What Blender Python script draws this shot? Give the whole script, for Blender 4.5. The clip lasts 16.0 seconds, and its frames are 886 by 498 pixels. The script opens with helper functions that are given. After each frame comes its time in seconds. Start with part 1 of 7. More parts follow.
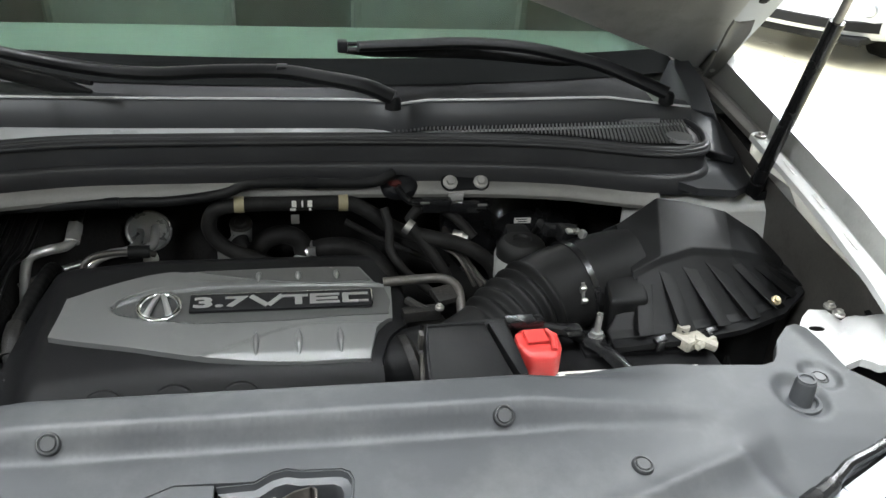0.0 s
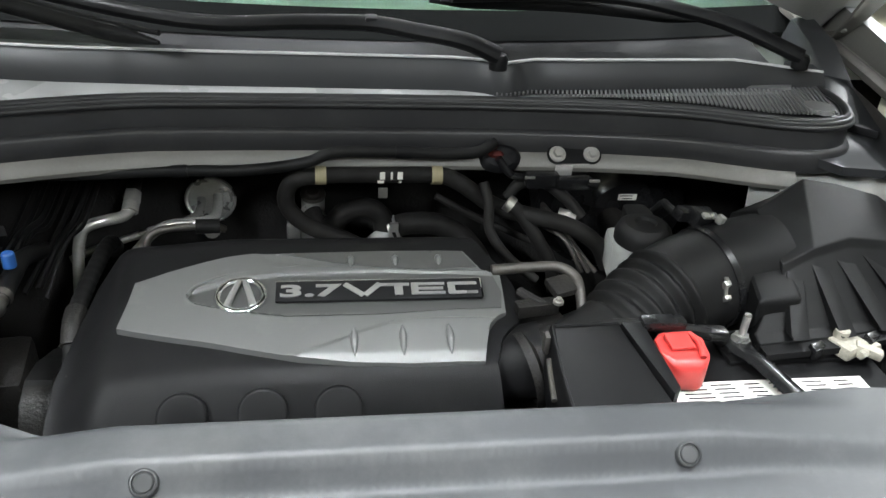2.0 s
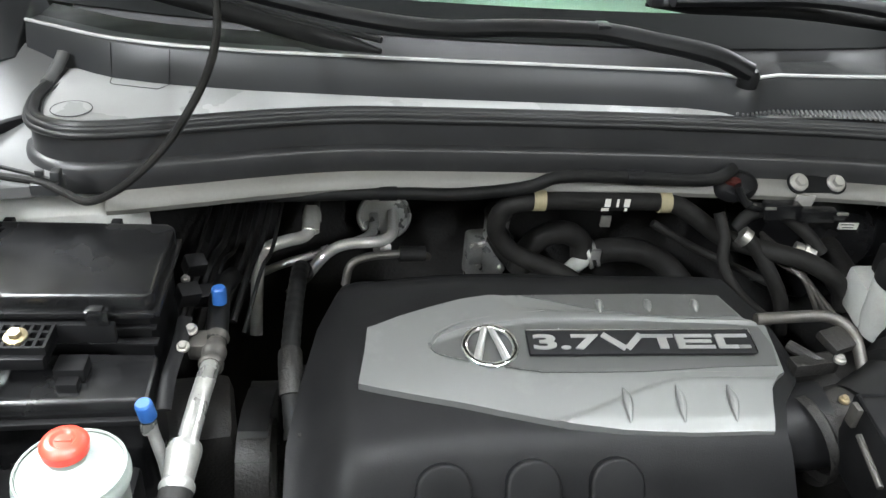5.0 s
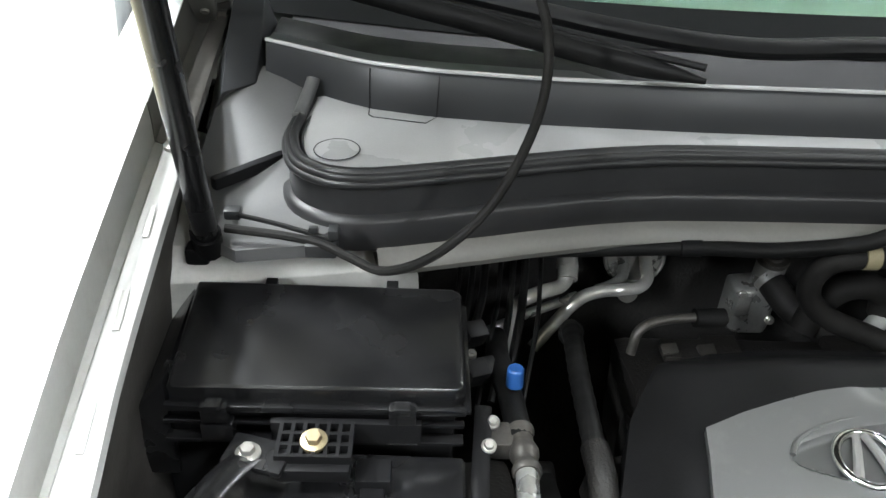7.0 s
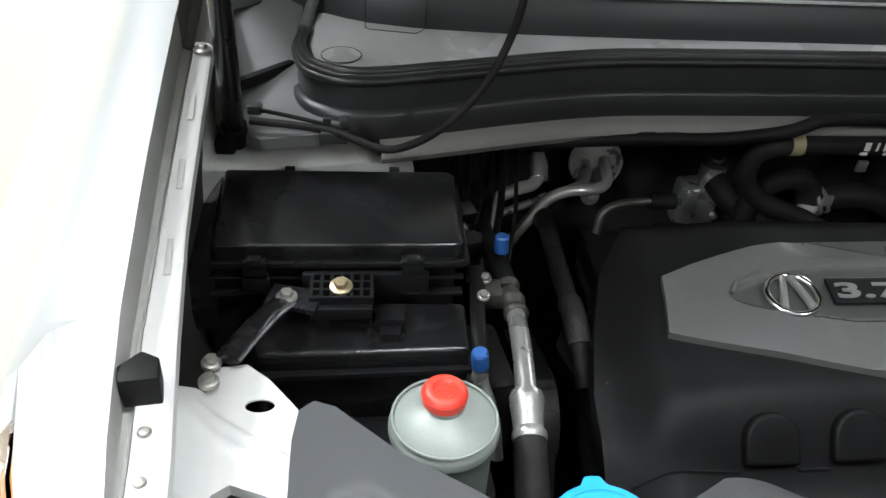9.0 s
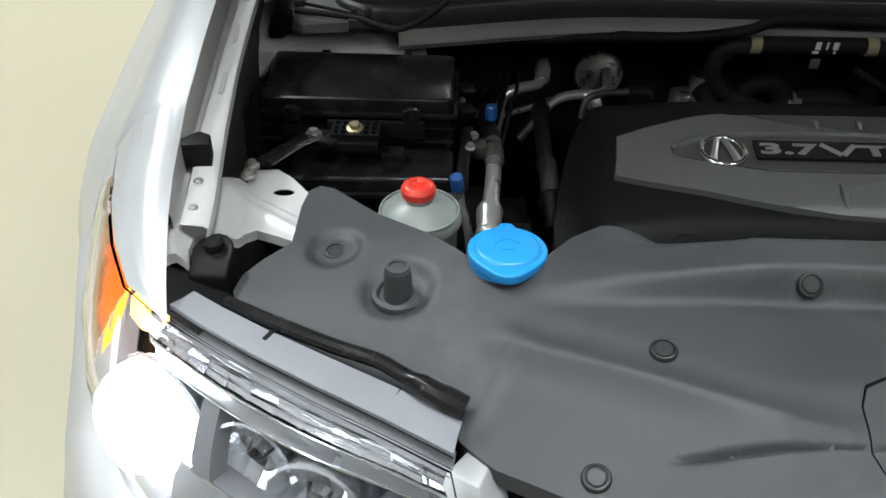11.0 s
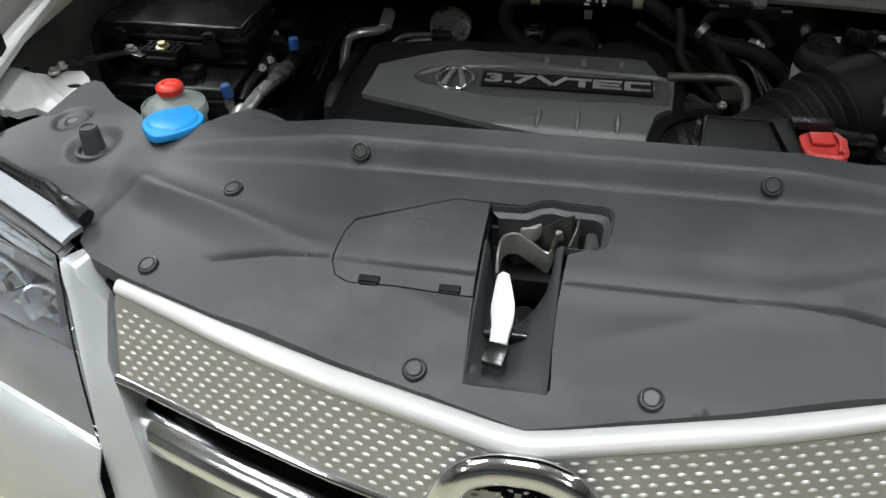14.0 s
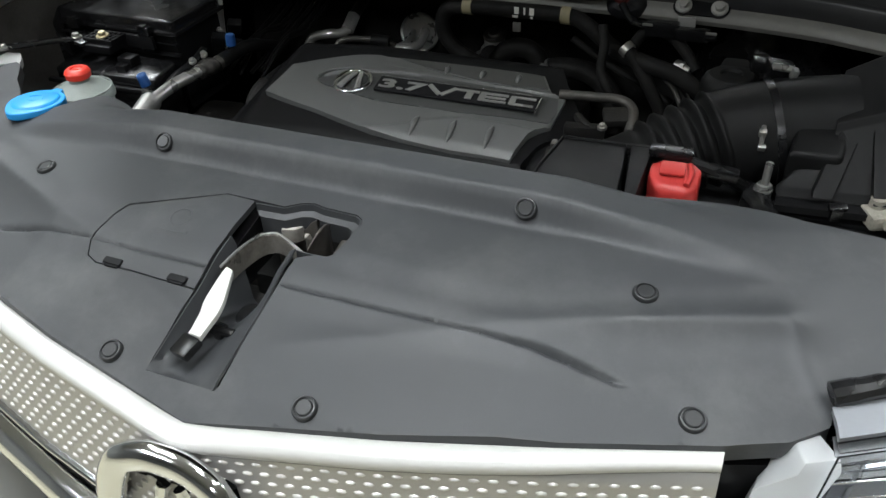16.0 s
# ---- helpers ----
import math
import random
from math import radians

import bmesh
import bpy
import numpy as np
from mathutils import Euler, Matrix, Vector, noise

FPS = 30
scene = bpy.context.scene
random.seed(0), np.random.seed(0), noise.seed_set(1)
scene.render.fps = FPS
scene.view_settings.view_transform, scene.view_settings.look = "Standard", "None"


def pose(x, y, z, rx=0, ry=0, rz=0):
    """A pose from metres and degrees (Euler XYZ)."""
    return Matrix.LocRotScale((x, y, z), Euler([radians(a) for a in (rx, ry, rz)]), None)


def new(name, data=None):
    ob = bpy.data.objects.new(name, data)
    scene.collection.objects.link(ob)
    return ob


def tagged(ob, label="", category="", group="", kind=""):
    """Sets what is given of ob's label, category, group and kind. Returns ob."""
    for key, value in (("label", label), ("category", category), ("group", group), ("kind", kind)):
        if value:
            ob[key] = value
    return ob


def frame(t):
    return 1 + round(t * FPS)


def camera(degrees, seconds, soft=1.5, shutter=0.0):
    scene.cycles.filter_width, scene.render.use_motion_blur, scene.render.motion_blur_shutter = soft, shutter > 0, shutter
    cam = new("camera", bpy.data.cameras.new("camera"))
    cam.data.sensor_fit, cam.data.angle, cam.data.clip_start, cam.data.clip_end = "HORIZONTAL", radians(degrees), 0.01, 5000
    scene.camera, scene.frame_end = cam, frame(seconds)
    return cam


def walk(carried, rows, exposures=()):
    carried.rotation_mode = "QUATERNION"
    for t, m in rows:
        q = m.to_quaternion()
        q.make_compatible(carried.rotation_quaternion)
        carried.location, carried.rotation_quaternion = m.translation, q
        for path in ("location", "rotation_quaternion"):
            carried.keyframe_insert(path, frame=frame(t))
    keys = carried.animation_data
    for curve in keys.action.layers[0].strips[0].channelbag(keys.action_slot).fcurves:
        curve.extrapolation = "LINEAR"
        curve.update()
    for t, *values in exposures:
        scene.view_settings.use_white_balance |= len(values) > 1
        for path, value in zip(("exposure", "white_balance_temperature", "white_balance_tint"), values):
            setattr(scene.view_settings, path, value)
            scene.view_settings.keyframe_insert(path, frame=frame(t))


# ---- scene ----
cam = camera(57.1, 16.0)
PATH = [
    (0.0, 0.0241, -0.338, 1.5157, 62.0, -2.98, -8.99),
    (0.5, -0.0678, -0.3356, 1.5098, 63.13, -3.33, -9.54),
    (1.0, -0.0998, -0.3129, 1.4997, 62.52, -3.39, -8.9),
    (1.5, -0.0982, -0.2635, 1.4882, 60.19, -3.45, -7.94),
    (2.0, -0.0704, -0.1852, 1.4705, 58.86, -3.59, -7.44),
    (2.5, -0.0458, -0.1186, 1.4563, 57.48, -3.51, -6.84),
    (3.0, -0.0424, -0.0824, 1.4479, 56.49, -3.75, -5.76),
    (5.5, -0.365, 0.0084, 1.4516, 57.41, -4.44, -5.46),
    (6.0, -0.4051, 0.0884, 1.4308, 57.04, -2.99, -2.69),
    (6.5, -0.457, 0.1217, 1.4314, 56.43, -2.52, -1.02),
    (7.0, -0.5055, 0.1414, 1.4286, 55.6, -2.21, -0.57),
    (7.5, -0.5484, 0.123, 1.4268, 54.84, -3.08, -2.97),
    (8.0, -0.5656, 0.0985, 1.4269, 54.04, -3.66, -6.15),
    (10.5, -0.4868, -0.2036, 1.4284, 53.19, -0.85, 1.12),
    (11.0, -0.4575, -0.257, 1.428, 52.84, -0.59, 1.82),
    (11.5, -0.4102, -0.2837, 1.4194, 52.36, -0.62, 1.59),
    (12.0, -0.3119, -0.2944, 1.4149, 51.58, -0.32, 1.76),
    (12.5, -0.2119, -0.3174, 1.4139, 51.02, -0.09, 3.77),
    (13.0, -0.1388, -0.353, 1.4251, 50.9, 0.72, 6.82),
    (13.5, -0.0536, -0.4123, 1.4439, 51.64, 1.19, 9.15),
    (14.0, 0.0275, -0.442, 1.4532, 52.34, 1.26, 11.02),
    (14.5, 0.1176, -0.4074, 1.4483, 52.9, 1.45, 12.15),
    (15.0, 0.2282, -0.3369, 1.4322, 53.44, 1.07, 13.83),
    (15.5, 0.3071, -0.3188, 1.4234, 53.54, 2.0, 17.61),
    (16.0, 0.3703, -0.3388, 1.4342, 53.46, 2.78, 22.64),
]
EXPOSURES = [(0.0, 0.76), (1.0, 0.97), (2.0, 1.10), (3.0, 1.36), (5.3, 1.68), (6.2, 1.64), (6.6, 1.50), (7.0, 1.15), (7.5, 0.88), (8.2, 0.75), (10.3, -0.65), (11.5, -0.55), (12.3, -0.48), (13.5, -0.62), (14.6, -0.60), (15.0, -0.46), (15.5, -0.36), (16.0, -0.34)]
walk(cam, [(t, pose(x, y, z, rx, ry, rz)) for t, x, y, z, rx, ry, rz in PATH], EXPOSURES)

# ---- world and light: a workshop hall lit by unseen ceiling lamps ----
world = bpy.data.worlds.new("hall_air")
world.use_nodes = True
world.node_tree.nodes["Background"].inputs[0].default_value = (0.85, 0.9, 1.0, 1)
world.node_tree.nodes["Background"].inputs[1].default_value = 0.035
scene.world = world

HALL = dict(x0=-6.0, x1=7.5, y0=-9.0, y1=13.0, h=4.2)
# unseen ceiling lamps; side, front and rear ones are added to brighten those parts
LAMP_SPOTS = [(-2.8, 2.2, 1.5, 205), (2.8, 2.2, 1.5, 70), (-3.2, -2.9, 1.5, 170), (1.8, -4.2, 1.5, 80), (-1.9, -0.15, 1.5, 45), (0.0, -0.15, 1.5, 125), (1.9, -0.15, 1.5, 45),
              (-1.8, 8.6, 6.0, 320), (-0.9, 8.6, 6.0, 320), (0.0, 8.6, 6.0, 320), (0.9, 8.6, 6.0, 320), (1.8, 8.6, 6.0, 320), (4.6, 6.6, 5.6, 380)]


# ---- materials ----
def material(name, color, rough=0.5, metal=0.0, var=0.15, scale=30.0, fine=400.0, bump=0.1, rvar=0.1, coat=0.0, spots=None, island=0.0, bumpd=0.0006, spec=0.5):
    m = bpy.data.materials.new(name)
    m.use_nodes = True
    nt = m.node_tree
    b = nt.nodes["Principled BSDF"]
    tc = nt.nodes.new("ShaderNodeTexCoord")
    n1 = nt.nodes.new("ShaderNodeTexNoise")
    n1.inputs["Scale"].default_value, n1.inputs["Detail"].default_value = scale, 5
    n2 = nt.nodes.new("ShaderNodeTexNoise")
    n2.inputs["Scale"].default_value, n2.inputs["Detail"].default_value = fine, 3
    for n in (n1, n2):
        nt.links.new(tc.outputs["Object"], n.inputs["Vector"])
    add = nt.nodes.new("ShaderNodeMath")
    add.operation = "MULTIPLY_ADD"
    nt.links.new(n2.outputs["Fac"], add.inputs[0])
    add.inputs[1].default_value = 0.35
    nt.links.new(n1.outputs["Fac"], add.inputs[2])
    ramp = nt.nodes.new("ShaderNodeMapRange")
    ramp.inputs["From Min"].default_value, ramp.inputs["From Max"].default_value = 0.45, 0.9
    ramp.inputs["To Min"].default_value, ramp.inputs["To Max"].default_value = 1 - var, 1 + var
    nt.links.new(add.outputs[0], ramp.inputs["Value"])
    mul = nt.nodes.new("ShaderNodeVectorMath")
    mul.operation = "SCALE"
    mul.inputs[0].default_value = color
    nt.links.new(ramp.outputs[0], mul.inputs["Scale"])
    out = mul.outputs[0]
    if island:
        oi = nt.nodes.new("ShaderNodeObjectInfo")
        mr = nt.nodes.new("ShaderNodeMapRange")
        mr.inputs["To Min"].default_value, mr.inputs["To Max"].default_value = 1 - island, 1 + island
        nt.links.new(oi.outputs["Random"], mr.inputs["Value"])
        m2 = nt.nodes.new("ShaderNodeVectorMath")
        m2.operation = "SCALE"
        nt.links.new(out, m2.inputs[0])
        nt.links.new(mr.outputs[0], m2.inputs["Scale"])
        out = m2.outputs[0]
    if spots:
        # dust, dirt or rust in patches: colour, noise scale, threshold, strength
        dcol, dscale, dthr, dstr = spots
        n3 = nt.nodes.new("ShaderNodeTexNoise")
        n3.inputs["Scale"].default_value, n3.inputs["Detail"].default_value = dscale, 8
        n3.inputs["Roughness"].default_value = 0.7
        nt.links.new(tc.outputs["Object"], n3.inputs["Vector"])
        r3 = nt.nodes.new("ShaderNodeMapRange")
        r3.inputs["From Min"].default_value, r3.inputs["From Max"].default_value = dthr, dthr + 0.22
        r3.inputs["To Max"].default_value = dstr
        nt.links.new(n3.outputs["Fac"], r3.inputs["Value"])
        mx = nt.nodes.new("ShaderNodeMixRGB")
        nt.links.new(r3.outputs[0], mx.inputs[0])
        nt.links.new(out, mx.inputs[1])
        mx.inputs[2].default_value = (*dcol, 1)
        out = mx.outputs[0]
    nt.links.new(out, b.inputs["Base Color"])
    rr = nt.nodes.new("ShaderNodeMapRange")
    rr.inputs["From Min"].default_value, rr.inputs["From Max"].default_value = 0.3, 0.8
    rr.inputs["To Min"].default_value, rr.inputs["To Max"].default_value = max(0.02, rough - rvar), min(1, rough + rvar)
    nt.links.new(n1.outputs["Fac"], rr.inputs["Value"])
    nt.links.new(rr.outputs[0], b.inputs["Roughness"])
    b.inputs["Metallic"].default_value = metal
    b.inputs["Coat Weight"].default_value = coat
    b.inputs["Specular IOR Level"].default_value = spec
    b.inputs["Coat Roughness"].default_value = 0.06
    if bump:
        bp = nt.nodes.new("ShaderNodeBump")
        bp.inputs["Strength"].default_value, bp.inputs["Distance"].default_value = bump, bumpd
        nt.links.new(n2.outputs["Fac"], bp.inputs["Height"])
        nt.links.new(bp.outputs[0], b.inputs["Normal"])
    return m


def glass(name, color, rough=0.0, ior=1.45):
    m = bpy.data.materials.new(name)
    m.use_nodes = True
    b = m.node_tree.nodes["Principled BSDF"]
    b.inputs["Base Color"].default_value = (*color, 1)
    b.inputs["Transmission Weight"].default_value = 1.0
    b.inputs["Roughness"].default_value, b.inputs["IOR"].default_value = rough, ior
    return m


def glow(name, color, strength):
    m = bpy.data.materials.new(name)
    m.use_nodes = True
    b = m.node_tree.nodes["Principled BSDF"]
    b.inputs["Base Color"].default_value = (*color, 1)
    b.inputs["Emission Color"].default_value = (*color, 1)
    b.inputs["Emission Strength"].default_value = strength
    return m


DUST = (0.16, 0.16, 0.155)
M_COVER = material("grained_black_plastic", (0.040, 0.042, 0.045), 0.54, 0, 0.14, 9, 1500, 0.30, 0.08, spots=(DUST, 5.0, 0.50, 0.32), bumpd=0.0004)
M_AIRBOX = material("dusty_charcoal_plastic", (0.0072, 0.0073, 0.0075), 0.5, 0, 0.2, 14, 800, 0.25, 0.1, spots=(DUST, 10.0, 0.48, 0.03), spec=0.14)
M_DARKLATCH = material("dark_oiled_steel", (0.11, 0.10, 0.09), 0.38, 0.6, 0.3, 35, 300, 0.3, 0.12, spots=((0.04, 0.035, 0.03), 30.0, 0.5, 0.6))
M_BLACK = material("black_plastic", (0.0085, 0.0085, 0.0090), 0.48, 0, 0.2, 25, 700, 0.25, 0.1, spots=(DUST, 9.0, 0.55, 0.02), spec=0.12)
M_SATIN = material("satin_black_plastic", (0.009, 0.009, 0.0095), 0.26, 0, 0.2, 18, 500, 0.12, 0.08, spots=(DUST, 14.0, 0.6, 0.05), spec=0.5)
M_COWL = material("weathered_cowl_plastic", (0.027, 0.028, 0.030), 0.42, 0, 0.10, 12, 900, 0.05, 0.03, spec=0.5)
# tray is black plastic; its pale grey is the bright reflection, painted in
M_TRAY = material("sheen_grey_cowl_tray", (0.46, 0.462, 0.465), 0.30, 0, 0.10, 10, 600, 0.12, 0.06, spots=((0.36, 0.36, 0.355), 7.0, 0.5, 0.12))
M_SLAT = material("grey_slat_plastic", (0.12, 0.12, 0.121), 0.42, 0, 0.12, 12, 600, 0.1, 0.06, spots=(DUST, 9.0, 0.5, 0.2))
M_WING = material("lit_grey_cowl_plastic", (0.105, 0.105, 0.105), 0.55, 0, 0.12, 12, 600, 0.1, 0.06, spots=(DUST, 9.0, 0.5, 0.2))
M_FLANGE = material("dusty_flange_paint", (0.17, 0.165, 0.152), 0.5, 0.1, 0.12, 9, 300, 0.1, 0.08, spots=((0.10, 0.095, 0.085), 14.0, 0.5, 0.5))
M_GRIME = material("grimy_shaded_brown_paint", (0.075, 0.070, 0.064), 0.6, 0.1, 0.25, 14, 200, 0.3, 0.1, spots=((0.035, 0.03, 0.026), 22.0, 0.5, 0.6))
M_RUBBER = material("black_rubber", (0.008, 0.008, 0.008), 0.55, 0, 0.25, 20, 500, 0.25, 0.1, spots=(DUST, 16.0, 0.5, 0.06), spec=0.15)
M_HOSE = material("dusty_hose_rubber", (0.013, 0.0125, 0.012), 0.6, 0, 0.25, 25, 500, 0.3, 0.1, spots=(DUST, 22.0, 0.45, 0.07), spec=0.12)
M_DARK = material("dark_engine_castings", (0.016, 0.015, 0.0142), 0.6, 0.3, 0.4, 20, 300, 0.5, 0.15, spots=((0.06, 0.052, 0.043), 18.0, 0.52, 0.35), bumpd=0.002)
M_PAINT = material("silver_body_paint", (0.54, 0.553, 0.56), 0.36, 0.25, 0.03, 4, 2500, 0.02, 0.03, coat=0.4)
M_INNER = material("silver_inner_paint", (0.46, 0.46, 0.44), 0.45, 0.2, 0.08, 9, 300, 0.1, 0.08, spots=((0.2, 0.19, 0.17), 11.0, 0.52, 0.45))
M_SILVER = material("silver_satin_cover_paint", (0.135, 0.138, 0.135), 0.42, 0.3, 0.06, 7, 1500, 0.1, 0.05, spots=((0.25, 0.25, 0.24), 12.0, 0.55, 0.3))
# same satin silver, darker, for the sunken areas of the panel
M_SILVERD = material("darker_satin_cover_silver", (0.082, 0.084, 0.083), 0.42, 0.3, 0.06, 7, 1500, 0.1, 0.05, spots=((0.16, 0.16, 0.155), 12.0, 0.55, 0.3))
M_LETTER = material("satin_chrome_letters", (0.36, 0.36, 0.35), 0.30, 0.5, 0.03, 12, 200, 0.0, 0.03)
M_CLIP = material("grey_clip_plastic", (0.026, 0.027, 0.028), 0.42, 0, 0.12, 40, 700, 0.1, 0.06)
M_COWLWALL = material("dusty_cowl_rubber", (0.023, 0.023, 0.024), 0.42, 0, 0.14, 14, 700, 0.1, 0.06, spots=(DUST, 12.0, 0.5, 0.08))
M_BROW = material("grey_lens_brow", (0.235, 0.243, 0.262), 0.4, 0.0, 0.05, 20, 200, 0.0, 0.05)
M_LEDGE = material("pale_lamp_ledge", (0.22, 0.228, 0.245), 0.26, 0.4, 0.05, 20, 200, 0.0, 0.05)
M_BRACKET = material("pale_bracket_paint", (0.58, 0.58, 0.57), 0.34, 0.1, 0.05, 9, 300, 0.04, 0.05, spots=((0.3, 0.29, 0.27), 14.0, 0.6, 0.35))
M_EDGE = material("pale_highlight_edge", (0.50, 0.50, 0.50), 0.25, 0, 0.1, 40, 400, 0.05, 0.05)
M_BRIGHT = material("bright_pipe_metal", (0.84, 0.82, 0.79), 0.20, 0.65, 0.10, 50, 300, 0.1, 0.08, spots=((0.3, 0.27, 0.22), 50.0, 0.55, 0.5))
M_CORRODED = material("corroded_lead", (0.34, 0.32, 0.27), 0.7, 0.1, 0.3, 60, 300, 0.6, 0.1, spots=((0.12, 0.10, 0.07), 60.0, 0.5, 0.7), bumpd=0.002)
M_CHROME = material("chrome", (0.82, 0.83, 0.85), 0.13, 1.0, 0.03, 12, 200, 0.02, 0.03)
M_ALU = material("dull_aluminium", (0.40, 0.40, 0.385), 0.34, 0.7, 0.2, 40, 300, 0.3, 0.12, spots=((0.2, 0.19, 0.17), 40.0, 0.5, 0.5))
M_STEEL = material("zinc_steel", (0.45, 0.44, 0.41), 0.42, 0.85, 0.2, 60, 400, 0.25, 0.12, spots=((0.14, 0.11, 0.08), 60.0, 0.52, 0.5))
M_DIRTY = material("dirty_pipe_metal", (0.10, 0.095, 0.088), 0.5, 0.6, 0.3, 40, 300, 0.3, 0.12, spots=((0.06, 0.05, 0.04), 40.0, 0.45, 0.6))
M_BOLTHEAD = material("pale_painted_bolt", (0.34, 0.33, 0.31), 0.45, 0.2, 0.1, 40, 300, 0.1, 0.06)
M_BRASS = material("yellow_zinc_bolt", (0.46, 0.38, 0.24), 0.4, 0.8, 0.2, 120, 500, 0.2, 0.1)
# lip and dimples are paler than the face, for the light from above
M_LIP = material("lit_silver_lip_paint", (0.58, 0.572, 0.55), 0.32, 0.1, 0.03, 10, 900, 0.03, 0.04)
M_DIMPLE = material("lit_silver_dimple", (0.58, 0.565, 0.535), 0.32, 0.4, 0.03, 10, 900, 0.03, 0.04)
M_GRILLE = material("satin_silver_grille", (0.46, 0.445, 0.42), 0.36, 0.55, 0.05, 10, 900, 0.05, 0.05)
M_RED = material("red_plastic", (0.58, 0.05, 0.045), 0.4, 0, 0.1, 40, 400, 0.1, 0.08)
M_REDCAP = material("bright_red_cap_plastic", (0.78, 0.05, 0.03), 0.34, 0, 0.08, 40, 400, 0.05, 0.05)
M_BLUE = material("bright_blue_plastic", (0.02, 0.31, 0.74), 0.38, 0, 0.06, 40, 500, 0.06, 0.05)
M_BLUED = material("dull_blue_plastic", (0.02, 0.085, 0.28), 0.42, 0, 0.1, 40, 500, 0.1, 0.05)
M_RESERV = material("grey_translucent_plastic", (0.25, 0.28, 0.26), 0.4, 0, 0.1, 25, 400, 0.1, 0.08, spots=((0.2, 0.19, 0.16), 25.0, 0.55, 0.35))
M_WHITEPL = material("milky_white_plastic", (0.34, 0.345, 0.33), 0.4, 0, 0.12, 25, 400, 0.1, 0.08, spots=((0.25, 0.22, 0.18), 30.0, 0.5, 0.4))
M_LABEL = material("white_paper_label", (0.66, 0.65, 0.60), 0.5, 0, 0.06, 40, 400, 0.05, 0.05)
M_TAPE = material("tan_tape", (0.28, 0.245, 0.15), 0.6, 0, 0.15, 60, 600, 0.2, 0.08)
M_INK = material("dark_print_and_gaps", (0.008, 0.008, 0.009), 0.6, 0, 0.05, 40, 400, 0.0, 0.05, spec=0.2)
M_LEVER = material("white_painted_lever", (0.80, 0.79, 0.75), 0.35, 0.0, 0.05, 40, 400, 0.05, 0.05)
M_LATCH = material("greased_latch_steel", (0.36, 0.335, 0.30), 0.36, 0.5, 0.3, 35, 300, 0.3, 0.12, spots=((0.06, 0.05, 0.04), 30.0, 0.5, 0.6))
M_FLOOR = material("cream_sealed_floor", (0.42, 0.39, 0.285), 0.34, 0, 0.025, 1.2, 60, 0.05, 0.08, spots=((0.40, 0.37, 0.275), 3.0, 0.45, 0.06), bumpd=0.001)
# unseen walls and ceiling, kept dark to cut the bounced light
M_WALL = material("dim_hall_wall", (0.15, 0.155, 0.15), 0.8, 0, 0.05, 2, 60, 0.1, 0.05)
M_CEIL = material("dim_hall_ceiling", (0.25, 0.25, 0.245), 0.85, 0, 0.05, 2, 60, 0.1, 0.05)
M_DASH = material("pale_dashboard", (0.20, 0.215, 0.195), 0.6, 0, 0.08, 8, 300, 0.2, 0.05)
# cabin trim and seats are lightened for the green reflection in the windscreen
M_CABIN = material("reflection_green_cabin_trim", (0.17, 0.19, 0.175), 0.7, 0, 0.15, 8, 300, 0.2, 0.05)
M_SEAT = material("grey_seat_leather", (0.22, 0.225, 0.21), 0.55, 0, 0.15, 8, 200, 0.2, 0.05)
M_GREEN = material("green_tag", (0.02, 0.42, 0.10), 0.5, 0, 0.05, 8, 200, 0.0, 0.05)
M_FRIT = material("black_glass_border", (0.004, 0.0042, 0.0042), 0.42, 0, 0.05, 8, 200, 0.0, 0.03, spec=0.01)
M_WHITECAR = material("white_car_paint", (0.75, 0.76, 0.78), 0.25, 0, 0.03, 4, 300, 0.0, 0.03, coat=0.6)
M_INSUL = material("black_bulkhead_felt", (0.011, 0.0105, 0.010), 0.9, 0, 0.3, 15, 200, 0.8, 0.05, bumpd=0.002)
M_AMBER = glass("amber_lens", (1.0, 0.38, 0.03), 0.1)
M_LENS = glass("clear_lens", (0.97, 0.98, 0.98), 0.0)
M_WINDSCREEN = glass("green_tinted_glass", (0.70, 0.88, 0.79), 0.0, 1.45)
M_REFLECT = material("lamp_reflector", (0.60, 0.63, 0.68), 0.14, 0.7, 0.03, 20, 200, 0.0, 0.05)
M_FACET = material("mirror_lamp_facets", (0.72, 0.74, 0.78), 0.10, 0.74, 0.03, 20, 200, 0.0, 0.04)
M_BEZEL = material("grey_lamp_bezel", (0.115, 0.119, 0.127), 0.34, 0.15, 0.05, 20, 200, 0.0, 0.05)
M_BULB = glow("lit_lamp_bulb", (0.93, 0.97, 1.0), 40.0)
M_AMBERBULB = glow("lit_amber_bulb", (1.0, 0.36, 0.04), 25.0)
M_AMBERGLOW = glow("lit_amber_diffuser", (1.0, 0.36, 0.03), 1.6)
M_TUBE = glow("lamp_diffuser", (0.95, 1.0, 1.03), 6.0)


# ---- mesh helpers: a shape is (verts, faces) ----
WORLD_AT = {}


def thing(name, at, label="", category="", group="", kind=""):
    ob = new(name)
    ob.location = at
    ob.empty_display_size = 0.02
    WORLD_AT[ob.name] = Vector(at)
    return tagged(ob, label, category, group, kind)


def merged(*shapes):
    v, f = [], []
    for sv, sf in shapes:
        k = len(v)
        v += [tuple(p) for p in sv]
        f += [tuple(i + k for i in q) for q in sf]
    return v, f


def moved(shape, m):
    return [tuple(m @ Vector(p)) for p in shape[0]], shape[1]


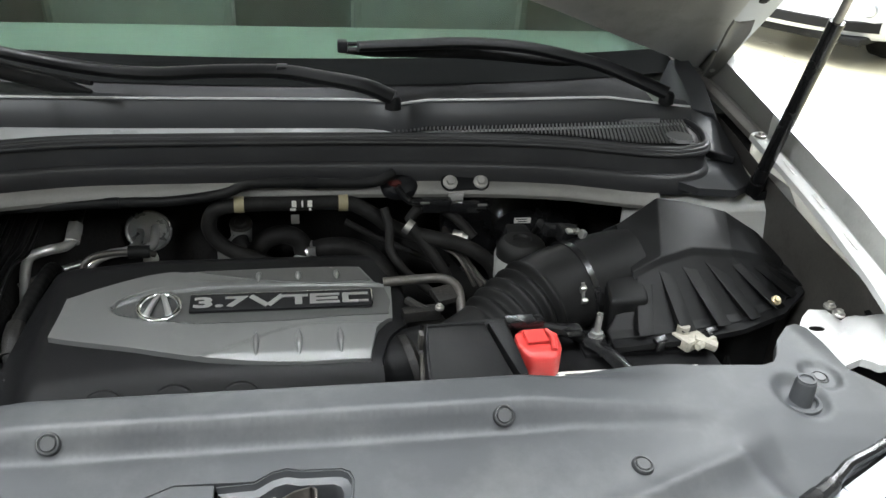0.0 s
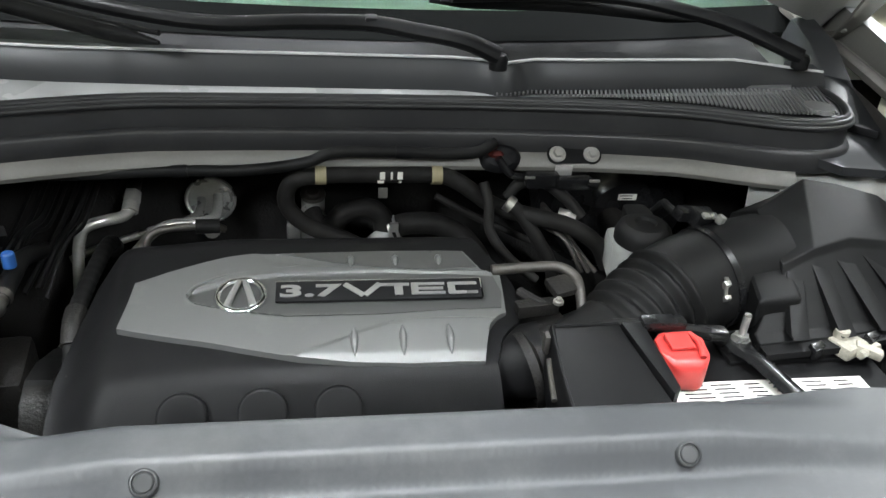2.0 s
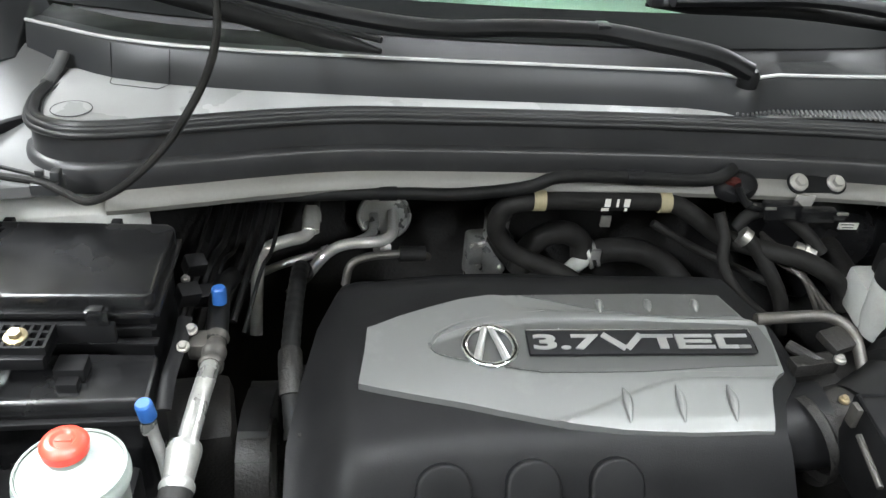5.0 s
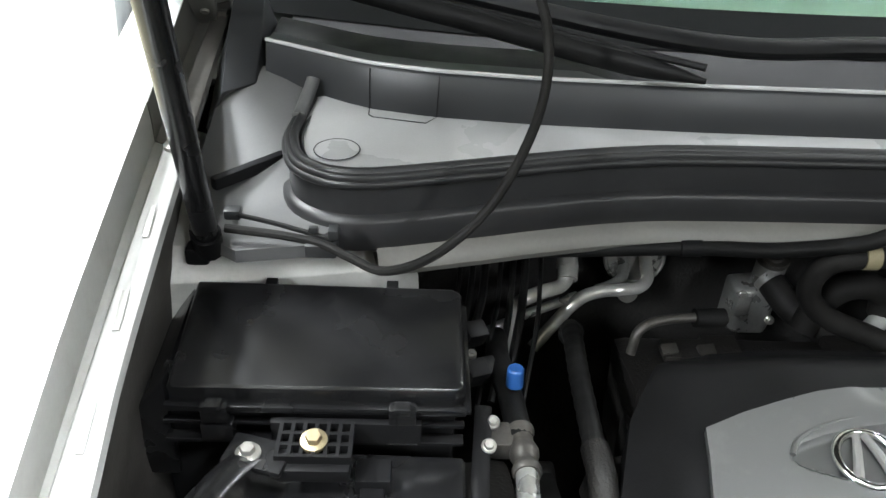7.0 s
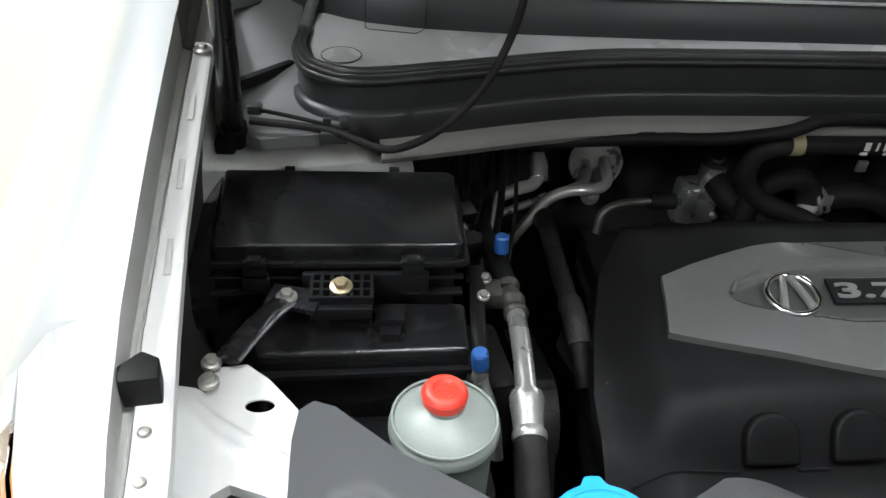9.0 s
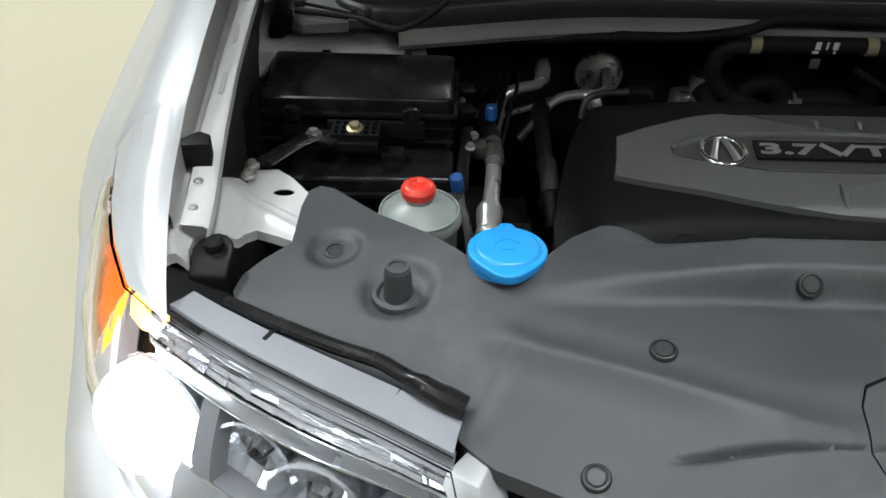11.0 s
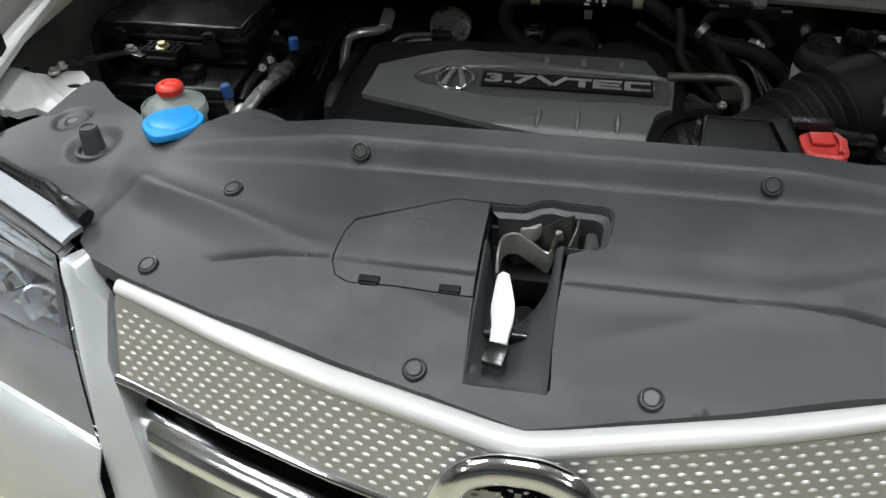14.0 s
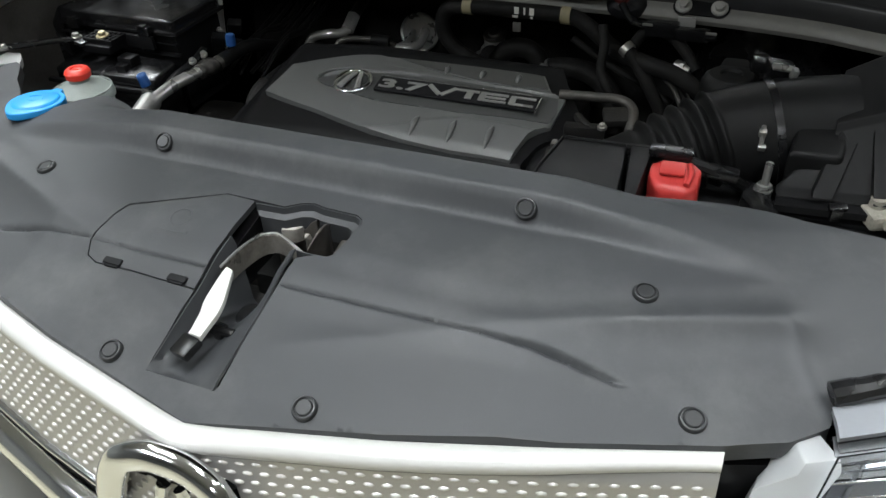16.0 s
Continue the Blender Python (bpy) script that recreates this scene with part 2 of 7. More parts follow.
def to_mesh(name, shape, mat, smooth=35):
    me = bpy.data.meshes.new(name)
    me.from_pydata(*[list(shape[0]), [], list(shape[1])])
    bm = bmesh.new()
    bm.from_mesh(me)
    bmesh.ops.recalc_face_normals(bm, faces=bm.faces)
    for f in bm.faces:
        f.smooth = smooth > 0
    for e in bm.edges:
        if len(e.link_faces) == 2 and e.calc_face_angle(0) > radians(smooth):
            e.smooth = False
    bm.to_mesh(me)
    bm.free()
    me.materials.append(mat)
    return me


def hung(ob, parent):
    if parent is not None:
        ob.parent = parent
        ob.matrix_parent_inverse = Matrix.Translation(-WORLD_AT.get(parent.name, Vector()))
    return ob


def part(name, shape, mat, parent=None, label="", smooth=35):
    ob = new(name, to_mesh(name, shape, mat, smooth))
    WORLD_AT[ob.name] = Vector()
    hung(ob, parent)
    return tagged(ob, label)


def piece(name, mesh, parent, m, label=""):
    ob = new(name, mesh)
    hung(ob, parent)
    ob.matrix_basis = m
    return tagged(ob, label)


def bevelled(shape, width, seg=2, angle=25):
    me = bpy.data.meshes.new("tmp")
    me.from_pydata(list(shape[0]), [], list(shape[1]))
    bm = bmesh.new()
    bm.from_mesh(me)
    bpy.data.meshes.remove(me)
    bmesh.ops.recalc_face_normals(bm, faces=bm.faces)
    es = [e for e in bm.edges if len(e.link_faces) == 2 and e.calc_face_angle(0) > radians(angle)]
    bmesh.ops.bevel(bm, geom=es, offset=width, segments=seg, profile=0.6, affect="EDGES", clamp_overlap=True)
    v = [tuple(p.co) for p in bm.verts]
    bm.verts.index_update()
    f = [tuple(q.index for q in face.verts) for face in bm.faces]
    bm.free()
    return v, f


def box(c, s, bev=0.0, rot=(0, 0, 0), seg=2):
    x, y, z = (a / 2 for a in s)
    v = [(i * x, j * y, k * z) for i in (-1, 1) for j in (-1, 1) for k in (-1, 1)]
    f = [(0, 1, 3, 2), (4, 6, 7, 5), (0, 4, 5, 1), (2, 3, 7, 6), (0, 2, 6, 4), (1, 5, 7, 3)]
    sh = (v, f)
    if bev:
        sh = bevelled(sh, bev, seg)
    return moved(sh, pose(*c, *rot))


def prism(pts, z0, z1, bev=0.0, seg=2):
    """A polygon in plan, from z0 to z1; z1 may be a function of x, y."""
    n = len(pts)
    top = z1 if callable(z1) else (lambda x, y: z1)
    low = z0 if callable(z0) else (lambda x, y: z0)
    v = [(x, y, low(x, y)) for x, y in pts] + [(x, y, top(x, y)) for x, y in pts]
    f = [tuple(range(n))[::-1], tuple(range(n, 2 * n))] + [(i, (i + 1) % n, n + (i + 1) % n, n + i) for i in range(n)]
    return bevelled((v, f), bev, seg) if bev else (v, f)


def lathe(profile, m=Matrix(), seg=28):
    """Profile of (radius, height) turned round local z."""
    v, f, rings = [], [], []
    for r, z in profile:
        if r < 1e-6:
            rings.append([len(v)])
            v.append((0, 0, z))
        else:
            rings.append(list(range(len(v), len(v) + seg)))
            v += [(r * math.cos(math.tau * i / seg), r * math.sin(math.tau * i / seg), z) for i in range(seg)]
    for a, b in zip(rings, rings[1:]):
        for i in range(seg):
            j = (i + 1) % seg
            q = [a[i % len(a)], a[j % len(a)], b[j % len(b)], b[i % len(b)]]
            q = list(dict.fromkeys(q))
            if len(q) > 2:
                f.append(tuple(q))
    return moved((v, f), m)


def spline(pts, per=6):
    """Catmull-Rom through the points."""
    p = [Vector(q) for q in pts]
    if len(p) < 3:
        return p
    p = [2 * p[0] - p[1]] + p + [2 * p[-1] - p[-2]]
    out = []
    for i in range(1, len(p) - 2):
        for k in range(per):
            t = k / per
            out.append(0.5 * (2 * p[i] + (p[i + 1] - p[i - 1]) * t + (2 * p[i - 1] - 5 * p[i] + 4 * p[i + 1] - p[i + 2]) * t * t + (3 * p[i] - p[i - 1] - 3 * p[i + 1] + p[i + 2]) * t ** 3))
    return out + [p[-2]]


def tube(pts, r, seg=12, per=6, flat=1.0, ends=True):
    """A round bar along a smooth line; r a number or a function of 0..1 along it."""
    line = spline(pts, per)
    n = len(line)
    v, f = [], []
    up = Vector((0, 0, 1))
    d0 = (line[1] - line[0]).normalized()
    if abs(d0.z) > 0.9:
        up = Vector((0, 1, 0))
    side = d0.cross(up).normalized()
    for i, p in enumerate(line):
        d = (line[min(i + 1, n - 1)] - line[max(i - 1, 0)]).normalized()
        side = (side - d * side.dot(d)).normalized()
        nrm = side.cross(d)
        rr = r(i / (n - 1)) if callable(r) else r
        for k in range(seg):
            a = math.tau * k / seg
            v.append(tuple(p + side * (rr * math.cos(a)) + nrm * (rr * flat * math.sin(a))))
    for i in range(n - 1):
        for k in range(seg):
            j = (k + 1) % seg
            f.append((i * seg + k, i * seg + j, (i + 1) * seg + j, (i + 1) * seg + k))
    if ends:
        f += [tuple(range(seg))[::-1], tuple(range((n - 1) * seg, n * seg))]
    return v, f


def loft(rows, closed=False):
    """A skin over rows of points, all of one length."""
    n = len(rows[0])
    v = [tuple(p) for row in rows for p in row]
    f = []
    for i in range(len(rows) - 1):
        for k in range(n if closed else n - 1):
            j = (k + 1) % n
            f.append((i * n + k, i * n + j, (i + 1) * n + j, (i + 1) * n + k))
    return v, f


def thick(shape, d):
    """A skin given a thickness along its normals."""
    me = bpy.data.meshes.new("tmp")
    me.from_pydata(list(shape[0]), [], list(shape[1]))
    bm = bmesh.new()
    bm.from_mesh(me)
    bpy.data.meshes.remove(me)
    bmesh.ops.recalc_face_normals(bm, faces=bm.faces)
    bmesh.ops.solidify(bm, geom=list(bm.faces), thickness=d)
    bm.verts.index_update()
    out = [tuple(p.co) for p in bm.verts], [tuple(q.index for q in face.verts) for face in bm.faces]
    bm.free()
    return out


def sweep(line, profile, closed=False):
    """A profile of (outward, z) carried along a line in plan; outward is to the right of the way."""
    n = len(line)
    rows = []
    for i, (x, y) in enumerate(line):
        a, b = line[max(i - 1, 0)], line[min(i + 1, n - 1)]
        d = Vector((b[0] - a[0], b[1] - a[1])).normalized()
        o = Vector((d.y, -d.x))
        rows.append([(x + o.x * q, y + o.y * q, z) for q, z in profile])
    return loft(rows, closed)


def smooth_line(pts, per=6):
    return [(p.x, p.y) for p in spline([(x, y, 0) for x, y in pts], per)]


def inside(x, y, poly):
    hit, n = False, len(poly)
    for i in range(n):
        (x0, y0), (x1, y1) = poly[i], poly[i - 1]
        if (y0 > y) != (y1 > y) and x < (x1 - x0) * (y - y0) / (y1 - y0) + x0:
            hit = not hit
    return hit


def resampled(poly, step):
    out = []
    for i, a in enumerate(poly):
        b = poly[(i + 1) % len(poly)]
        n = max(1, int(math.hypot(b[0] - a[0], b[1] - a[1]) / step))
        out += [(a[0] + (b[0] - a[0]) * k / n, a[1] + (b[1] - a[1]) * k / n) for k in range(n)]
    return out


def sheet(outline, holes, height, step, skirt=0.012, extra=(), hole_skirt=None):
    """A moulded sheet: an outline in plan with holes, lifted to height(x, y), with its rim and the holes' rims turned down."""
    from mathutils.geometry import delaunay_2d_cdt
    rims = [resampled(outline, step)] + [resampled(h, step) for h in holes]
    pts, edges, where = [], [], []
    for rim in rims:
        k = len(pts)
        pts += [Vector(p) for p in rim]
        edges += [(k + i, k + (i + 1) % len(rim)) for i in range(len(rim))]
    xs, ys = [p[0] for p in outline], [p[1] for p in outline]
    grid = []
    j = 0
    y = min(ys) + step / 2
    while y < max(ys):
        x = min(xs) + (step / 2 if j % 2 else step)
        while x < max(xs):
            grid.append((x, y))
            x += step
        y += step * 0.9
        j += 1
    near = {}
    for rim in rims:
        for p in rim:
            near.setdefault((int(p[0] / step), int(p[1] / step)), []).append(p)
    for x, y in list(extra) + grid:
        if not inside(x, y, outline) or any(inside(x, y, h) for h in holes):
            continue
        ci, cj = int(x / step), int(y / step)
        if any(math.hypot(x - p[0], y - p[1]) < step * 0.4 for a in (-1, 0, 1) for b in (-1, 0, 1) for p in near.get((ci + a, cj + b), ())):
            continue
        pts.append(Vector((x, y)))
    vs, es, fs, *_ = delaunay_2d_cdt(pts, edges, [], 0, 1e-6)
    v = [(p.x, p.y, height(p.x, p.y)) for p in vs]
    f = []
    for q in fs:
        cx, cy = sum(vs[i].x for i in q) / len(q), sum(vs[i].y for i in q) / len(q)
        if inside(cx, cy, outline) and not any(inside(cx, cy, h) for h in holes):
            f.append(tuple(q))
    depths = [skirt] + [skirt if hole_skirt is None else hole_skirt] * len(holes)
    for rim, d in zip(rims, depths):
        k = len(v)
        cx, cy = sum(p[0] for p in rim) / len(rim), sum(p[1] for p in rim) / len(rim)
        for x, y in rim:
            z = height(x, y)
            v += [(x, y, z), (x, y, z - d)]
        n = len(rim)
        f += [(k + 2 * i, k + 2 * ((i + 1) % n), k + 2 * ((i + 1) % n) + 1, k + 2 * i + 1) for i in range(n)]
    return v, f


def mixed(x, xs, ys):
    return float(np.interp(x, xs, ys))


def ease(a, b, x):
    t = min(1, max(0, (x - a) / (b - a)))
    return t * t * (3 - 2 * t)


def disc_bolt(r, h, hexr=0.0):
    sh = lathe([(0, h), (r * 0.8, h), (r, h * 0.7), (r, 0), (r, -0.004)], seg=18)
    if hexr:
        sh = merged(lathe([(0, h), (r * 0.85, h), (r, h * 0.6), (r, -0.002)], seg=20), bevelled(lathe([(0, h + hexr * 0.8), (hexr, h + hexr * 0.8), (hexr, h - 0.001)], seg=6), 0.0007, 1))
    return sh


# ---- the hall ----
def hall():
    h = HALL
    cx, cy, w, d = (h["x0"] + h["x1"]) / 2, (h["y0"] + h["y1"]) / 2, h["x1"] - h["x0"], h["y1"] - h["y0"]
    t = 0.2
    tagged(part("floor", box((cx, cy, -0.1), (w + 2 * t, d + 2 * t, 0.2)), M_FLOOR), "cream sealed floor of the workshop hall", "floor", kind="structure")
    tagged(part("ceiling", box((cx, cy, h["h"] + 0.1), (w + 2 * t, d + 2 * t, 0.2)), M_CEIL), "flat hall ceiling with lamps, unseen and darkened", "ceiling", kind="structure")
    for nm, c, s in (("wall_north", (cx, h["y1"] + t / 2, h["h"] / 2), (w, t, h["h"])), ("wall_south", (cx, h["y0"] - t / 2, h["h"] / 2), (w, t, h["h"])),
                     ("wall_west", (h["x0"] - t / 2, cy, h["h"] / 2), (t, d + 2 * t, h["h"])), ("wall_east", (h["x1"] + t / 2, cy, h["h"] / 2), (t, d + 2 * t, h["h"]))):
        tagged(part(nm, box(c, s), M_WALL), "plain hall wall, unseen and darkened against bounced light", "wall", kind="structure")
    for x, y, length, power in LAMP_SPOTS:
        lamp = thing("ceiling_light", (x, y, h["h"]), "unseen white ceiling lamp with a long glowing diffuser", "ceiling light", "hall ceiling lights")
        part("frame", box((x, y, h["h"] - 0.03), (0.34, length + 0.06, 0.06), 0.008), M_CEIL, lamp)
        part("diffuser", box((x, y, h["h"] - 0.065), (0.28, length, 0.012), 0.003), M_TUBE, lamp)
        li = bpy.data.lights.new("hall_lamp", "AREA")
        li.shape, li.size, li.size_y, li.energy, li.color = "RECTANGLE", 0.28, length, power, (0.95, 1.0, 1.03)
        new("hall_lamp", li).matrix_world = pose(x, y, h["h"] - 0.08)


hall()

# ---- the car's body round the engine bay ----
car = thing("car", (0, 1.0, 0), "silver sport utility car with its bonnet raised", "car")


EDGE_Y = [0.195, 0.23, 0.30, 0.40, 0.50, 0.60, 0.70, 0.80, 0.95, 1.20, 1.70]
EDGE_X = [0.677, 0.685, 0.697, 0.706, 0.713, 0.721, 0.728, 0.735, 0.748, 0.765, 0.80]
EDGE_Z = [1.010, 1.028, 1.058, 1.088, 1.108, 1.121, 1.132, 1.145, 1.162, 1.19, 1.235]


def fender(s):
    ys = [0.195, 0.209, 0.223, 0.264, 0.281, 0.315, 0.35, 0.39, 0.402, 0.45, 0.50, 0.55, 0.65, 0.75, 0.765, 0.85, 0.95, 1.1, 1.3, 1.7]
    rows, inner, lip = [], [], []
    shape = [(0, 0), (0.008, 0.003), (0.02, 0.003), (0.045, -0.010), (0.078, -0.05), (0.105, -0.10), (0.140, -0.17), (0.195, -0.235), (0.255, -0.29), (0.285, -0.37), (0.275, -0.50)]
    acc = [0.0]
    for a, b in zip(shape, shape[1:]):
        acc.append(acc[-1] + math.dist(a, b))
    for y in ys:
        xe, ze = mixed(y, EDGE_Y, EDGE_X), mixed(y, EDGE_Y, EDGE_Z)
        w = mixed(y, [0.195, 0.223, 0.264, 0.315, 0.39, 0.402], [0.004, 0.033, 0.050, 0.068, 0.087, acc[-1]])
        row = []
        for k in range(23):
            q = w * k / 22
            row.append((s * (xe + mixed(q, acc, [p[0] if p[0] < 0.13 else 0.13 + (p[0] - 0.13) * (0.35 + 0.65 * ease(0.38, 0.75, y)) for p in shape])), y, ze + mixed(q, acc, [p[1] for p in shape])))
        rows.append(row)
        # deep gutter beside the bonnet, then the inner flange
        xo = mixed(y, [0.29, 0.40, 0.50, 0.60, 0.70, 0.80, 0.95, 1.7], [0.688, 0.698, 0.704, 0.710, 0.716, 0.722, 0.733, 0.78])
        xi = mixed(y, [0.29, 0.40, 0.50, 0.60, 0.70, 0.80, 0.95, 1.7], [0.664, 0.676, 0.686, 0.693, 0.698, 0.705, 0.716, 0.76])
        zo = mixed(y, [0.29, 0.40, 0.50, 0.60, 0.70, 0.80, 0.95, 1.7], [1.038, 1.062, 1.078, 1.092, 1.104, 1.114, 1.124, 1.17])
        inner.append([(s * xe, y, ze), (s * (xe - 0.001), y, 0.5 * (ze + zo - 0.006)), (s * (xe - 0.001), y, zo - 0.006), (s * (xo + 0.004), y, zo - 0.009), (s * (xo + 0.001), y, zo - 0.008), (s * xo, y, zo - 0.002)])
        lip.append([(s * xo, y, zo - 0.004), (s * (xo - 0.001), y, zo), (s * (xi + 0.004), y, zo - 0.001), (s * xi, y, zo - 0.004), (s * (xi - 0.001), y, zo - 0.012), (s * (xi + 0.004), y, zo - 0.016)])
    f = part("fender", thick(loft(rows), 0.002), M_PAINT, car, "glossy silver painted fender", 50)
    part("gutter", loft(inner[4:15]), M_INNER, f, "dusty gutter along the fender")
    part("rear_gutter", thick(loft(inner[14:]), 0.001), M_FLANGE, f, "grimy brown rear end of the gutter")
    part("inner_flange", thick(loft(lip[4:15]), 0.0012), M_BRACKET, f, "pale painted flange with slots")
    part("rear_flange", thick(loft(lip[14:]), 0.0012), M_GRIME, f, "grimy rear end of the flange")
    # slots in the flange
    part("bolt", moved(disc_bolt(0.009, 0.002, 0.005), pose(s * 0.7095, 0.748, 1.110)), M_STEEL, f)
    for y in (0.47, 0.56, 0.65):
        x = (mixed(y, [0.40, 0.50, 0.60, 0.70, 0.80], [0.698, 0.704, 0.710, 0.716, 0.722]) + mixed(y, [0.40, 0.50, 0.60, 0.70, 0.80], [0.676, 0.686, 0.693, 0.698, 0.705])) / 2
        z = mixed(y, [0.40, 0.50, 0.60, 0.70, 0.80], [1.062, 1.078, 1.092, 1.104, 1.114])
        part("slot", box((s * x, y, z + 0.0006), (0.0045, 0.036, 0.0008), 0.0003, (8, 0, -s * 5)), M_INNER, f)
    # bay side wall under the flange
    wall = [[(s * (mixed(y, [0.3, 0.42, 0.55, 0.7, 1.1], [0.690, 0.700, 0.706, 0.712, 0.76]) + dx), y, z) for dx, z in ((0, mixed(y, [0.30, 0.42, 0.55, 0.70, 0.85, 1.1], [1.0, 1.034, 1.042, 1.060, 1.072, 1.085])), (0.008, 0.93), (0.0, 0.86), (0.02, 0.7), (0.02, 0.45))] for y in (0.30, 0.42, 0.55, 0.7, 0.85, 1.0, 1.1)]
    # wall's dark brown also carries the shade under the flange
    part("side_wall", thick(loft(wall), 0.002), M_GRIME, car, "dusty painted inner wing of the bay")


for s in (-1, 1):
    fender(s)


def strut_tower(s):
    v = [[(s * x, y, z) for x, y, z in row] for row in (
        [(0.500, 0.725, 0.90), (0.505, 0.745, 0.985), (0.515, 0.77, 1.012), (0.52, 0.90, 1.018)],
        [(0.56, 0.722, 0.90), (0.56, 0.735, 0.995), (0.56, 0.762, 1.020), (0.56, 0.90, 1.025)],
        [(0.64, 0.700, 0.90), (0.64, 0.712, 1.000), (0.64, 0.738, 1.026), (0.64, 0.90, 1.032)],
        [(0.715, 0.675, 0.90), (0.712, 0.69, 1.010), (0.708, 0.715, 1.032), (0.70, 0.90, 1.038)],
        [(0.76, 0.66, 0.90), (0.755, 0.68, 1.02), (0.748, 0.70, 1.046), (0.74, 0.90, 1.050)])]
    part("strut_tower", bevelled(thick(loft(v), 0.003), 0.001, 1), M_INNER, car, "dusty silver painted strut tower")


for s in (-1, 1):
    strut_tower(s)

FRONT = smooth_line([(-0.614, 0.885), (-0.622, 0.84), (-0.622, 0.80), (-0.606, 0.757), (-0.56, 0.738), (-0.47, 0.757), (-0.40, 0.775), (-0.32, 0.792), (-0.236, 0.799), (0, 0.802), (0.15, 0.800),
                     (0.30, 0.793), (0.41, 0.778), (0.47, 0.760), (0.53, 0.742), (0.585, 0.738), (0.625, 0.756), (0.645, 0.80), (0.648, 0.84), (0.640, 0.875)], 5)


def bulkhead():
    part("bulkhead", thick(loft([[(x, y + 0.175 + dy, z) for dy, z in ((-0.02, 1.02), (0.01, 0.98), (0.02, 0.85), (-0.02, 0.65), (-0.06, 0.45))] for x, y in FRONT[4:-4:3]]), 0.004), M_INSUL, car, "black felt covered bulkhead")
    part("lower_bulkhead", merged(box((0, 1.02, 0.72), (1.72, 0.02, 0.66)), *[box((s * 0.77, 0.75, 0.66), (0.02, 0.5, 0.4)) for s in (-1, 1)]), M_INSUL, car, "dark panels that close the bay")
    # pale pressed flange under the cowl
    mid = [p for p in FRONT if abs(p[0]) < 0.56]
    flange = sweep(mid, [(-0.06, 1.032), (0.006, 1.029), (0.016, 1.025), (0.024, 1.018), (0.026, 1.012), (0.024, 1.007), (0.018, 1.006), (-0.10, 1.004)])
    part("bulkhead_flange", thick(flange, 0.0015), M_FLANGE, car, "dusty pale painted bulkhead flange")


bulkhead()


def lower_panels():
    # undertray and front rails that close the bay below
    part("undertray", box((0, 0.55, 0.42), (1.5, 1.3, 0.02)), M_INSUL, car)
    part("radiator", box((0, 0.14, 0.68), (0.9, 0.05, 0.5), 0.004), M_DARK, car, "dark radiator core behind the grille")
    for s in (-1, 1):
        part("front_rail", box((s * 0.56, 0.45, 0.66), (0.09, 0.7, 0.12), 0.01), M_INNER, car)
        part("duct_panel", box((s * 0.52, 0.20, 0.80), (0.22, 0.02, 0.34), 0.003), M_BLACK, car)


lower_panels()


# ---- grille, bumper corner, headlights ----
def grille_top(a):
    return mixed(abs(a), [0, 0.02, 0.16, 0.28, 0.39], [-0.033, -0.031, -0.003, 0.030, 0.067]), mixed(abs(a), [0, 0.16, 0.28, 0.39], [0.963, 0.974, 0.979, 0.979])


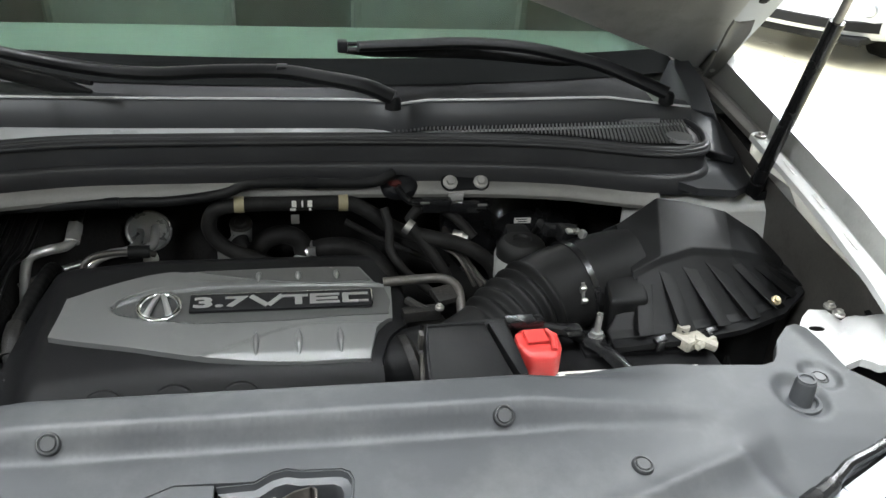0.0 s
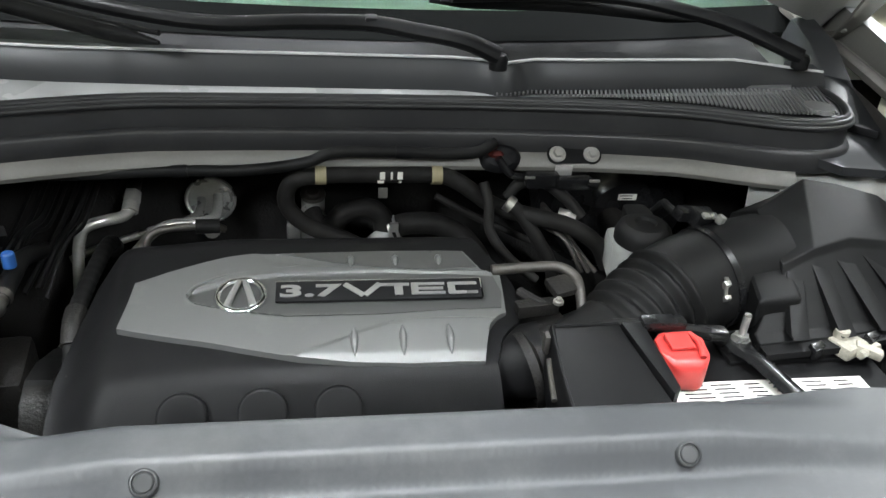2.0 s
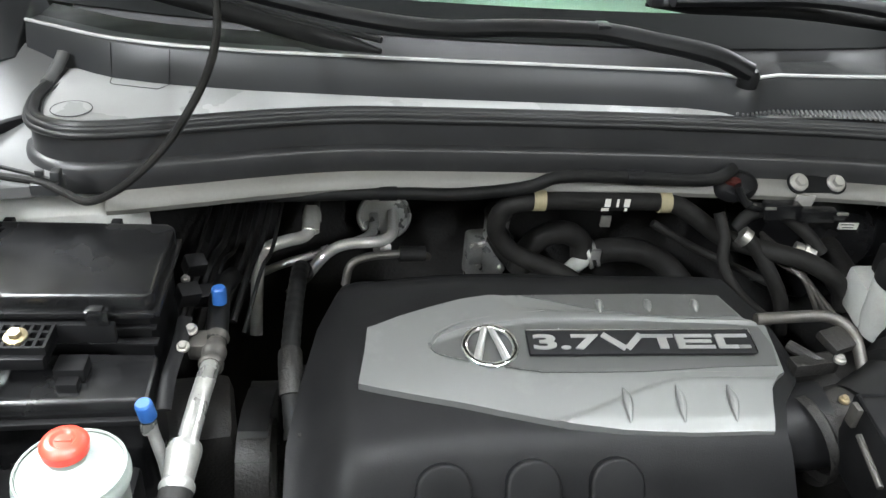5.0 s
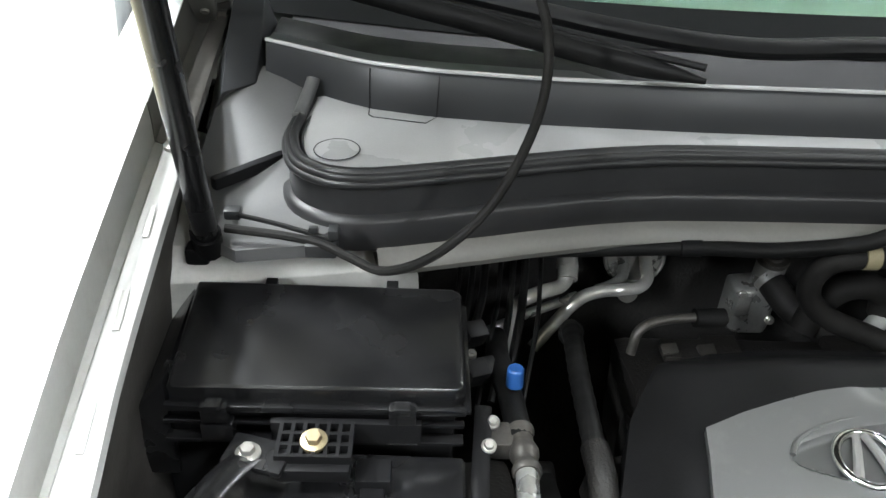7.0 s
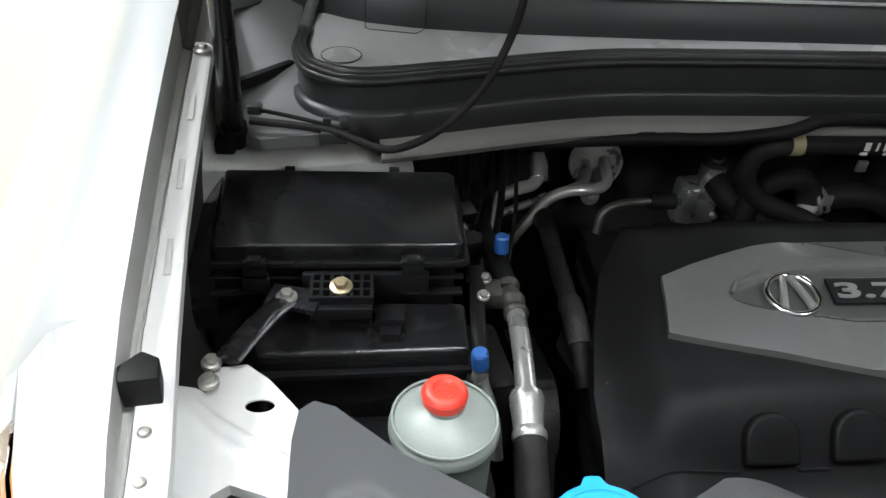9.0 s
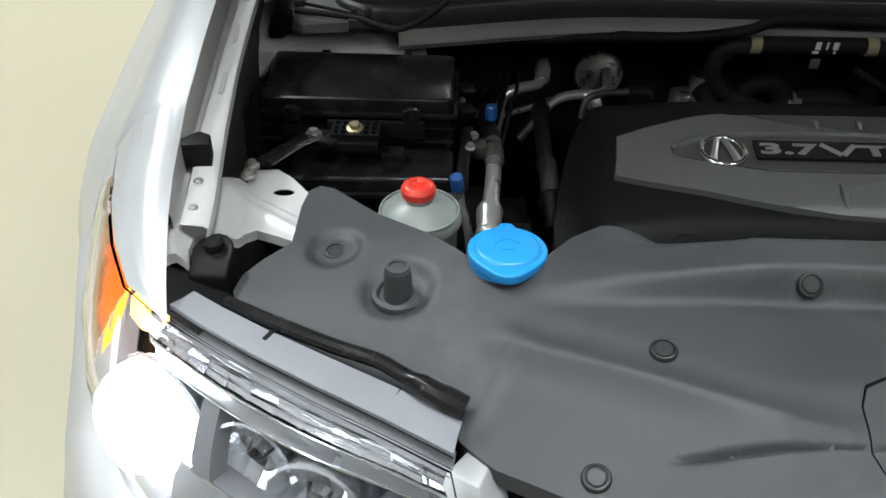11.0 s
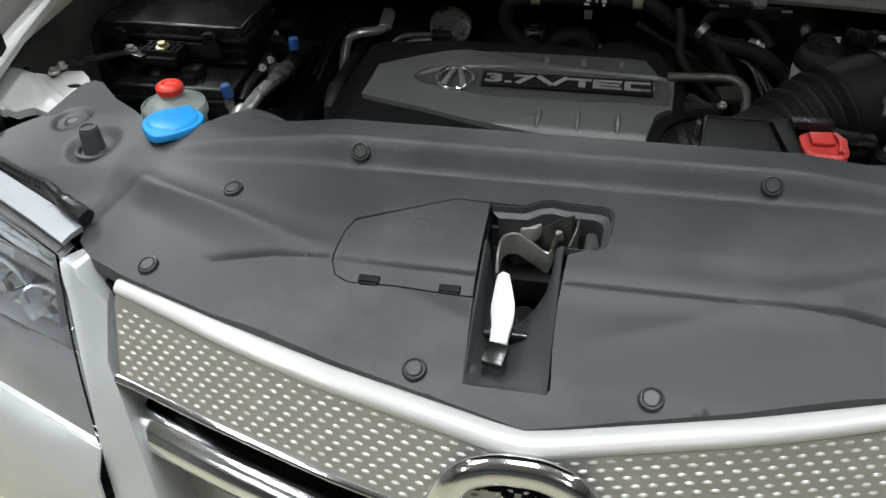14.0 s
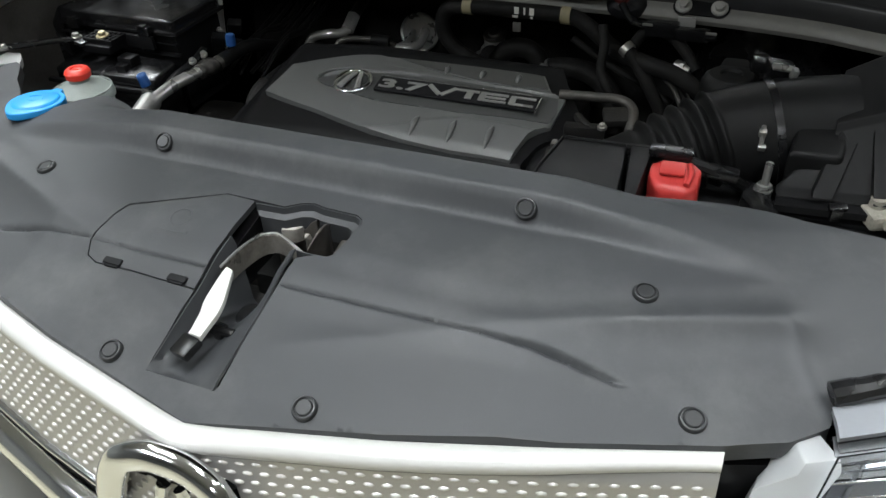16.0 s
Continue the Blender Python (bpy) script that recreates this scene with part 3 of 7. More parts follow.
def grille():
    def band(profile):
        return loft([[(u, grille_top(u)[0] + dy * (1 - 0.35 * ease(0.2, 0.39, abs(u)) * (dz > -0.017)), grille_top(u)[1] + dz * (1 - 0.35 * ease(0.2, 0.39, abs(u)) * (dz > -0.017))) for dy, dz in profile] for u in np.linspace(-0.388, 0.388, 61)])

    g = part("grille", band(((-0.0155, -0.0155), (-0.0160, -0.018), (-0.0165, -0.021), (-0.040, -0.083), (-0.041, -0.088))), M_GRILLE, car, "satin silver grille with rows of dimples", 40)
    part("grille_lip", band(((0.006, -0.006), (0.001, -0.001), (-0.003, 0.0), (-0.011, -0.0018), (-0.0155, -0.0040), (-0.0175, -0.0075), (-0.0170, -0.012), (-0.0152, -0.0155))), M_LIP, g, "silver upper lip, lamplight put into its colour", 40)
    # dimples in staggered rows on the sloping face; those of the nearer half are pieces of their own
    ring = [(0.0044 * math.cos(a), 0.0021 * math.sin(a), 0.0001) for a in np.arange(8) * math.tau / 8] + [(0.0022 * math.cos(a), 0.0009 * math.sin(a), 0.0018) for a in np.arange(8) * math.tau / 8]
    skin = [(a, (a + 1) % 8, 8 + (a + 1) % 8, 8 + a) for a in range(8)] + [tuple(range(8, 16))]
    me = to_mesh("dimple", (ring, skin), M_DIMPLE, 60)
    rest = []
    for row in range(9):
        fr = (row - 0.1) / 8.4
        for k in range(-29, 30):
            u = k * 0.0134 + (0.0067 if row % 2 else 0)
            if abs(u) > 0.384:
                continue
            ty, tz = grille_top(u)
            slope = (grille_top(u + 0.004)[0] - grille_top(u - 0.004)[0]) / 0.008
            c = Vector((u, ty - 0.0165 - 0.0235 * fr, tz - 0.021 - 0.062 * fr))
            ex = Vector((1, slope, 0)).normalized()
            n = ex.cross(Vector((0, 0.0235, 0.062))).normalized()
            ey = n.cross(ex)
            m = Matrix(((ex.x, ey.x, n.x, c.x), (ex.y, ey.y, n.y, c.y), (ex.z, ey.z, n.z, c.z), (0, 0, 0, 1)))
            if u < -0.03:
                piece("dimple", me, g, m)
            else:
                rest.append(moved((ring, skin), m))
    tagged(part("dimple_field", merged(*rest), M_DIMPLE, g, "rows of raised oval dimples", 60), kind="stuff")
    line = [(u, grille_top(u)[0] - 0.0405, grille_top(u)[1] - 0.090) for u in np.linspace(-0.392, 0.392, 41)]
    part("chrome_bar", tube(line, 0.0055, 12, 1, 0.8), M_CHROME, g, "narrow chrome bar")
    line = [(u, grille_top(u)[0] - 0.034, grille_top(u)[1] - 0.155) for u in np.linspace(-0.392, 0.392, 41)]
    part("lower_blade", merged(tube(line, 0.025, 16, 1, 0.9)), M_CHROME, g, "thick chrome grille blade")
    part("grille_backing", loft([[(u, grille_top(u)[0] + 0.03, z) for z in (0.93, 0.80, 0.62)] for u in np.linspace(-0.40, 0.40, 25)]), M_BLACK, g)
    line = [(u, grille_top(u)[0] - 0.020, grille_top(u)[1] - 0.18) for u in np.linspace(-0.385, 0.385, 41)]
    part("lower_mesh", loft([[(u, grille_top(u)[0] + dy, grille_top(u)[1] + dz) for dy, dz in ((-0.02, -0.195), (-0.03, -0.25), (-0.025, -0.33))] for u in np.linspace(-0.38, 0.38, 41)]), M_GRILLE, g, "lower silver grille panel")
    for s in (-1, 1):
        part("blade_end", tube([(s * 0.394, 0.034, 0.825), (s * 0.399, 0.045, 0.855), (s * 0.402, 0.058, 0.895), (s * 0.404, 0.066, 0.925)], lambda q: 0.016 - 0.010 * q, 12, 5, 0.8), M_CHROME, g, "curved chrome end of the blade")
        part("slot_filler", prism([(s * 0.386, 0.075), (s * 0.425, 0.088), (s * 0.43, 0.13), (s * 0.386, 0.12)], 0.72, 0.955), M_BLACK, g)
    # chrome surround of the front emblem with a plain inner mark
    arch = [(0.78 * x, y + 0.010, z - 0.005) for x, y, z in [(-0.088, -0.083, 0.845), (-0.080, -0.080, 0.90), (-0.060, -0.074, 0.938), (-0.030, -0.070, 0.950), (0, -0.069, 0.952), (0.030, -0.070, 0.950), (0.060, -0.074, 0.938), (0.080, -0.080, 0.90), (0.088, -0.083, 0.845)]]
    e = part("emblem_surround", tube(arch, 0.0135, 14, 6, 0.75), M_CHROME, g, "rounded chrome emblem surround")
    part("emblem_recess", tube([(0, -0.050, 0.86), (0, -0.052, 0.932)], 0.056, 24, 1, 0.12), M_FRIT, e)
    for s in (-1, 1):
        part("emblem_bar", tube([(s * 0.030, -0.068, 0.85), (s * 0.008, -0.062, 0.922)], 0.006, 8, 1), M_CHROME, e)


grille()


def bumper_corner(s):
    rows = [[(s * x, y, z) for x, y in q] for z, q in (
        (0.976, [(0.462, 0.090), (0.444, 0.113), (0.429, 0.103), (0.440, 0.078)]),
        (0.968, [(0.464, 0.085), (0.442, 0.116), (0.425, 0.101), (0.436, 0.072)]),
        (0.944, [(0.450, 0.066), (0.436, 0.112), (0.416, 0.094), (0.411, 0.070)]),
        (0.905, [(0.438, 0.042), (0.430, 0.095), (0.404, 0.070), (0.400, 0.030)]),
        (0.815, [(0.414, -0.006), (0.420, 0.06), (0.370, 0.03), (0.362, -0.014)]),
        (0.60, [(0.39, -0.06), (0.42, 0.05), (0.32, 0.02), (0.32, -0.07)]))]
    sh = loft(rows, True)
    sh[1].append((0, 1, 2, 3))
    part("bumper_corner", bevelled(sh, 0.0018, 2), M_PAINT, car, "silver painted bumper corner beside the grille")


LENS_TOP = [(0.458, 0.084, 0.984), (0.51, 0.112, 0.986), (0.56, 0.137, 0.988), (0.615, 0.167, 0.991), (0.66, 0.193, 0.996), (0.690, 0.207, 1.007), (0.716, 0.223, 1.018), (0.738, 0.264, 1.027), (0.758, 0.315, 1.032), (0.773, 0.390, 1.043)]
LENS_LOW = [(0.414, -0.003, 0.818), (0.485, 0.021, 0.824), (0.57, 0.052, 0.826), (0.63, 0.083, 0.826), (0.69, 0.125, 0.832), (0.735, 0.170, 0.840), (0.770, 0.225, 0.850), (0.781, 0.275, 0.875), (0.781, 0.335, 0.925), (0.777, 0.395, 1.008)]


def lens_point(i, v, s, inset=0.0):
    a, b = Vector(LENS_TOP[i]), Vector(LENS_LOW[i])
    p = a.lerp(b, v)
    k = i / (len(LENS_TOP) - 1)
    out = Vector((math.sin(k * 1.3), -math.cos(k * 1.3), 0.35)).normalized()
    p = p + out * (0.022 * math.sin(math.pi * v) * min(1.0, 0.25 + 0.4 * i, 1.0 if i < 8 else 0.8 - 0.3 * (i - 8)) - inset)
    return (s * p.x, p.y, p.z)


def lens_at(u, v, s, inset):
    a = min(8, int(u))
    return Vector(lens_point(a, v, s, inset)).lerp(Vector(lens_point(a + 1, v, s, inset)), u - a)


def facets(s, u0, u1, n, bands, jitter, seed):
    """A band of small flat mirrors behind the lens; bands are (height share, depth)."""
    rnd = random.Random(seed)
    cells = []
    us = np.linspace(u0, u1, n + 1)
    for a, b in zip(us, us[1:]):
        for (v, d), (w, e) in zip(bands, bands[1:]):
            j = [rnd.uniform(-jitter, jitter) for k in range(4)]
            cells.append(([lens_at(a, v, s, d + j[0]), lens_at(b, v, s, d + j[1]), lens_at(b, w, s, e + j[2]), lens_at(a, w, s, e + j[3])], [(0, 1, 2, 3)]))
    return merged(*cells)


def headlight(s):
    lit = s < 0
    label = "clear headlight, lit low beam and amber turn lamp" if lit else "clear headlight unit beside the grille"
    h = part("headlight", thick(loft([[lens_point(i, v, s, 0.095 if 0.05 < v < 0.95 else 0.03) for v in (0.02, 0.2, 0.4, 0.6, 0.8, 0.98)] for i in range(10)]), 0.003), M_BLACK, car, label)
    part("lens", thick(loft([[lens_at(u, v, s, 0) for v in np.linspace(0, 1, 9)] for u in list(range(9)) + [8.5]]), -0.003), M_LENS, h, "clear outer lens").visible_shadow = False
    part("fender_corner", thick(loft([[lens_at(u, v, s, 0) for v in np.linspace(0, 1, 9)] for u in (8.5, 8.75, 8.999)]), -0.003), M_PAINT, car, "silver painted corner behind the headlight", 50)
    # mirror strips and a grey ledge with thin shiny rims, seen through the lens
    part("upper_mirror", facets(s, 0.08, 5.4, 13, ((0.03, 0.008), (0.05, 0.012), (0.07, 0.013), (0.09, 0.016), (0.105, 0.014), (0.125, 0.017), (0.145, 0.015)), 0.0011, 4), M_FACET, h, "strip of small mirror facets under the lens edge", 1)
    part("ledge", thick(loft([[lens_point(i, v, s, d) for v, d in ((0.145, 0.012), (0.19, 0.020), (0.245, 0.024), (0.26, 0.046))] for i in range(6)]), 0.002), M_LEDGE, h, "grey ledge inside the lens")
    part("ledge_rim", tube([lens_point(i, 0.245, s, 0.022) for i in range(6)], 0.0013, 8, 3), M_CHROME, h)
    part("upper_rim", tube([lens_point(i, 0.145, s, 0.011) for i in range(6)], 0.0011, 8, 3), M_CHROME, h)
    for i, w in ((0.16, 0.0035), (0.42, 0.0025)):
        part("end_rib", thick(loft([[lens_at(i + e, v, s, d) for e, d in ((-w * 12, 0.020), (0, 0.012), (w * 12, 0.020))] for v in np.linspace(0.05, 0.44, 7)]), 0.001), M_LEDGE, h)

    def bowl(i, v, r, inset, mat, bulb, depth):
        c = Vector(lens_point(i, v, s, inset))
        n = Vector((s * math.sin(i / 9 * 1.1), -math.cos(i / 9 * 1.1), 0.10)).normalized()
        m = Matrix.Translation(c) @ n.to_track_quat("Z", "Y").to_matrix().to_4x4()
        b = part("reflector", lathe([(r * 1.06, 0.004), (r, 0.006), (r * 0.97, 0), (r * 0.8, -depth * 0.5), (r * 0.5, -depth * 0.85), (r * 0.15, -depth)], m, 16), mat, h, "bright reflector bowl", 1)
        part("bulb", lathe([(0, 0.004), (r * 0.22, 0.0), (r * 0.3, -depth * 0.3), (r * 0.3, -depth)], m, 16), bulb, b)
        return m

    bowl(5, 0.60, 0.056, 0.050, M_REFLECT, M_BULB if lit else M_LENS, 0.035)
    c = Vector(lens_point(5, 0.60, s, 0.030))
    # glowing lens is oversized so that it also covers the lamp's glare
    part("projector", lathe([(0, 0.038), (0.020, 0.035), (0.036, 0.027), (0.047, 0.013), (0.051, 0.0), (0.049, -0.02)], Matrix.Translation(c) @ Vector((s * 0.5, -0.8, 0.25)).normalized().to_track_quat("Z", "Y").to_matrix().to_4x4(), 24), M_BULB if lit else M_LENS, h, "glowing projector lens" if lit else "clear projector lens")
    bowl(2, 0.46, 0.037, 0.040, M_FACET, M_LENS, 0.034)
    bowl(1, 0.46, 0.031, 0.036, M_FACET, M_LENS, 0.030)
    bowl(3, 0.43, 0.033, 0.044, M_FACET, M_LENS, 0.032)
    # facetted mirror walls round the bowls
    part("facetted_reflector", facets(s, 0.3, 3.75, 26, ((0.25, 0.044), (0.33, 0.060), (0.42, 0.070), (0.52, 0.060), (0.60, 0.044)), 0.006, 9), M_FACET, h, "facetted bright reflector", 1)
    part("turn_reflector", facets(s, 5.2, 6.2, 7, ((0.06, 0.014), (0.13, 0.026), (0.20, 0.036), (0.30, 0.044), (0.38, 0.050)), 0.005, 12), M_FACET, h, "mirror facets beside the turn lamp", 1)
    part("lower_rim", tube([lens_point(i, 0.595, s, 0.025) for i in range(5)], 0.0014, 8, 3), M_CHROME, h)
    part("lower_ledge", thick(loft([[lens_point(i, v, s, d) for v, d in ((0.985, 0.005), (0.84, 0.010), (0.68, 0.018), (0.60, 0.026), (0.565, 0.045))] for i in range(5)]), 0.002), M_BEZEL, h, "smooth grey lower plate inside the lens")
    part("outer_ledge", thick(loft([[lens_point(i, v, s, d) for v, d in ((0.97, 0.006), (0.88, 0.016), (0.80, 0.036))] for i in range(4, 9)]), 0.002), M_LEDGE, h, "pale lower ledge inside the lens")
    part("divider", thick(loft([[lens_at(3.62 + e, v, s, d) for e, d in ((-0.22, 0.040), (-0.16, 0.024), (0.12, 0.022), (0.2, 0.040))] for v in np.linspace(0.25, 0.60, 6)]), 0.002), M_BEZEL, h, "flat blue-grey divider between the lamps")
    # amber turn lamp at the outer end
    us = (6.1, 6.5, 7.0, 7.5, 7.9, 8.22)
    t = part("turn_signal", thick(loft([[lens_at(u, v, s, 0.006) for v in (0.03, 0.13, 0.24, 0.36, 0.50)] for u in us]), -0.001), M_AMBER, h, "lit amber turn lamp" if lit else "amber turn lamp")
    t.visible_shadow = False
    part("bulb", lathe([(0, 0.02), (0.012, 0.014), (0.016, 0.0), (0.012, -0.014)], Matrix.Translation(lens_at(6.0, 0.16, s, 0.034)), 14), M_AMBERBULB if lit else M_AMBER, t)
    part("amber_diffuser", facets(s, 6.15, 8.2, 7, ((0.05, 0.011), (0.15, 0.014), (0.26, 0.016), (0.38, 0.015), (0.48, 0.012)), 0.002, 3), M_AMBERGLOW if lit else M_REFLECT, t, "glowing amber diffuser" if lit else "", 1)
    # grey top strip of the housing with tabs and the black sealing strip
    strip = [[(s * x, y, z) for x, y, z in row] for row in (
        [(0.4585, 0.085, 0.9855), (0.455, 0.105, 0.988), (0.452, 0.120, 0.987)],
        [(0.5105, 0.1125, 0.9875), (0.502, 0.132, 0.991), (0.497, 0.145, 0.991)],
        [(0.5605, 0.1375, 0.9895), (0.551, 0.158, 0.993), (0.547, 0.170, 0.993)],
        [(0.6155, 0.1675, 0.9925), (0.605, 0.186, 0.996), (0.600, 0.196, 0.996)],
        [(0.6595, 0.1935, 0.9975), (0.647, 0.209, 0.999), (0.643, 0.219, 0.999)],
        [(0.6865, 0.2085, 1.0045), (0.674, 0.223, 1.003), (0.668, 0.233, 1.002)])]
    part("housing_top", thick(loft([[Vector(r[0]).lerp(Vector(r[1]), 0.42), r[1], r[2]] for r in strip]), -0.006), M_BROW, h, "pale grey top of the lamp housing")
    part("lens_brow", thick(loft([[r[0], Vector(r[0]).lerp(Vector(r[1]), 0.41)] for r in strip]), -0.0015), M_LENS, h, "clear upper edge of the lens").visible_shadow = False
    part("brow_backing", thick(loft([[Vector(r[0]) + Vector((0, 0.002, -0.012)), Vector(r[0]).lerp(Vector(r[1]), 0.4) + Vector((0, 0, -0.010)), Vector(r[1]) + Vector((0, 0, -0.009))] for r in strip]), -0.001), M_BEZEL, h, "grey strip below the lens edge")
    # black cheek that closes the housing under the fender's tip
    rows = []
    for i in range(4, 10):
        a = Vector((s * LENS_TOP[i][0], LENS_TOP[i][1], LENS_TOP[i][2]))
        k = i / 9
        o = Vector((s * math.sin(k * 1.3), -math.cos(k * 1.3), 0))
        rows.append([a - o * 0.006 + Vector((0, 0, -0.004)), a - o * 0.03 + Vector((0, 0, -0.004)), a - o * 0.055 + Vector((0, 0, -0.010)), a - o * 0.070 + Vector((0, 0, -0.06)), a - o * 0.07 + Vector((0, 0, -0.12))])
    part("cheek", thick(loft(rows), -0.002), M_BLACK, h, "black cheek of the housing under the fender")
    part("brow_line", tube([Vector(r[0]).lerp(Vector(r[1]), 0.40) + Vector((0, 0, 0.0006)) for r in strip], 0.0009, 6, 3), M_INK, h, "thin dark joint along the lens edge")
    for x, y, z in ((0.500, 0.141, 0.993), (0.600, 0.192, 0.998)):
        part("tab", box((s * x, y, z), (0.006, 0.014, 0.008), 0.001, (0, 0, s * 28)), M_RUBBER, h)
    seal = [(s * 0.450, 0.128, 0.997), (s * 0.475, 0.139, 1.003), (s * 0.50, 0.156, 1.004), (s * 0.515, 0.166, 1.004), (s * 0.55, 0.181, 1.003), (s * 0.60, 0.205, 1.003), (s * 0.64, 0.226, 1.003)]
    part("sealing_strip", tube(seal, lambda q: 0.0095 if q < 0.12 else 0.0085 if q < 0.25 else 0.006, 10, 4), M_SATIN, h, "glossy black sealing strip")


for s in (-1, 1):
    bumper_corner(s)
    headlight(s)


def bumper():
    for s in (-1, 1):
        rows = []
        for i, b in enumerate(LENS_LOW):
            p = Vector((s * b[0], b[1], b[2]))
            k = i / 9
            o = Vector((s * math.sin(k * 1.3), -math.cos(k * 1.3), 0))
            g = 1 + 1.7 * ease(0.4, 0.85, k)
            rows.append([p + o * -0.02 + Vector((0, 0, 0.002)), p + o * 0.004, p + o * 0.022 * g + Vector((0, 0, -0.025 * g)), p + o * 0.034 * g + Vector((0, 0, -0.1 - 0.03 * g)), p + o * 0.03 * g + Vector((0, 0, -0.35))])
        part("bumper", thick(loft(rows), 0.003), M_PAINT, car, "silver painted front bumper", 50)
    rows = [[(u, y + 0.02 * (abs(u) / 0.45) ** 2 * 3, z) for y, z in ((-0.03, 0.62), (-0.09, 0.60), (-0.10, 0.50), (-0.07, 0.40))] for u in np.linspace(-0.45, 0.45, 21)]
    part("bumper", thick(loft(rows), 0.003), M_PAINT, car, "silver painted front bumper", 50)


bumper()


# ---- windscreen, cabin, bonnet ----
def windscreen_y(x):
    return 1.045 + 0.11 * (x / 0.75) ** 2


def windscreen():
    rows = [[(x, windscreen_y(x) + 0.75 * v, 1.105 + 0.47 * v) for v in np.linspace(0, 1, 7)] for x in np.linspace(-0.78, 0.78, 25)]
    w = part("windscreen", thick(loft(rows), 0.005), M_WINDSCREEN, car, "greenish tinted windscreen")
    part("glass_border", loft([[(x, windscreen_y(x) - 0.004 + 0.75 * v, 1.110 + 0.47 * v) for v in (-0.02, 0.050)] for x in np.linspace(-0.78, 0.78, 25)]), M_FRIT, w, "black border of the glass")
    part("dashboard", bevelled(prism([(-0.8, 1.15), (-0.4, 1.10), (0.4, 1.10), (0.8, 1.15), (0.8, 1.46), (-0.8, 1.46)], 0.8, 1.10), 0.01), M_DASH, car, "pale dashboard top under the glass")
    part("cabin", merged(box((0, 2.6, 0.75), (1.7, 0.04, 1.5)), box((0, 2.0, 0.6), (1.6, 1.1, 0.04)), box((-0.84, 1.9, 1.1), (0.03, 1.4, 0.9)), box((0.84, 1.9, 1.1), (0.03, 1.4, 0.9)), box((0, 2.1, 1.60), (1.6, 1.0, 0.03))), M_CABIN, car, "cabin interior, paler green for the reflection in the glass")
    for x in (-0.40, 0.40):
        part("seat", merged(box((x, 2.0, 1.05), (0.48, 0.14, 0.6), 0.05, (8, 0, 0), 3), box((x, 2.05, 1.42), (0.26, 0.09, 0.17), 0.03, (0, 0, 0), 3)), M_SEAT, car, "grey cabin seat")
    part("rear_view_tag", box((0.17, 1.40, 1.29), (0.05, 0.003, 0.12), 0.001, (-12, 12, 0)), M_GREEN, car, "green tag hanging behind the glass")
    for s in (-1, 1):
        part("pillar", tube([(s * 0.79, 1.14, 1.10), (s * 0.74, 1.50, 1.36), (s * 0.68, 1.85, 1.58)], 0.035, 10, 4), M_PAINT, car, "silver painted screen pillar")


windscreen()


def hood_z(y):
    return 1.106 + 0.90 * (1.10 - y)


def bonnet():
    """The raised bonnet, seen from below: outer skin, inner frame."""
    def rear(x):
        return mixed(abs(x), [0, 0.2, 0.38, 0.56, 0.70, 0.786], [0.845, 0.87, 0.92, 1.0, 1.06, 1.10])

    def front(x):
        return 0.26 + 0.10 * (abs(x) / 0.7) ** 2
    rows = []
    for x in np.linspace(-0.80, 0.80, 33):
        a, b = rear(x), front(x)
        rows.append([(x * (1 - 0.07 * v), a + (b - a) * v, hood_z(a + (b - a) * v) + 0.05 * math.sin(math.pi * v) * (1 - (x / 0.786) ** 2) + 0.03 * (1 - (x / 0.786) ** 2)) for v in np.linspace(0, 1, 13)])
    h = part("bonnet", thick(loft(rows), 0.004), M_PAINT, car, "silver bonnet propped open, seen from below")
    inner = []
    for x in np.linspace(-0.74, 0.74, 33):
        a, b = rear(x) - 0.02, front(x) + 0.04
        inner.append([(x * (1 - 0.10 * v), a + (b - a) * v, hood_z(a + (b - a) * v) - 0.012 + 0.02 * math.sin(math.pi * v) * (1 - (x / 0.786) ** 2)) for v in np.linspace(0, 1, 13)])
    part("inner_frame", thick(loft(inner), 0.003), M_INNER, h, "dull silver inner panel of the bonnet")
    pad = [[(x * (1.0 - 0.10 * v), y, hood_z(y) - 0.022 + 0.02 * math.sin(math.pi * v) * (1 - (x / 0.786) ** 2)) for v in np.linspace(0, 1, 9) for y in [min(0.852, rear(x) - 0.06) * (1 - v) + (front(x) + 0.07) * v]] for x in np.linspace(-0.63, 0.63, 21)]
    part("insulation_pad", thick(loft(pad), 0.006), M_INSUL, h, "black felt pad under the bonnet")
    for s in (-1, 1):
        g = part("hinge", bevelled(thick(loft([[(s * (0.742 - 0.26 * (z - 1.118) + e * w * 0.7), y - 0.012 * e * e, z - 0.006 * (1 - e * e)) for e in (-1.0, -0.6, 0.0, 0.6, 1.0)] for y, z, w in ((1.035, 1.118, 0.010), (1.005, 1.140, 0.018), (0.965, 1.172, 0.022), (0.93, 1.205, 0.026), (0.895, 1.238, 0.030), (0.875, 1.260, 0.026))]), 0.004), 0.001, 1), M_FLANGE, h, "dusty pressed steel hinge arm")
        part("slot", tube([(s * 0.726, 0.952, 1.180), (s * 0.716, 0.905, 1.222)], 0.005, 8, 1, 0.5), M_INK, g)
        part("bolt", moved(disc_bolt(0.008, 0.002, 0.005), pose(s * 0.734, 0.985, 1.148, 130)), M_STEEL, g)
        part("pivot", tube([(s * 0.722, 1.028, 1.122), (s * 0.770, 1.028, 1.122)], 0.010, 14, 1), M_DIRTY, g)
        part("plug", lathe([(0, 0.003), (0.007, 0.002), (0.009, 0)], pose(s * 0.735, 0.868, 1.289, 132), 16), M_INK, h)


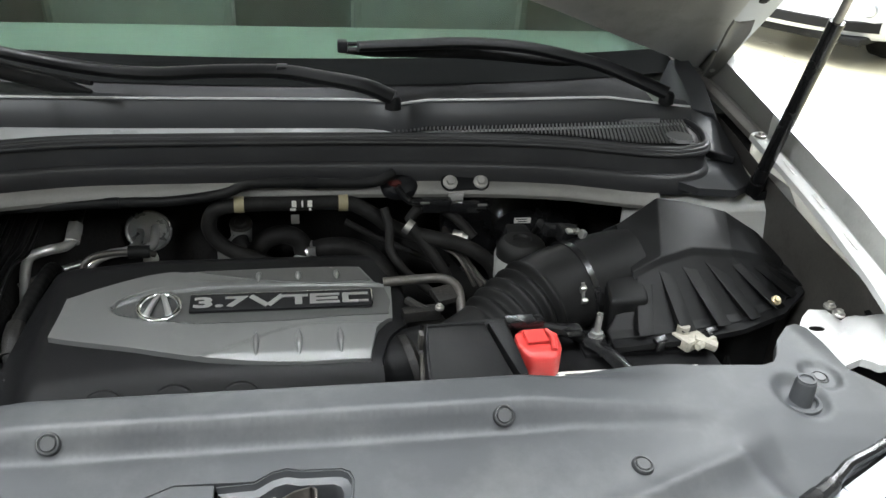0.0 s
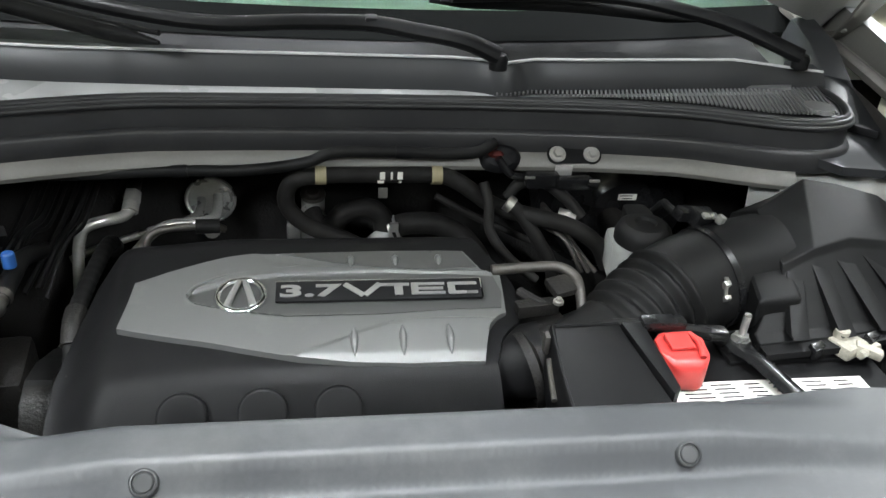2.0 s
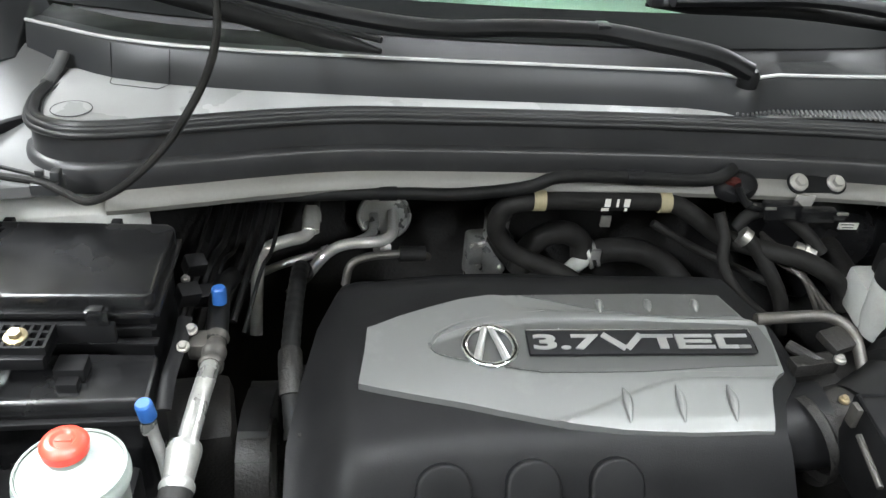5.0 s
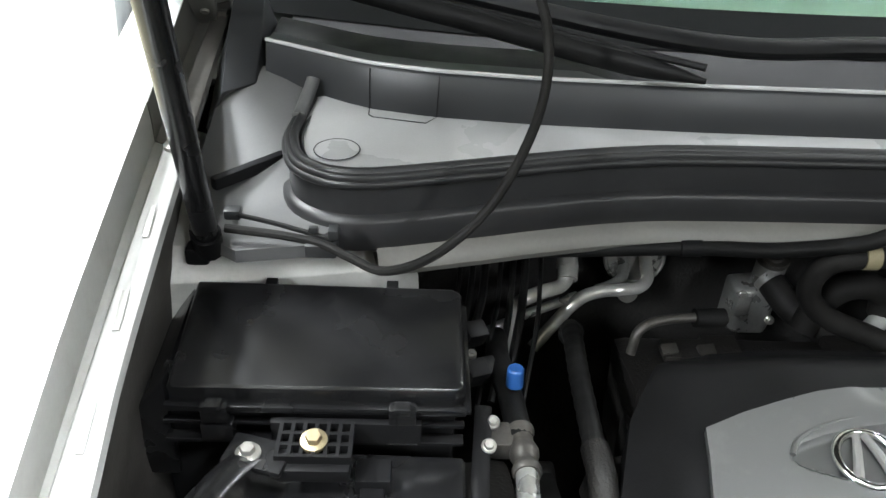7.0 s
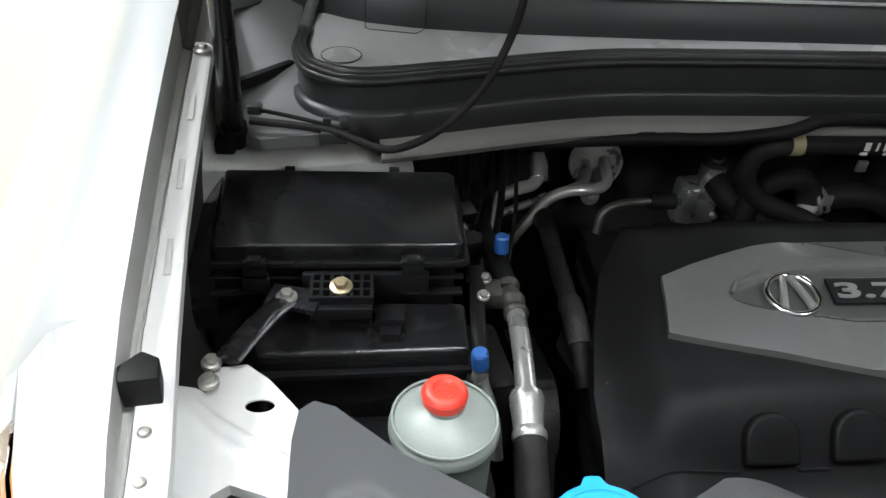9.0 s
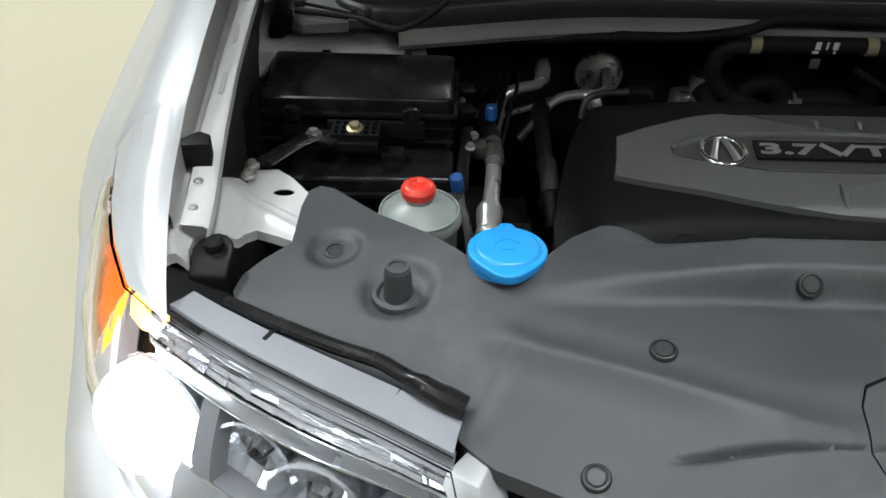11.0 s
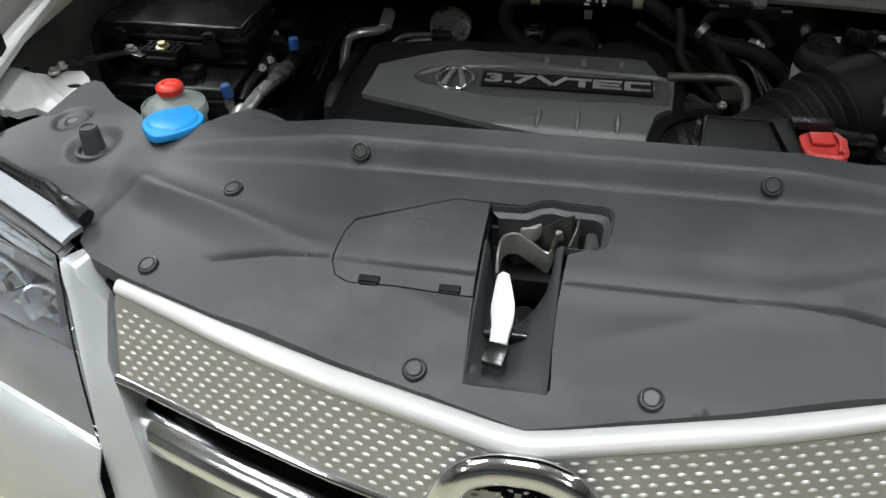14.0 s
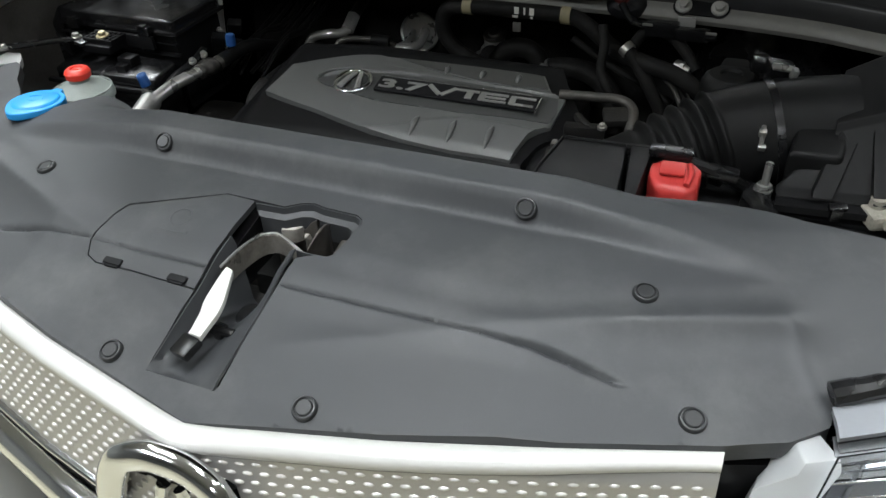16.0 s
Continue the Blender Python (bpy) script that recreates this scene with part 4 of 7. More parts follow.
bonnet()


def car_shell():
    """Roof, doors, tail and wheels behind the engine bay."""
    def side(y, z):
        k = ease(1.14, 1.60, z)
        return 0.955 + 0.03 * math.exp(-((z - 0.72) / 0.25) ** 2) - 0.02 * ease(0.6, 0.3, z) - 0.25 * k - 0.06 * ease(4.0, 4.7, y)
    roof = [[(x, y, 1.60 + 0.085 * (1 - (x / 0.72) ** 4) * ease(1.74, 2.3, y) - 0.05 * ease(3.6, 4.5, y)) for x in np.linspace(-0.70, 0.70, 13)] for y in (1.80, 1.95, 2.2, 2.6, 3.1, 3.6, 4.1, 4.45)]
    part("roof", thick(loft(roof), 0.004), M_PAINT, car, "silver painted roof", 50)
    for s in (-1, 1):
        def skin(y0, y1, z0, z1, cut=None):
            return thick(loft([[(s * side(y, z), y, z) for z in np.linspace(z0 if cut is None else max(z0, cut(y)), z1, 9)] for y in np.linspace(y0, y1, 13)]), 0.006)
        for y0, y1 in ((1.32, 2.42), (2.43, 3.30)):
            d = part("door", skin(y0, y1, 0.40, 1.13, lambda y: 0.40 + 0.42 * ease(3.05, 3.30, y)), M_PAINT, car, "silver painted side door", 50)
            part("handle", box((s * (side(y1, 0.95) + 0.022), y1 - 0.14, 0.95), (0.018, 0.17, 0.026), 0.008, (0, 0, 0), 3), M_PAINT, d)
            part("window", skin(max(y0 + 0.06, 1.75), y1 - 0.05, 1.15, 1.55), M_FRIT, d, "dark side window")
        part("window_frame", skin(1.78, 4.30, 1.55, 1.61), M_PAINT, car)
        part("rear_quarter", skin(3.31, 4.62, 0.42, 1.13, lambda y: 0.42 + 0.36 * (1 - ease(0.36, 0.46, abs(y - 3.58)))), M_PAINT, car, "silver painted rear quarter", 50)
        part("quarter_window", skin(3.36, 4.22, 1.15, 1.55), M_FRIT, car, "dark quarter window")
        part("rear_pillar", skin(4.24, 4.62, 1.13, 1.58), M_PAINT, car)
        part("sill", box((s * 0.90, 2.2, 0.34), (0.12, 1.9, 0.14), 0.03, (0, 0, 0), 3), M_BLACK, car, "black plastic sill")
        for y in (0.78, 3.58):
            w = part("wheel", lathe([(0.20, 0.10), (0.25, 0.115), (0.33, 0.115), (0.362, 0.095), (0.37, 0.05), (0.37, -0.05), (0.362, -0.095), (0.33, -0.11), (0.20, -0.11)], pose(s * 0.845, y, 0.37, 0, s * 90), 40), M_RUBBER, car, "black tyre on an alloy rim")
            part("rim", lathe([(0.0, 0.075), (0.05, 0.08), (0.06, 0.07), (0.19, 0.03), (0.225, 0.08), (0.248, 0.105), (0.25, 0.09), (0.24, -0.08)], pose(s * 0.845, y, 0.37, 0, s * 90), 40), M_DIRTY, w)
            for k in range(5):
                a = math.tau * k / 5
                part("spoke", moved(box((0.13, 0, 0.085), (0.20, 0.055, 0.025), 0.008), pose(s * 0.845, y, 0.37, 0, s * 90) @ pose(0, 0, 0, 0, 0, math.degrees(a))), M_ALU, w)
    tail = [[(x, 4.62 + 0.06 * (1 - (x / 0.9) ** 2) - 0.18 * ease(1.12, 1.6, z), z) for z in np.linspace(0.42, 1.56, 13)] for x in np.linspace(-0.86, 0.86, 13)]
    g = part("tailgate", thick(loft([[(x * (1 - 0.22 * ease(1.14, 1.56, z)), y, z) for x, y, z in row] for row in tail]), 0.006), M_PAINT, car, "silver painted tailgate", 50)
    part("rear_window", thick(loft([[(x * 0.7, 4.635 + 0.06 * (1 - (x / 0.9) ** 2) - 0.18 * ease(1.12, 1.6, z), z) for z in np.linspace(1.16, 1.48, 7)] for x in np.linspace(-0.8, 0.8, 9)]), 0.004), M_FRIT, g, "dark rear window")


car_shell()


# ---- cowl ----
cowl = thing("cowl_panel", (0, 0.8, 1.05), "weathered black cowl panel with a rubber seal and air slats", "cowl panel")


def cowl_top(x):
    return mixed(x, [-0.68, -0.658, -0.562, -0.496, -0.40, -0.25, 0.0, 0.10, 0.145, 0.165, 0.20, 0.30, 0.494, 0.616, 0.67], [0.948, 0.937, 0.878, 0.862, 0.852, 0.846, 0.843, 0.842, 0.832, 0.820, 0.840, 0.845, 0.860, 0.872, 0.89])


def cowl_crest(x):
    return mixed(x, [-0.66, -0.56, 0.0, 0.50, 0.616, 0.67], [1.132, 1.136, 1.136, 1.134, 1.118, 1.108])


def build_cowl():
    xs = list(np.linspace(-0.665, 0.655, 60))
    # upper shelf: step, then back to the glass
    rows = [[(x, cowl_top(x) - 0.014, 1.088), (x, cowl_top(x) - 0.015, 1.097), (x, cowl_top(x) - 0.0035, cowl_crest(x) - 0.004)] + [(x, cowl_top(x) + dy, cowl_crest(x) + dz) for dy, dz in ((-0.001, -0.001), (0.0025, 0.0), (0.006, -0.0015), (0.022, -0.004 - 0.020 * ease(-0.36, -0.18, x) * (1 - ease(0.12, 0.3, x))), (0.045, -0.008 - 0.075 * ease(-0.36, -0.18, x) * (1 - 0.6 * ease(0.12, 0.3, x))), (0.10, -0.010 - 0.085 * ease(-0.36, -0.18, x) * (1 - 0.6 * ease(0.12, 0.3, x))))] + [(x, windscreen_y(x) - 0.03, 1.085), (x, windscreen_y(x) - 0.01, 1.106), (x, windscreen_y(x) + 0.04, 1.100)] for x in xs]
    part("upper_shelf", thick(loft([r[:8] for r in rows]), 0.002), M_COWL, cowl, "dark grey upper shelf with a bright edge", 50)
    part("wiper_channel", thick(loft([r[7:] for r in rows]), 0.002), M_BLACK, cowl, "black channel below the windscreen", 50)
    # pale bead drawn for the bright reflection along the crest
    part("crest_edge", tube([(x, cowl_top(x) + 0.001, cowl_crest(x) + 0.0002) for x in xs], 0.0022, 12, 1), M_EDGE, cowl, "pale bead as the highlight along the shelf edge", 60)
    back = [(x, cowl_top(x) - 0.012) for x in xs if -0.61 < x < 0.632]
    outline = [(x, y) for x, y in FRONT if y < cowl_top(x) - 0.014] + back[::-1]
    part("tray", sheet(outline, [], lambda x, y: max(1.0885, 1.0965 - 0.12 * (cowl_top(x) - 0.015 - y)) - 0.004 * ease(0.12, 0.2, x), 0.012, 0.004), M_TRAY, cowl, "tray in a pale grey that holds its sheen")
    wall = sweep(FRONT, [(-0.010, 1.092), (0.001, 1.086), (0.003, 1.075), (0.004, 1.056), (0.010, 1.054), (0.012, 1.050), (0.014, 1.028), (0.012, 1.024), (-0.02, 1.020)])
    part("front_wall", thick(wall, 0.002), M_COWLWALL, cowl, "black front wall of the cowl", 50)
    seal = sweep(FRONT, [(-0.007, 1.091), (-0.006, 1.096), (-0.003, 1.0985), (0.0, 1.0975), (0.0015, 1.0945), (0.0045, 1.0945), (0.006, 1.0925), (0.0060, 1.0895), (0.0082, 1.0885), (0.009, 1.086), (0.008, 1.083), (0.004, 1.082)])
    part("seal", thick(seal, 0.0015), M_COWLWALL, cowl, "rubber sealing bead", 60)
    # upright end of the seal
    for x, y0, y1, s in ((-0.606, 0.918, 0.945, -1),):
        # end is paler than the seal: its highlight is in the colour
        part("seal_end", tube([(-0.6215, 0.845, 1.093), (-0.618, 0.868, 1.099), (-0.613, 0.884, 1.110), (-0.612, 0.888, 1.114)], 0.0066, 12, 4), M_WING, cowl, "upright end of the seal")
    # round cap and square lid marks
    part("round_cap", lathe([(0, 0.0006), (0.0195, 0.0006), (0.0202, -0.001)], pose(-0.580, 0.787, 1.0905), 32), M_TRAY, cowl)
    part("cap_seam", tube([(-0.580 + 0.0203 * math.cos(a), 0.787 + 0.0203 * math.sin(a), 1.0908) for a in np.linspace(0, math.tau, 41)], 0.00045, 6, 1), M_INK, cowl, "thin seam round the cap")
    xl, xr = -0.556, -0.490
    seam = [(xl, cowl_top(xl) - 0.0035, cowl_crest(xl) - 0.003), (xl, cowl_top(xl) - 0.0158, 1.097), (xl, cowl_top(xl) - 0.026, 1.0955), (xl + 0.004, cowl_top(xl) - 0.030, 1.095), (xr - 0.012, cowl_top(xr) - 0.026, 1.0955), (xr - 0.002, cowl_top(xr) - 0.0158, 1.097), (xr, cowl_top(xr) - 0.0035, cowl_crest(xr) - 0.003)]
    part("lid_seam", tube(seam, 0.00045, 6, 1), M_INK, cowl, "thin seam round the access lid")
    # air slats over a black sheet that stands for the shade below
    x = 0.155
    me = to_mesh("slat", box((0, 0, 0), (0.0024, 1.0, 0.003), 0), M_SLAT)
    while x < 0.622:
        y0 = float(np.interp(x, [p[0] for p in FRONT if p[1] < 0.85 and p[0] > 0.1][:24], [p[1] for p in FRONT if p[1] < 0.85 and p[0] > 0.1][:24])) + 0.012
        y1 = cowl_top(x) - 0.015
        piece("slat", me, cowl, pose(x, (y0 + y1) / 2, 1.0985, 0, 0, -14) @ Matrix.Diagonal((1, max(0.006, y1 - y0 - 0.004), 1, 1)))
        x += 0.0060
    well = [(0.15, 0.812), (0.30, 0.806), (0.41, 0.79), (0.53, 0.752), (0.60, 0.755), (0.625, 0.80), (0.628, 0.855), (0.494, 0.845), (0.30, 0.830)]
    part("slat_well", prism(well, 1.0895, 1.0915), M_INK, cowl, "black sheet for the shade below the slats")
    part("corner_plate", prism([(0.520, 0.846), (0.581, 0.834), (0.593, 0.856), (0.545, 0.858)], 1.096, 1.1015, 0.001), M_SLAT, cowl)
    part("round_pad", lathe([(0, 0.001), (0.020, 0.001), (0.023, -0.004)], pose(0.590, 0.774, 1.1005), 28), M_SLAT, cowl)
    # side wings of the cowl towards the hinges
    for s in (-1, 1):
        o = [(s * a, b) for a, b in ((0.600, 0.70), (0.655, 0.69), (0.70, 0.72), (0.712, 0.80), (0.705, 0.88), (0.69, 0.93), (0.63, 0.95), (0.618, 0.82), (0.60, 0.748), (0.575, 0.73))]
        # left wing has a lit grey, right wing a shaded dark one
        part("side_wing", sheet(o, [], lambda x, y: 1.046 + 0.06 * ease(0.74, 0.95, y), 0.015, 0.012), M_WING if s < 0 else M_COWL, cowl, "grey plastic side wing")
        part("gap_strip", box((s * 0.661, 0.797, 1.062), (0.078, 0.009, 0.012), 0.002, (0, 0, -s * 45)), M_INK, cowl)
        post = [[(s * x, y, z) for x, y, z in row] for row in ([(0.66, 0.92, 1.07), (0.662, 0.985, 1.09), (0.668, 1.05, 1.10)], [(0.672, 0.905, 1.10), (0.674, 0.97, 1.13), (0.682, 1.05, 1.145)], [(0.70, 0.88, 1.10), (0.705, 0.95, 1.135), (0.715, 1.05, 1.15)], [(0.715, 0.86, 1.07), (0.72, 0.93, 1.085), (0.73, 1.05, 1.10)])]
        part("end_post", bevelled(thick(loft(post), 0.004), 0.002, 2), M_COWL, cowl, "black plastic end piece")


build_cowl()


def wiper(name_pts, blade_pts, cap):
    p0 = name_pts[0]
    w = thing("wiper", p0, "black windscreen wiper lying at rest", "wiper", "windscreen wipers")
    part("arm", tube(name_pts, lambda q: 0.0140 - 0.003 * q, 12, 5, 0.8), M_BLACK, w, "black arm")
    part("pivot_cap", lathe([(0, 0.004), (0.009, 0.003), (0.012, -0.002), (0.012, -0.016)], pose(*p0), 20), M_BLACK, w)
    part("knuckle", box(cap, (0.016, 0.022, 0.018), 0.003), M_BLACK, w)
    b = part("blade", tube(blade_pts, lambda q: 0.009 * min(1, 0.25 + 6 * q, 0.25 + 6 * (1 - q)), 10, 5, 1.2), M_RUBBER, w, "rubber blade")
    part("blade_holder", tube([Vector(q) + Vector((0, 0.006, 0.010)) for q in blade_pts], 0.0035, 8, 5), M_BLACK, b)


wiper([(0.150, 0.800, 1.152), (0.11, 0.812, 1.166), (0.05, 0.838, 1.170), (-0.01, 0.862, 1.172), (-0.10, 0.868, 1.170), (-0.20, 0.868, 1.166), (-0.30, 0.895, 1.168), (-0.42, 0.955, 1.172), (-0.56, 1.02, 1.18)],
      [(-0.262, 0.800, 1.160), (-0.36, 0.862, 1.160), (-0.45, 0.92, 1.163), (-0.58, 0.99, 1.17), (-0.66, 1.03, 1.18)], (-0.008, 0.862, 1.173))
wiper([(0.60, 0.862, 1.140), (0.54, 0.90, 1.160), (0.49, 0.93, 1.172), (0.40, 0.975, 1.182), (0.30, 0.99, 1.186), (0.20, 0.975, 1.186), (0.11, 0.965, 1.184)],
      [(0.50, 1.0, 1.150), (0.40, 1.01, 1.158), (0.30, 1.01, 1.165), (0.20, 0.995, 1.170), (0.08, 0.975, 1.174)], (0.085, 0.96, 1.186))


def gas_strut(s):
    a = Vector((s * 0.680 if s < 0 else 0.693, 0.704, 1.044))
    d = Vector((s * -0.071, -0.394, 0.916)).normalized()
    st = thing("gas_strut", tuple(a), "black gas strut holding up the bonnet", "gas strut", "bonnet struts")
    part("cylinder", tube([a, a + d * 0.30], 0.0100, 16, 1), M_SATIN, st)
    part("rod", tube([a + d * 0.29, a + d * 0.52], 0.0055, 12, 1), M_STEEL, st, "thin steel rod")
    part("end_fitting", merged(tube([a - d * 0.010, a + d * 0.014], 0.0125, 12, 1), box(tuple(a + Vector((s * 0.010, 0.002, -0.012))), (0.020, 0.018, 0.016), 0.004)), M_BLACK, st)


for s in (-1, 1):
    gas_strut(s)


def washer_hose():
    h = thing("washer_hose", (-0.56, 0.67, 1.05), "thin black washer hose running up to the bonnet", "hose")
    part("hose", tube([(-0.665, 0.705, 1.058), (-0.62, 0.70, 1.056), (-0.585, 0.69, 1.055), (-0.56, 0.672, 1.055), (-0.53, 0.645, 1.062), (-0.49, 0.632, 1.09), (-0.45, 0.645, 1.13), (-0.42, 0.685, 1.18), (-0.415, 0.72, 1.225), (-0.43, 0.75, 1.27), (-0.45, 0.77, 1.34), (-0.46, 0.78, 1.38)], 0.0038, 10, 6), M_HOSE, h)
    part("thin_line", tube([(-0.664, 0.722, 1.062), (-0.63, 0.716, 1.058), (-0.60, 0.706, 1.056), (-0.575, 0.694, 1.056)], 0.0022, 8, 5), M_RUBBER, h, "thin black line beside the hose")
    part("clip", merged(box((-0.585, 0.696, 1.049), (0.026, 0.020, 0.012), 0.002), box((-0.575, 0.698, 1.061), (0.009, 0.012, 0.010), 0.002), box((-0.592, 0.703, 1.060), (0.008, 0.005, 0.006), 0.001)), M_CLIP, h, "black plastic hose clip")
    part("clip", box((-0.662, 0.725, 1.061), (0.014, 0.012, 0.009), 0.002), M_CLIP, h, "black plastic hose clip")


washer_hose()

# ---- radiator cover ----
POSTS = [(-0.505, 0.243), (0.520, 0.261)]


def cover_z(x, y):
    a = abs(x)
    e = y - mixed(a, [0.24, 0.46], [0, 0.10])
    z = mixed(e, [-0.06, -0.035, -0.02, 0.0, 0.075, 0.096, 0.108, 0.14, 0.2], [0.948, 0.961, 0.969, 0.979, 0.999, 1.0075, 1.0125, 1.020, 1.027])
    z -= 0.022 * ease(0.40, 0.62, a)
    z += 0.026 * mixed(a, [0.22, 0.42], [1, 0]) * ease(0.212, 0.232, y)
    z -= 0.035 * ease(0.262, 0.293, y) * (1 - (ease(0.26, 0.34, a) if x < 0 else ease(0.16, 0.40, a)))
    for px, py in POSTS:
        z -= 0.007 * (1 - ease(0.020, 0.034, math.hypot(x - px, y - py)))
    z -= 0.0045 * (1 - ease(0.016, 0.026, math.hypot(a - 0.563, y - 0.296)))
    # diagonal fold that runs from the middle out to the lamps
    f = abs(y - 0.028 - 0.365 * a)
    z += (0.0022 * ease(0.02, 0.07, a) + 0.0042 * ease(0.20, 0.33, a)) * max(0.0, 1 - math.sqrt(f * f + 3e-6) / 0.028) ** 2 * (1 - ease(0.40, 0.45, a))
    d = abs((a - 0.452) * 0.86 + (y - 0.118) * 0.5)
    z += 0.003 * math.exp(-(d / 0.008) ** 2) * ease(0.10, 0.13, y) * (1 - ease(0.17, 0.20, y))
    g = 0.0016 * ease(0.012, 0.022, a) + 0.0032 * ease(0.2, 0.27, a)
    g *= 1 - ease(0.295, 0.318, a)
    z -= g * math.exp(-((y - 0.0945 + 0.004 * ease(0.25, 0.32, a)) / (0.0010 + 0.0012 * ease(0.2, 0.27, a))) ** 2)
    z += 0.0010 * ease(0.012, 0.022, a) * (1 - ease(0.28, 0.31, a)) * ease(0.0935, 0.0955, y) * (1 - ease(0.0960, 0.125, y))
    return z


def radiator_cover():
    c = thing("radiator_cover", (0, 0.15, 0.97), "grey-black grained plastic cover over the radiator", "radiator cover")
    front = [(0.0, -0.032), (0.16, -0.001), (0.28, 0.032), (0.385, 0.070), (0.428, 0.090), (0.453, 0.112), (0.455, 0.126), (0.48, 0.141), (0.504, 0.160), (0.55, 0.182), (0.59, 0.202), (0.632, 0.228), (0.640, 0.245), (0.636, 0.264), (0.622, 0.283),
             (0.602, 0.303), (0.603, 0.36), (0.600, 0.386), (0.590, 0.394)]
    right = [(0.575, 0.388), (0.545, 0.357), (0.526, 0.325), (0.515, 0.312), (0.498, 0.304), (0.46, 0.300), (0.40, 0.297), (0.30, 0.293), (0.2, 0.291), (0, 0.290)]
    left = [(-0.2, 0.291), (-0.31, 0.297), (-0.34, 0.296), (-0.365, 0.283), (-0.388, 0.260), (-0.413, 0.246), (-0.437, 0.256), (-0.458, 0.280), (-0.487, 0.306), (-0.53, 0.340), (-0.575, 0.387)]
    outline = front + right + left + [(-x, y) for x, y in front[::-1][:-1]]
    hole = [(-0.09, 0.180), (-0.026, 0.178), (-0.012, 0.187), (0, 0.190), (0.012, 0.187), (0.046, 0.186), (0.053, 0.182), (0.056, 0.174), (0.054, 0.150), (0.050, 0.133), (0.043, 0.129), (0.033, 0.129), (0.018, 0.122), (0.013, 0.06), (0.016, -0.002), (0.012, -0.006), (-0.048, -0.006), (-0.053, -0.002),
            (-0.057, 0.072), (-0.168, 0.0735), (-0.181, 0.079), (-0.187, 0.092), (-0.184, 0.125), (-0.177, 0.140)]
    extra = [(sx * x, 0.0945 - 0.004 * ease(0.25, 0.32, x) + o) for sx in (-1, 1) for x in np.arange(0.015, 0.322, 0.0045) for o in (-0.009, -0.0055, -0.0034, -0.0020, -0.0010, 0, 0.0010, 0.0020, 0.0034, 0.0055, 0.009)]
    extra += [(x, y) for x in np.arange(-0.40, 0.401, 0.007) for y in (0.2085, 0.212, 0.2155, 0.2195, 0.2235, 0.2275, 0.2315, 0.235, 0.2385)]
    extra += [(px + r * math.cos(t), py + r * math.sin(t)) for px, py in POSTS + [(-0.563, 0.296), (0.563, 0.296)] for r in (0.014, 0.018, 0.023, 0.028, 0.033, 0.038) for t in np.arange(0, math.tau, 0.3)]
    extra += [(sx * a, 0.028 + 0.365 * a + o) for sx in (-1, 1) for a in np.arange(0.03, 0.445, 0.006) for o in (-0.012, -0.008, -0.005, -0.0025, 0, 0.0025, 0.005, 0.008, 0.012)]
    part("panel", sheet(outline, [hole], cover_z, 0.0055, 0.016, extra, 0.007), M_COVER, c, "grained plastic panel with ridges and grooves", 50)
    lid = [(-0.0585, 0.1765), (-0.09, 0.178), (-0.1755, 0.1375), (-0.182, 0.124), (-0.1850, 0.092), (-0.1795, 0.0805), (-0.1675, 0.0755), (-0.0585, 0.0745)]
    lid = [(-0.12 + (x + 0.12) * 1.010, 0.126 + (y - 0.126) * 1.012) for x, y in lid]
    h = part("hatch", sheet(lid, [], cover_z, 0.0075, 0.006, extra), M_COVER, c, "small hatch set flush in the panel", 50)
    for x in (-0.149, -0.078):
        part("catch", merged(box((x, 0.0775, cover_z(x, 0.077) + 0.0005), (0.019, 0.007, 0.005), 0.001, (14, 0, 0)), box((x, 0.0745, cover_z(x, 0.0745) - 0.0007), (0.015, 0.004, 0.005), 0.001, (14, 0, 0))), M_INK, h, "black catch on the hatch edge")
    part("backing", prism([(-0.20, 0.07), (-0.057, 0.07), (-0.057, 0.185), (-0.09, 0.19), (-0.2, 0.15)], 0.95, lambda x, y: cover_z(x, 0.07) - 0.012 + 0.2 * (y - 0.07)), M_INK, c)
    # sloping tray under the latch opening
    rows = []
    for y in np.linspace(-0.0055, 0.130, 26):
        zt = cover_z(0.014, y)
        zf = mixed(y, [-0.0055, 0.0, 0.02, 0.05, 0.075, 0.10, 0.13], [0.972, 0.967, 0.9660, 0.9665, 0.9655, 0.955, 0.936])
        k = ease(-0.006, 0.012, y)
        xl = -0.0535 - 0.002 * ease(0, 0.06, y)
        xw = -0.017 + 0.024 * ease(0.072, 0.125, y)
        rows.append([(xl, y, zt - 0.001), (xl + 0.003, y, zt - 0.008 * k - 0.001), (xl + 0.008, y, zf + 0.008 * k), (xl + 0.012, y, zf + 0.002 * k), (xl + 0.017, y, zf), (-0.025, y, zf), (0.5 * (xw - 0.025), y, zf + 0.0012 * k), (xw, y, zf + 0.004 * k)] + [(xw + (0.009 - xw) * q, y, zf + 0.004 * k + (zt - 0.004 - zf - 0.004 * k) * q) for q in (0.35, 0.7, 1.0)] + [(0.0120, y, zt - 0.0015), (0.0142, y, zt - 0.0002)])
    part("latch_tray", thick(loft(rows), -0.002), M_COVER, c, "moulded basin in the latch opening", 60)
    part("tray_pad", box((-0.033, 0.009, 0.9672), (0.018, 0.013, 0.002), 0.0006, (-4, 0, 0)), M_INK, c, "small dark felt pad")
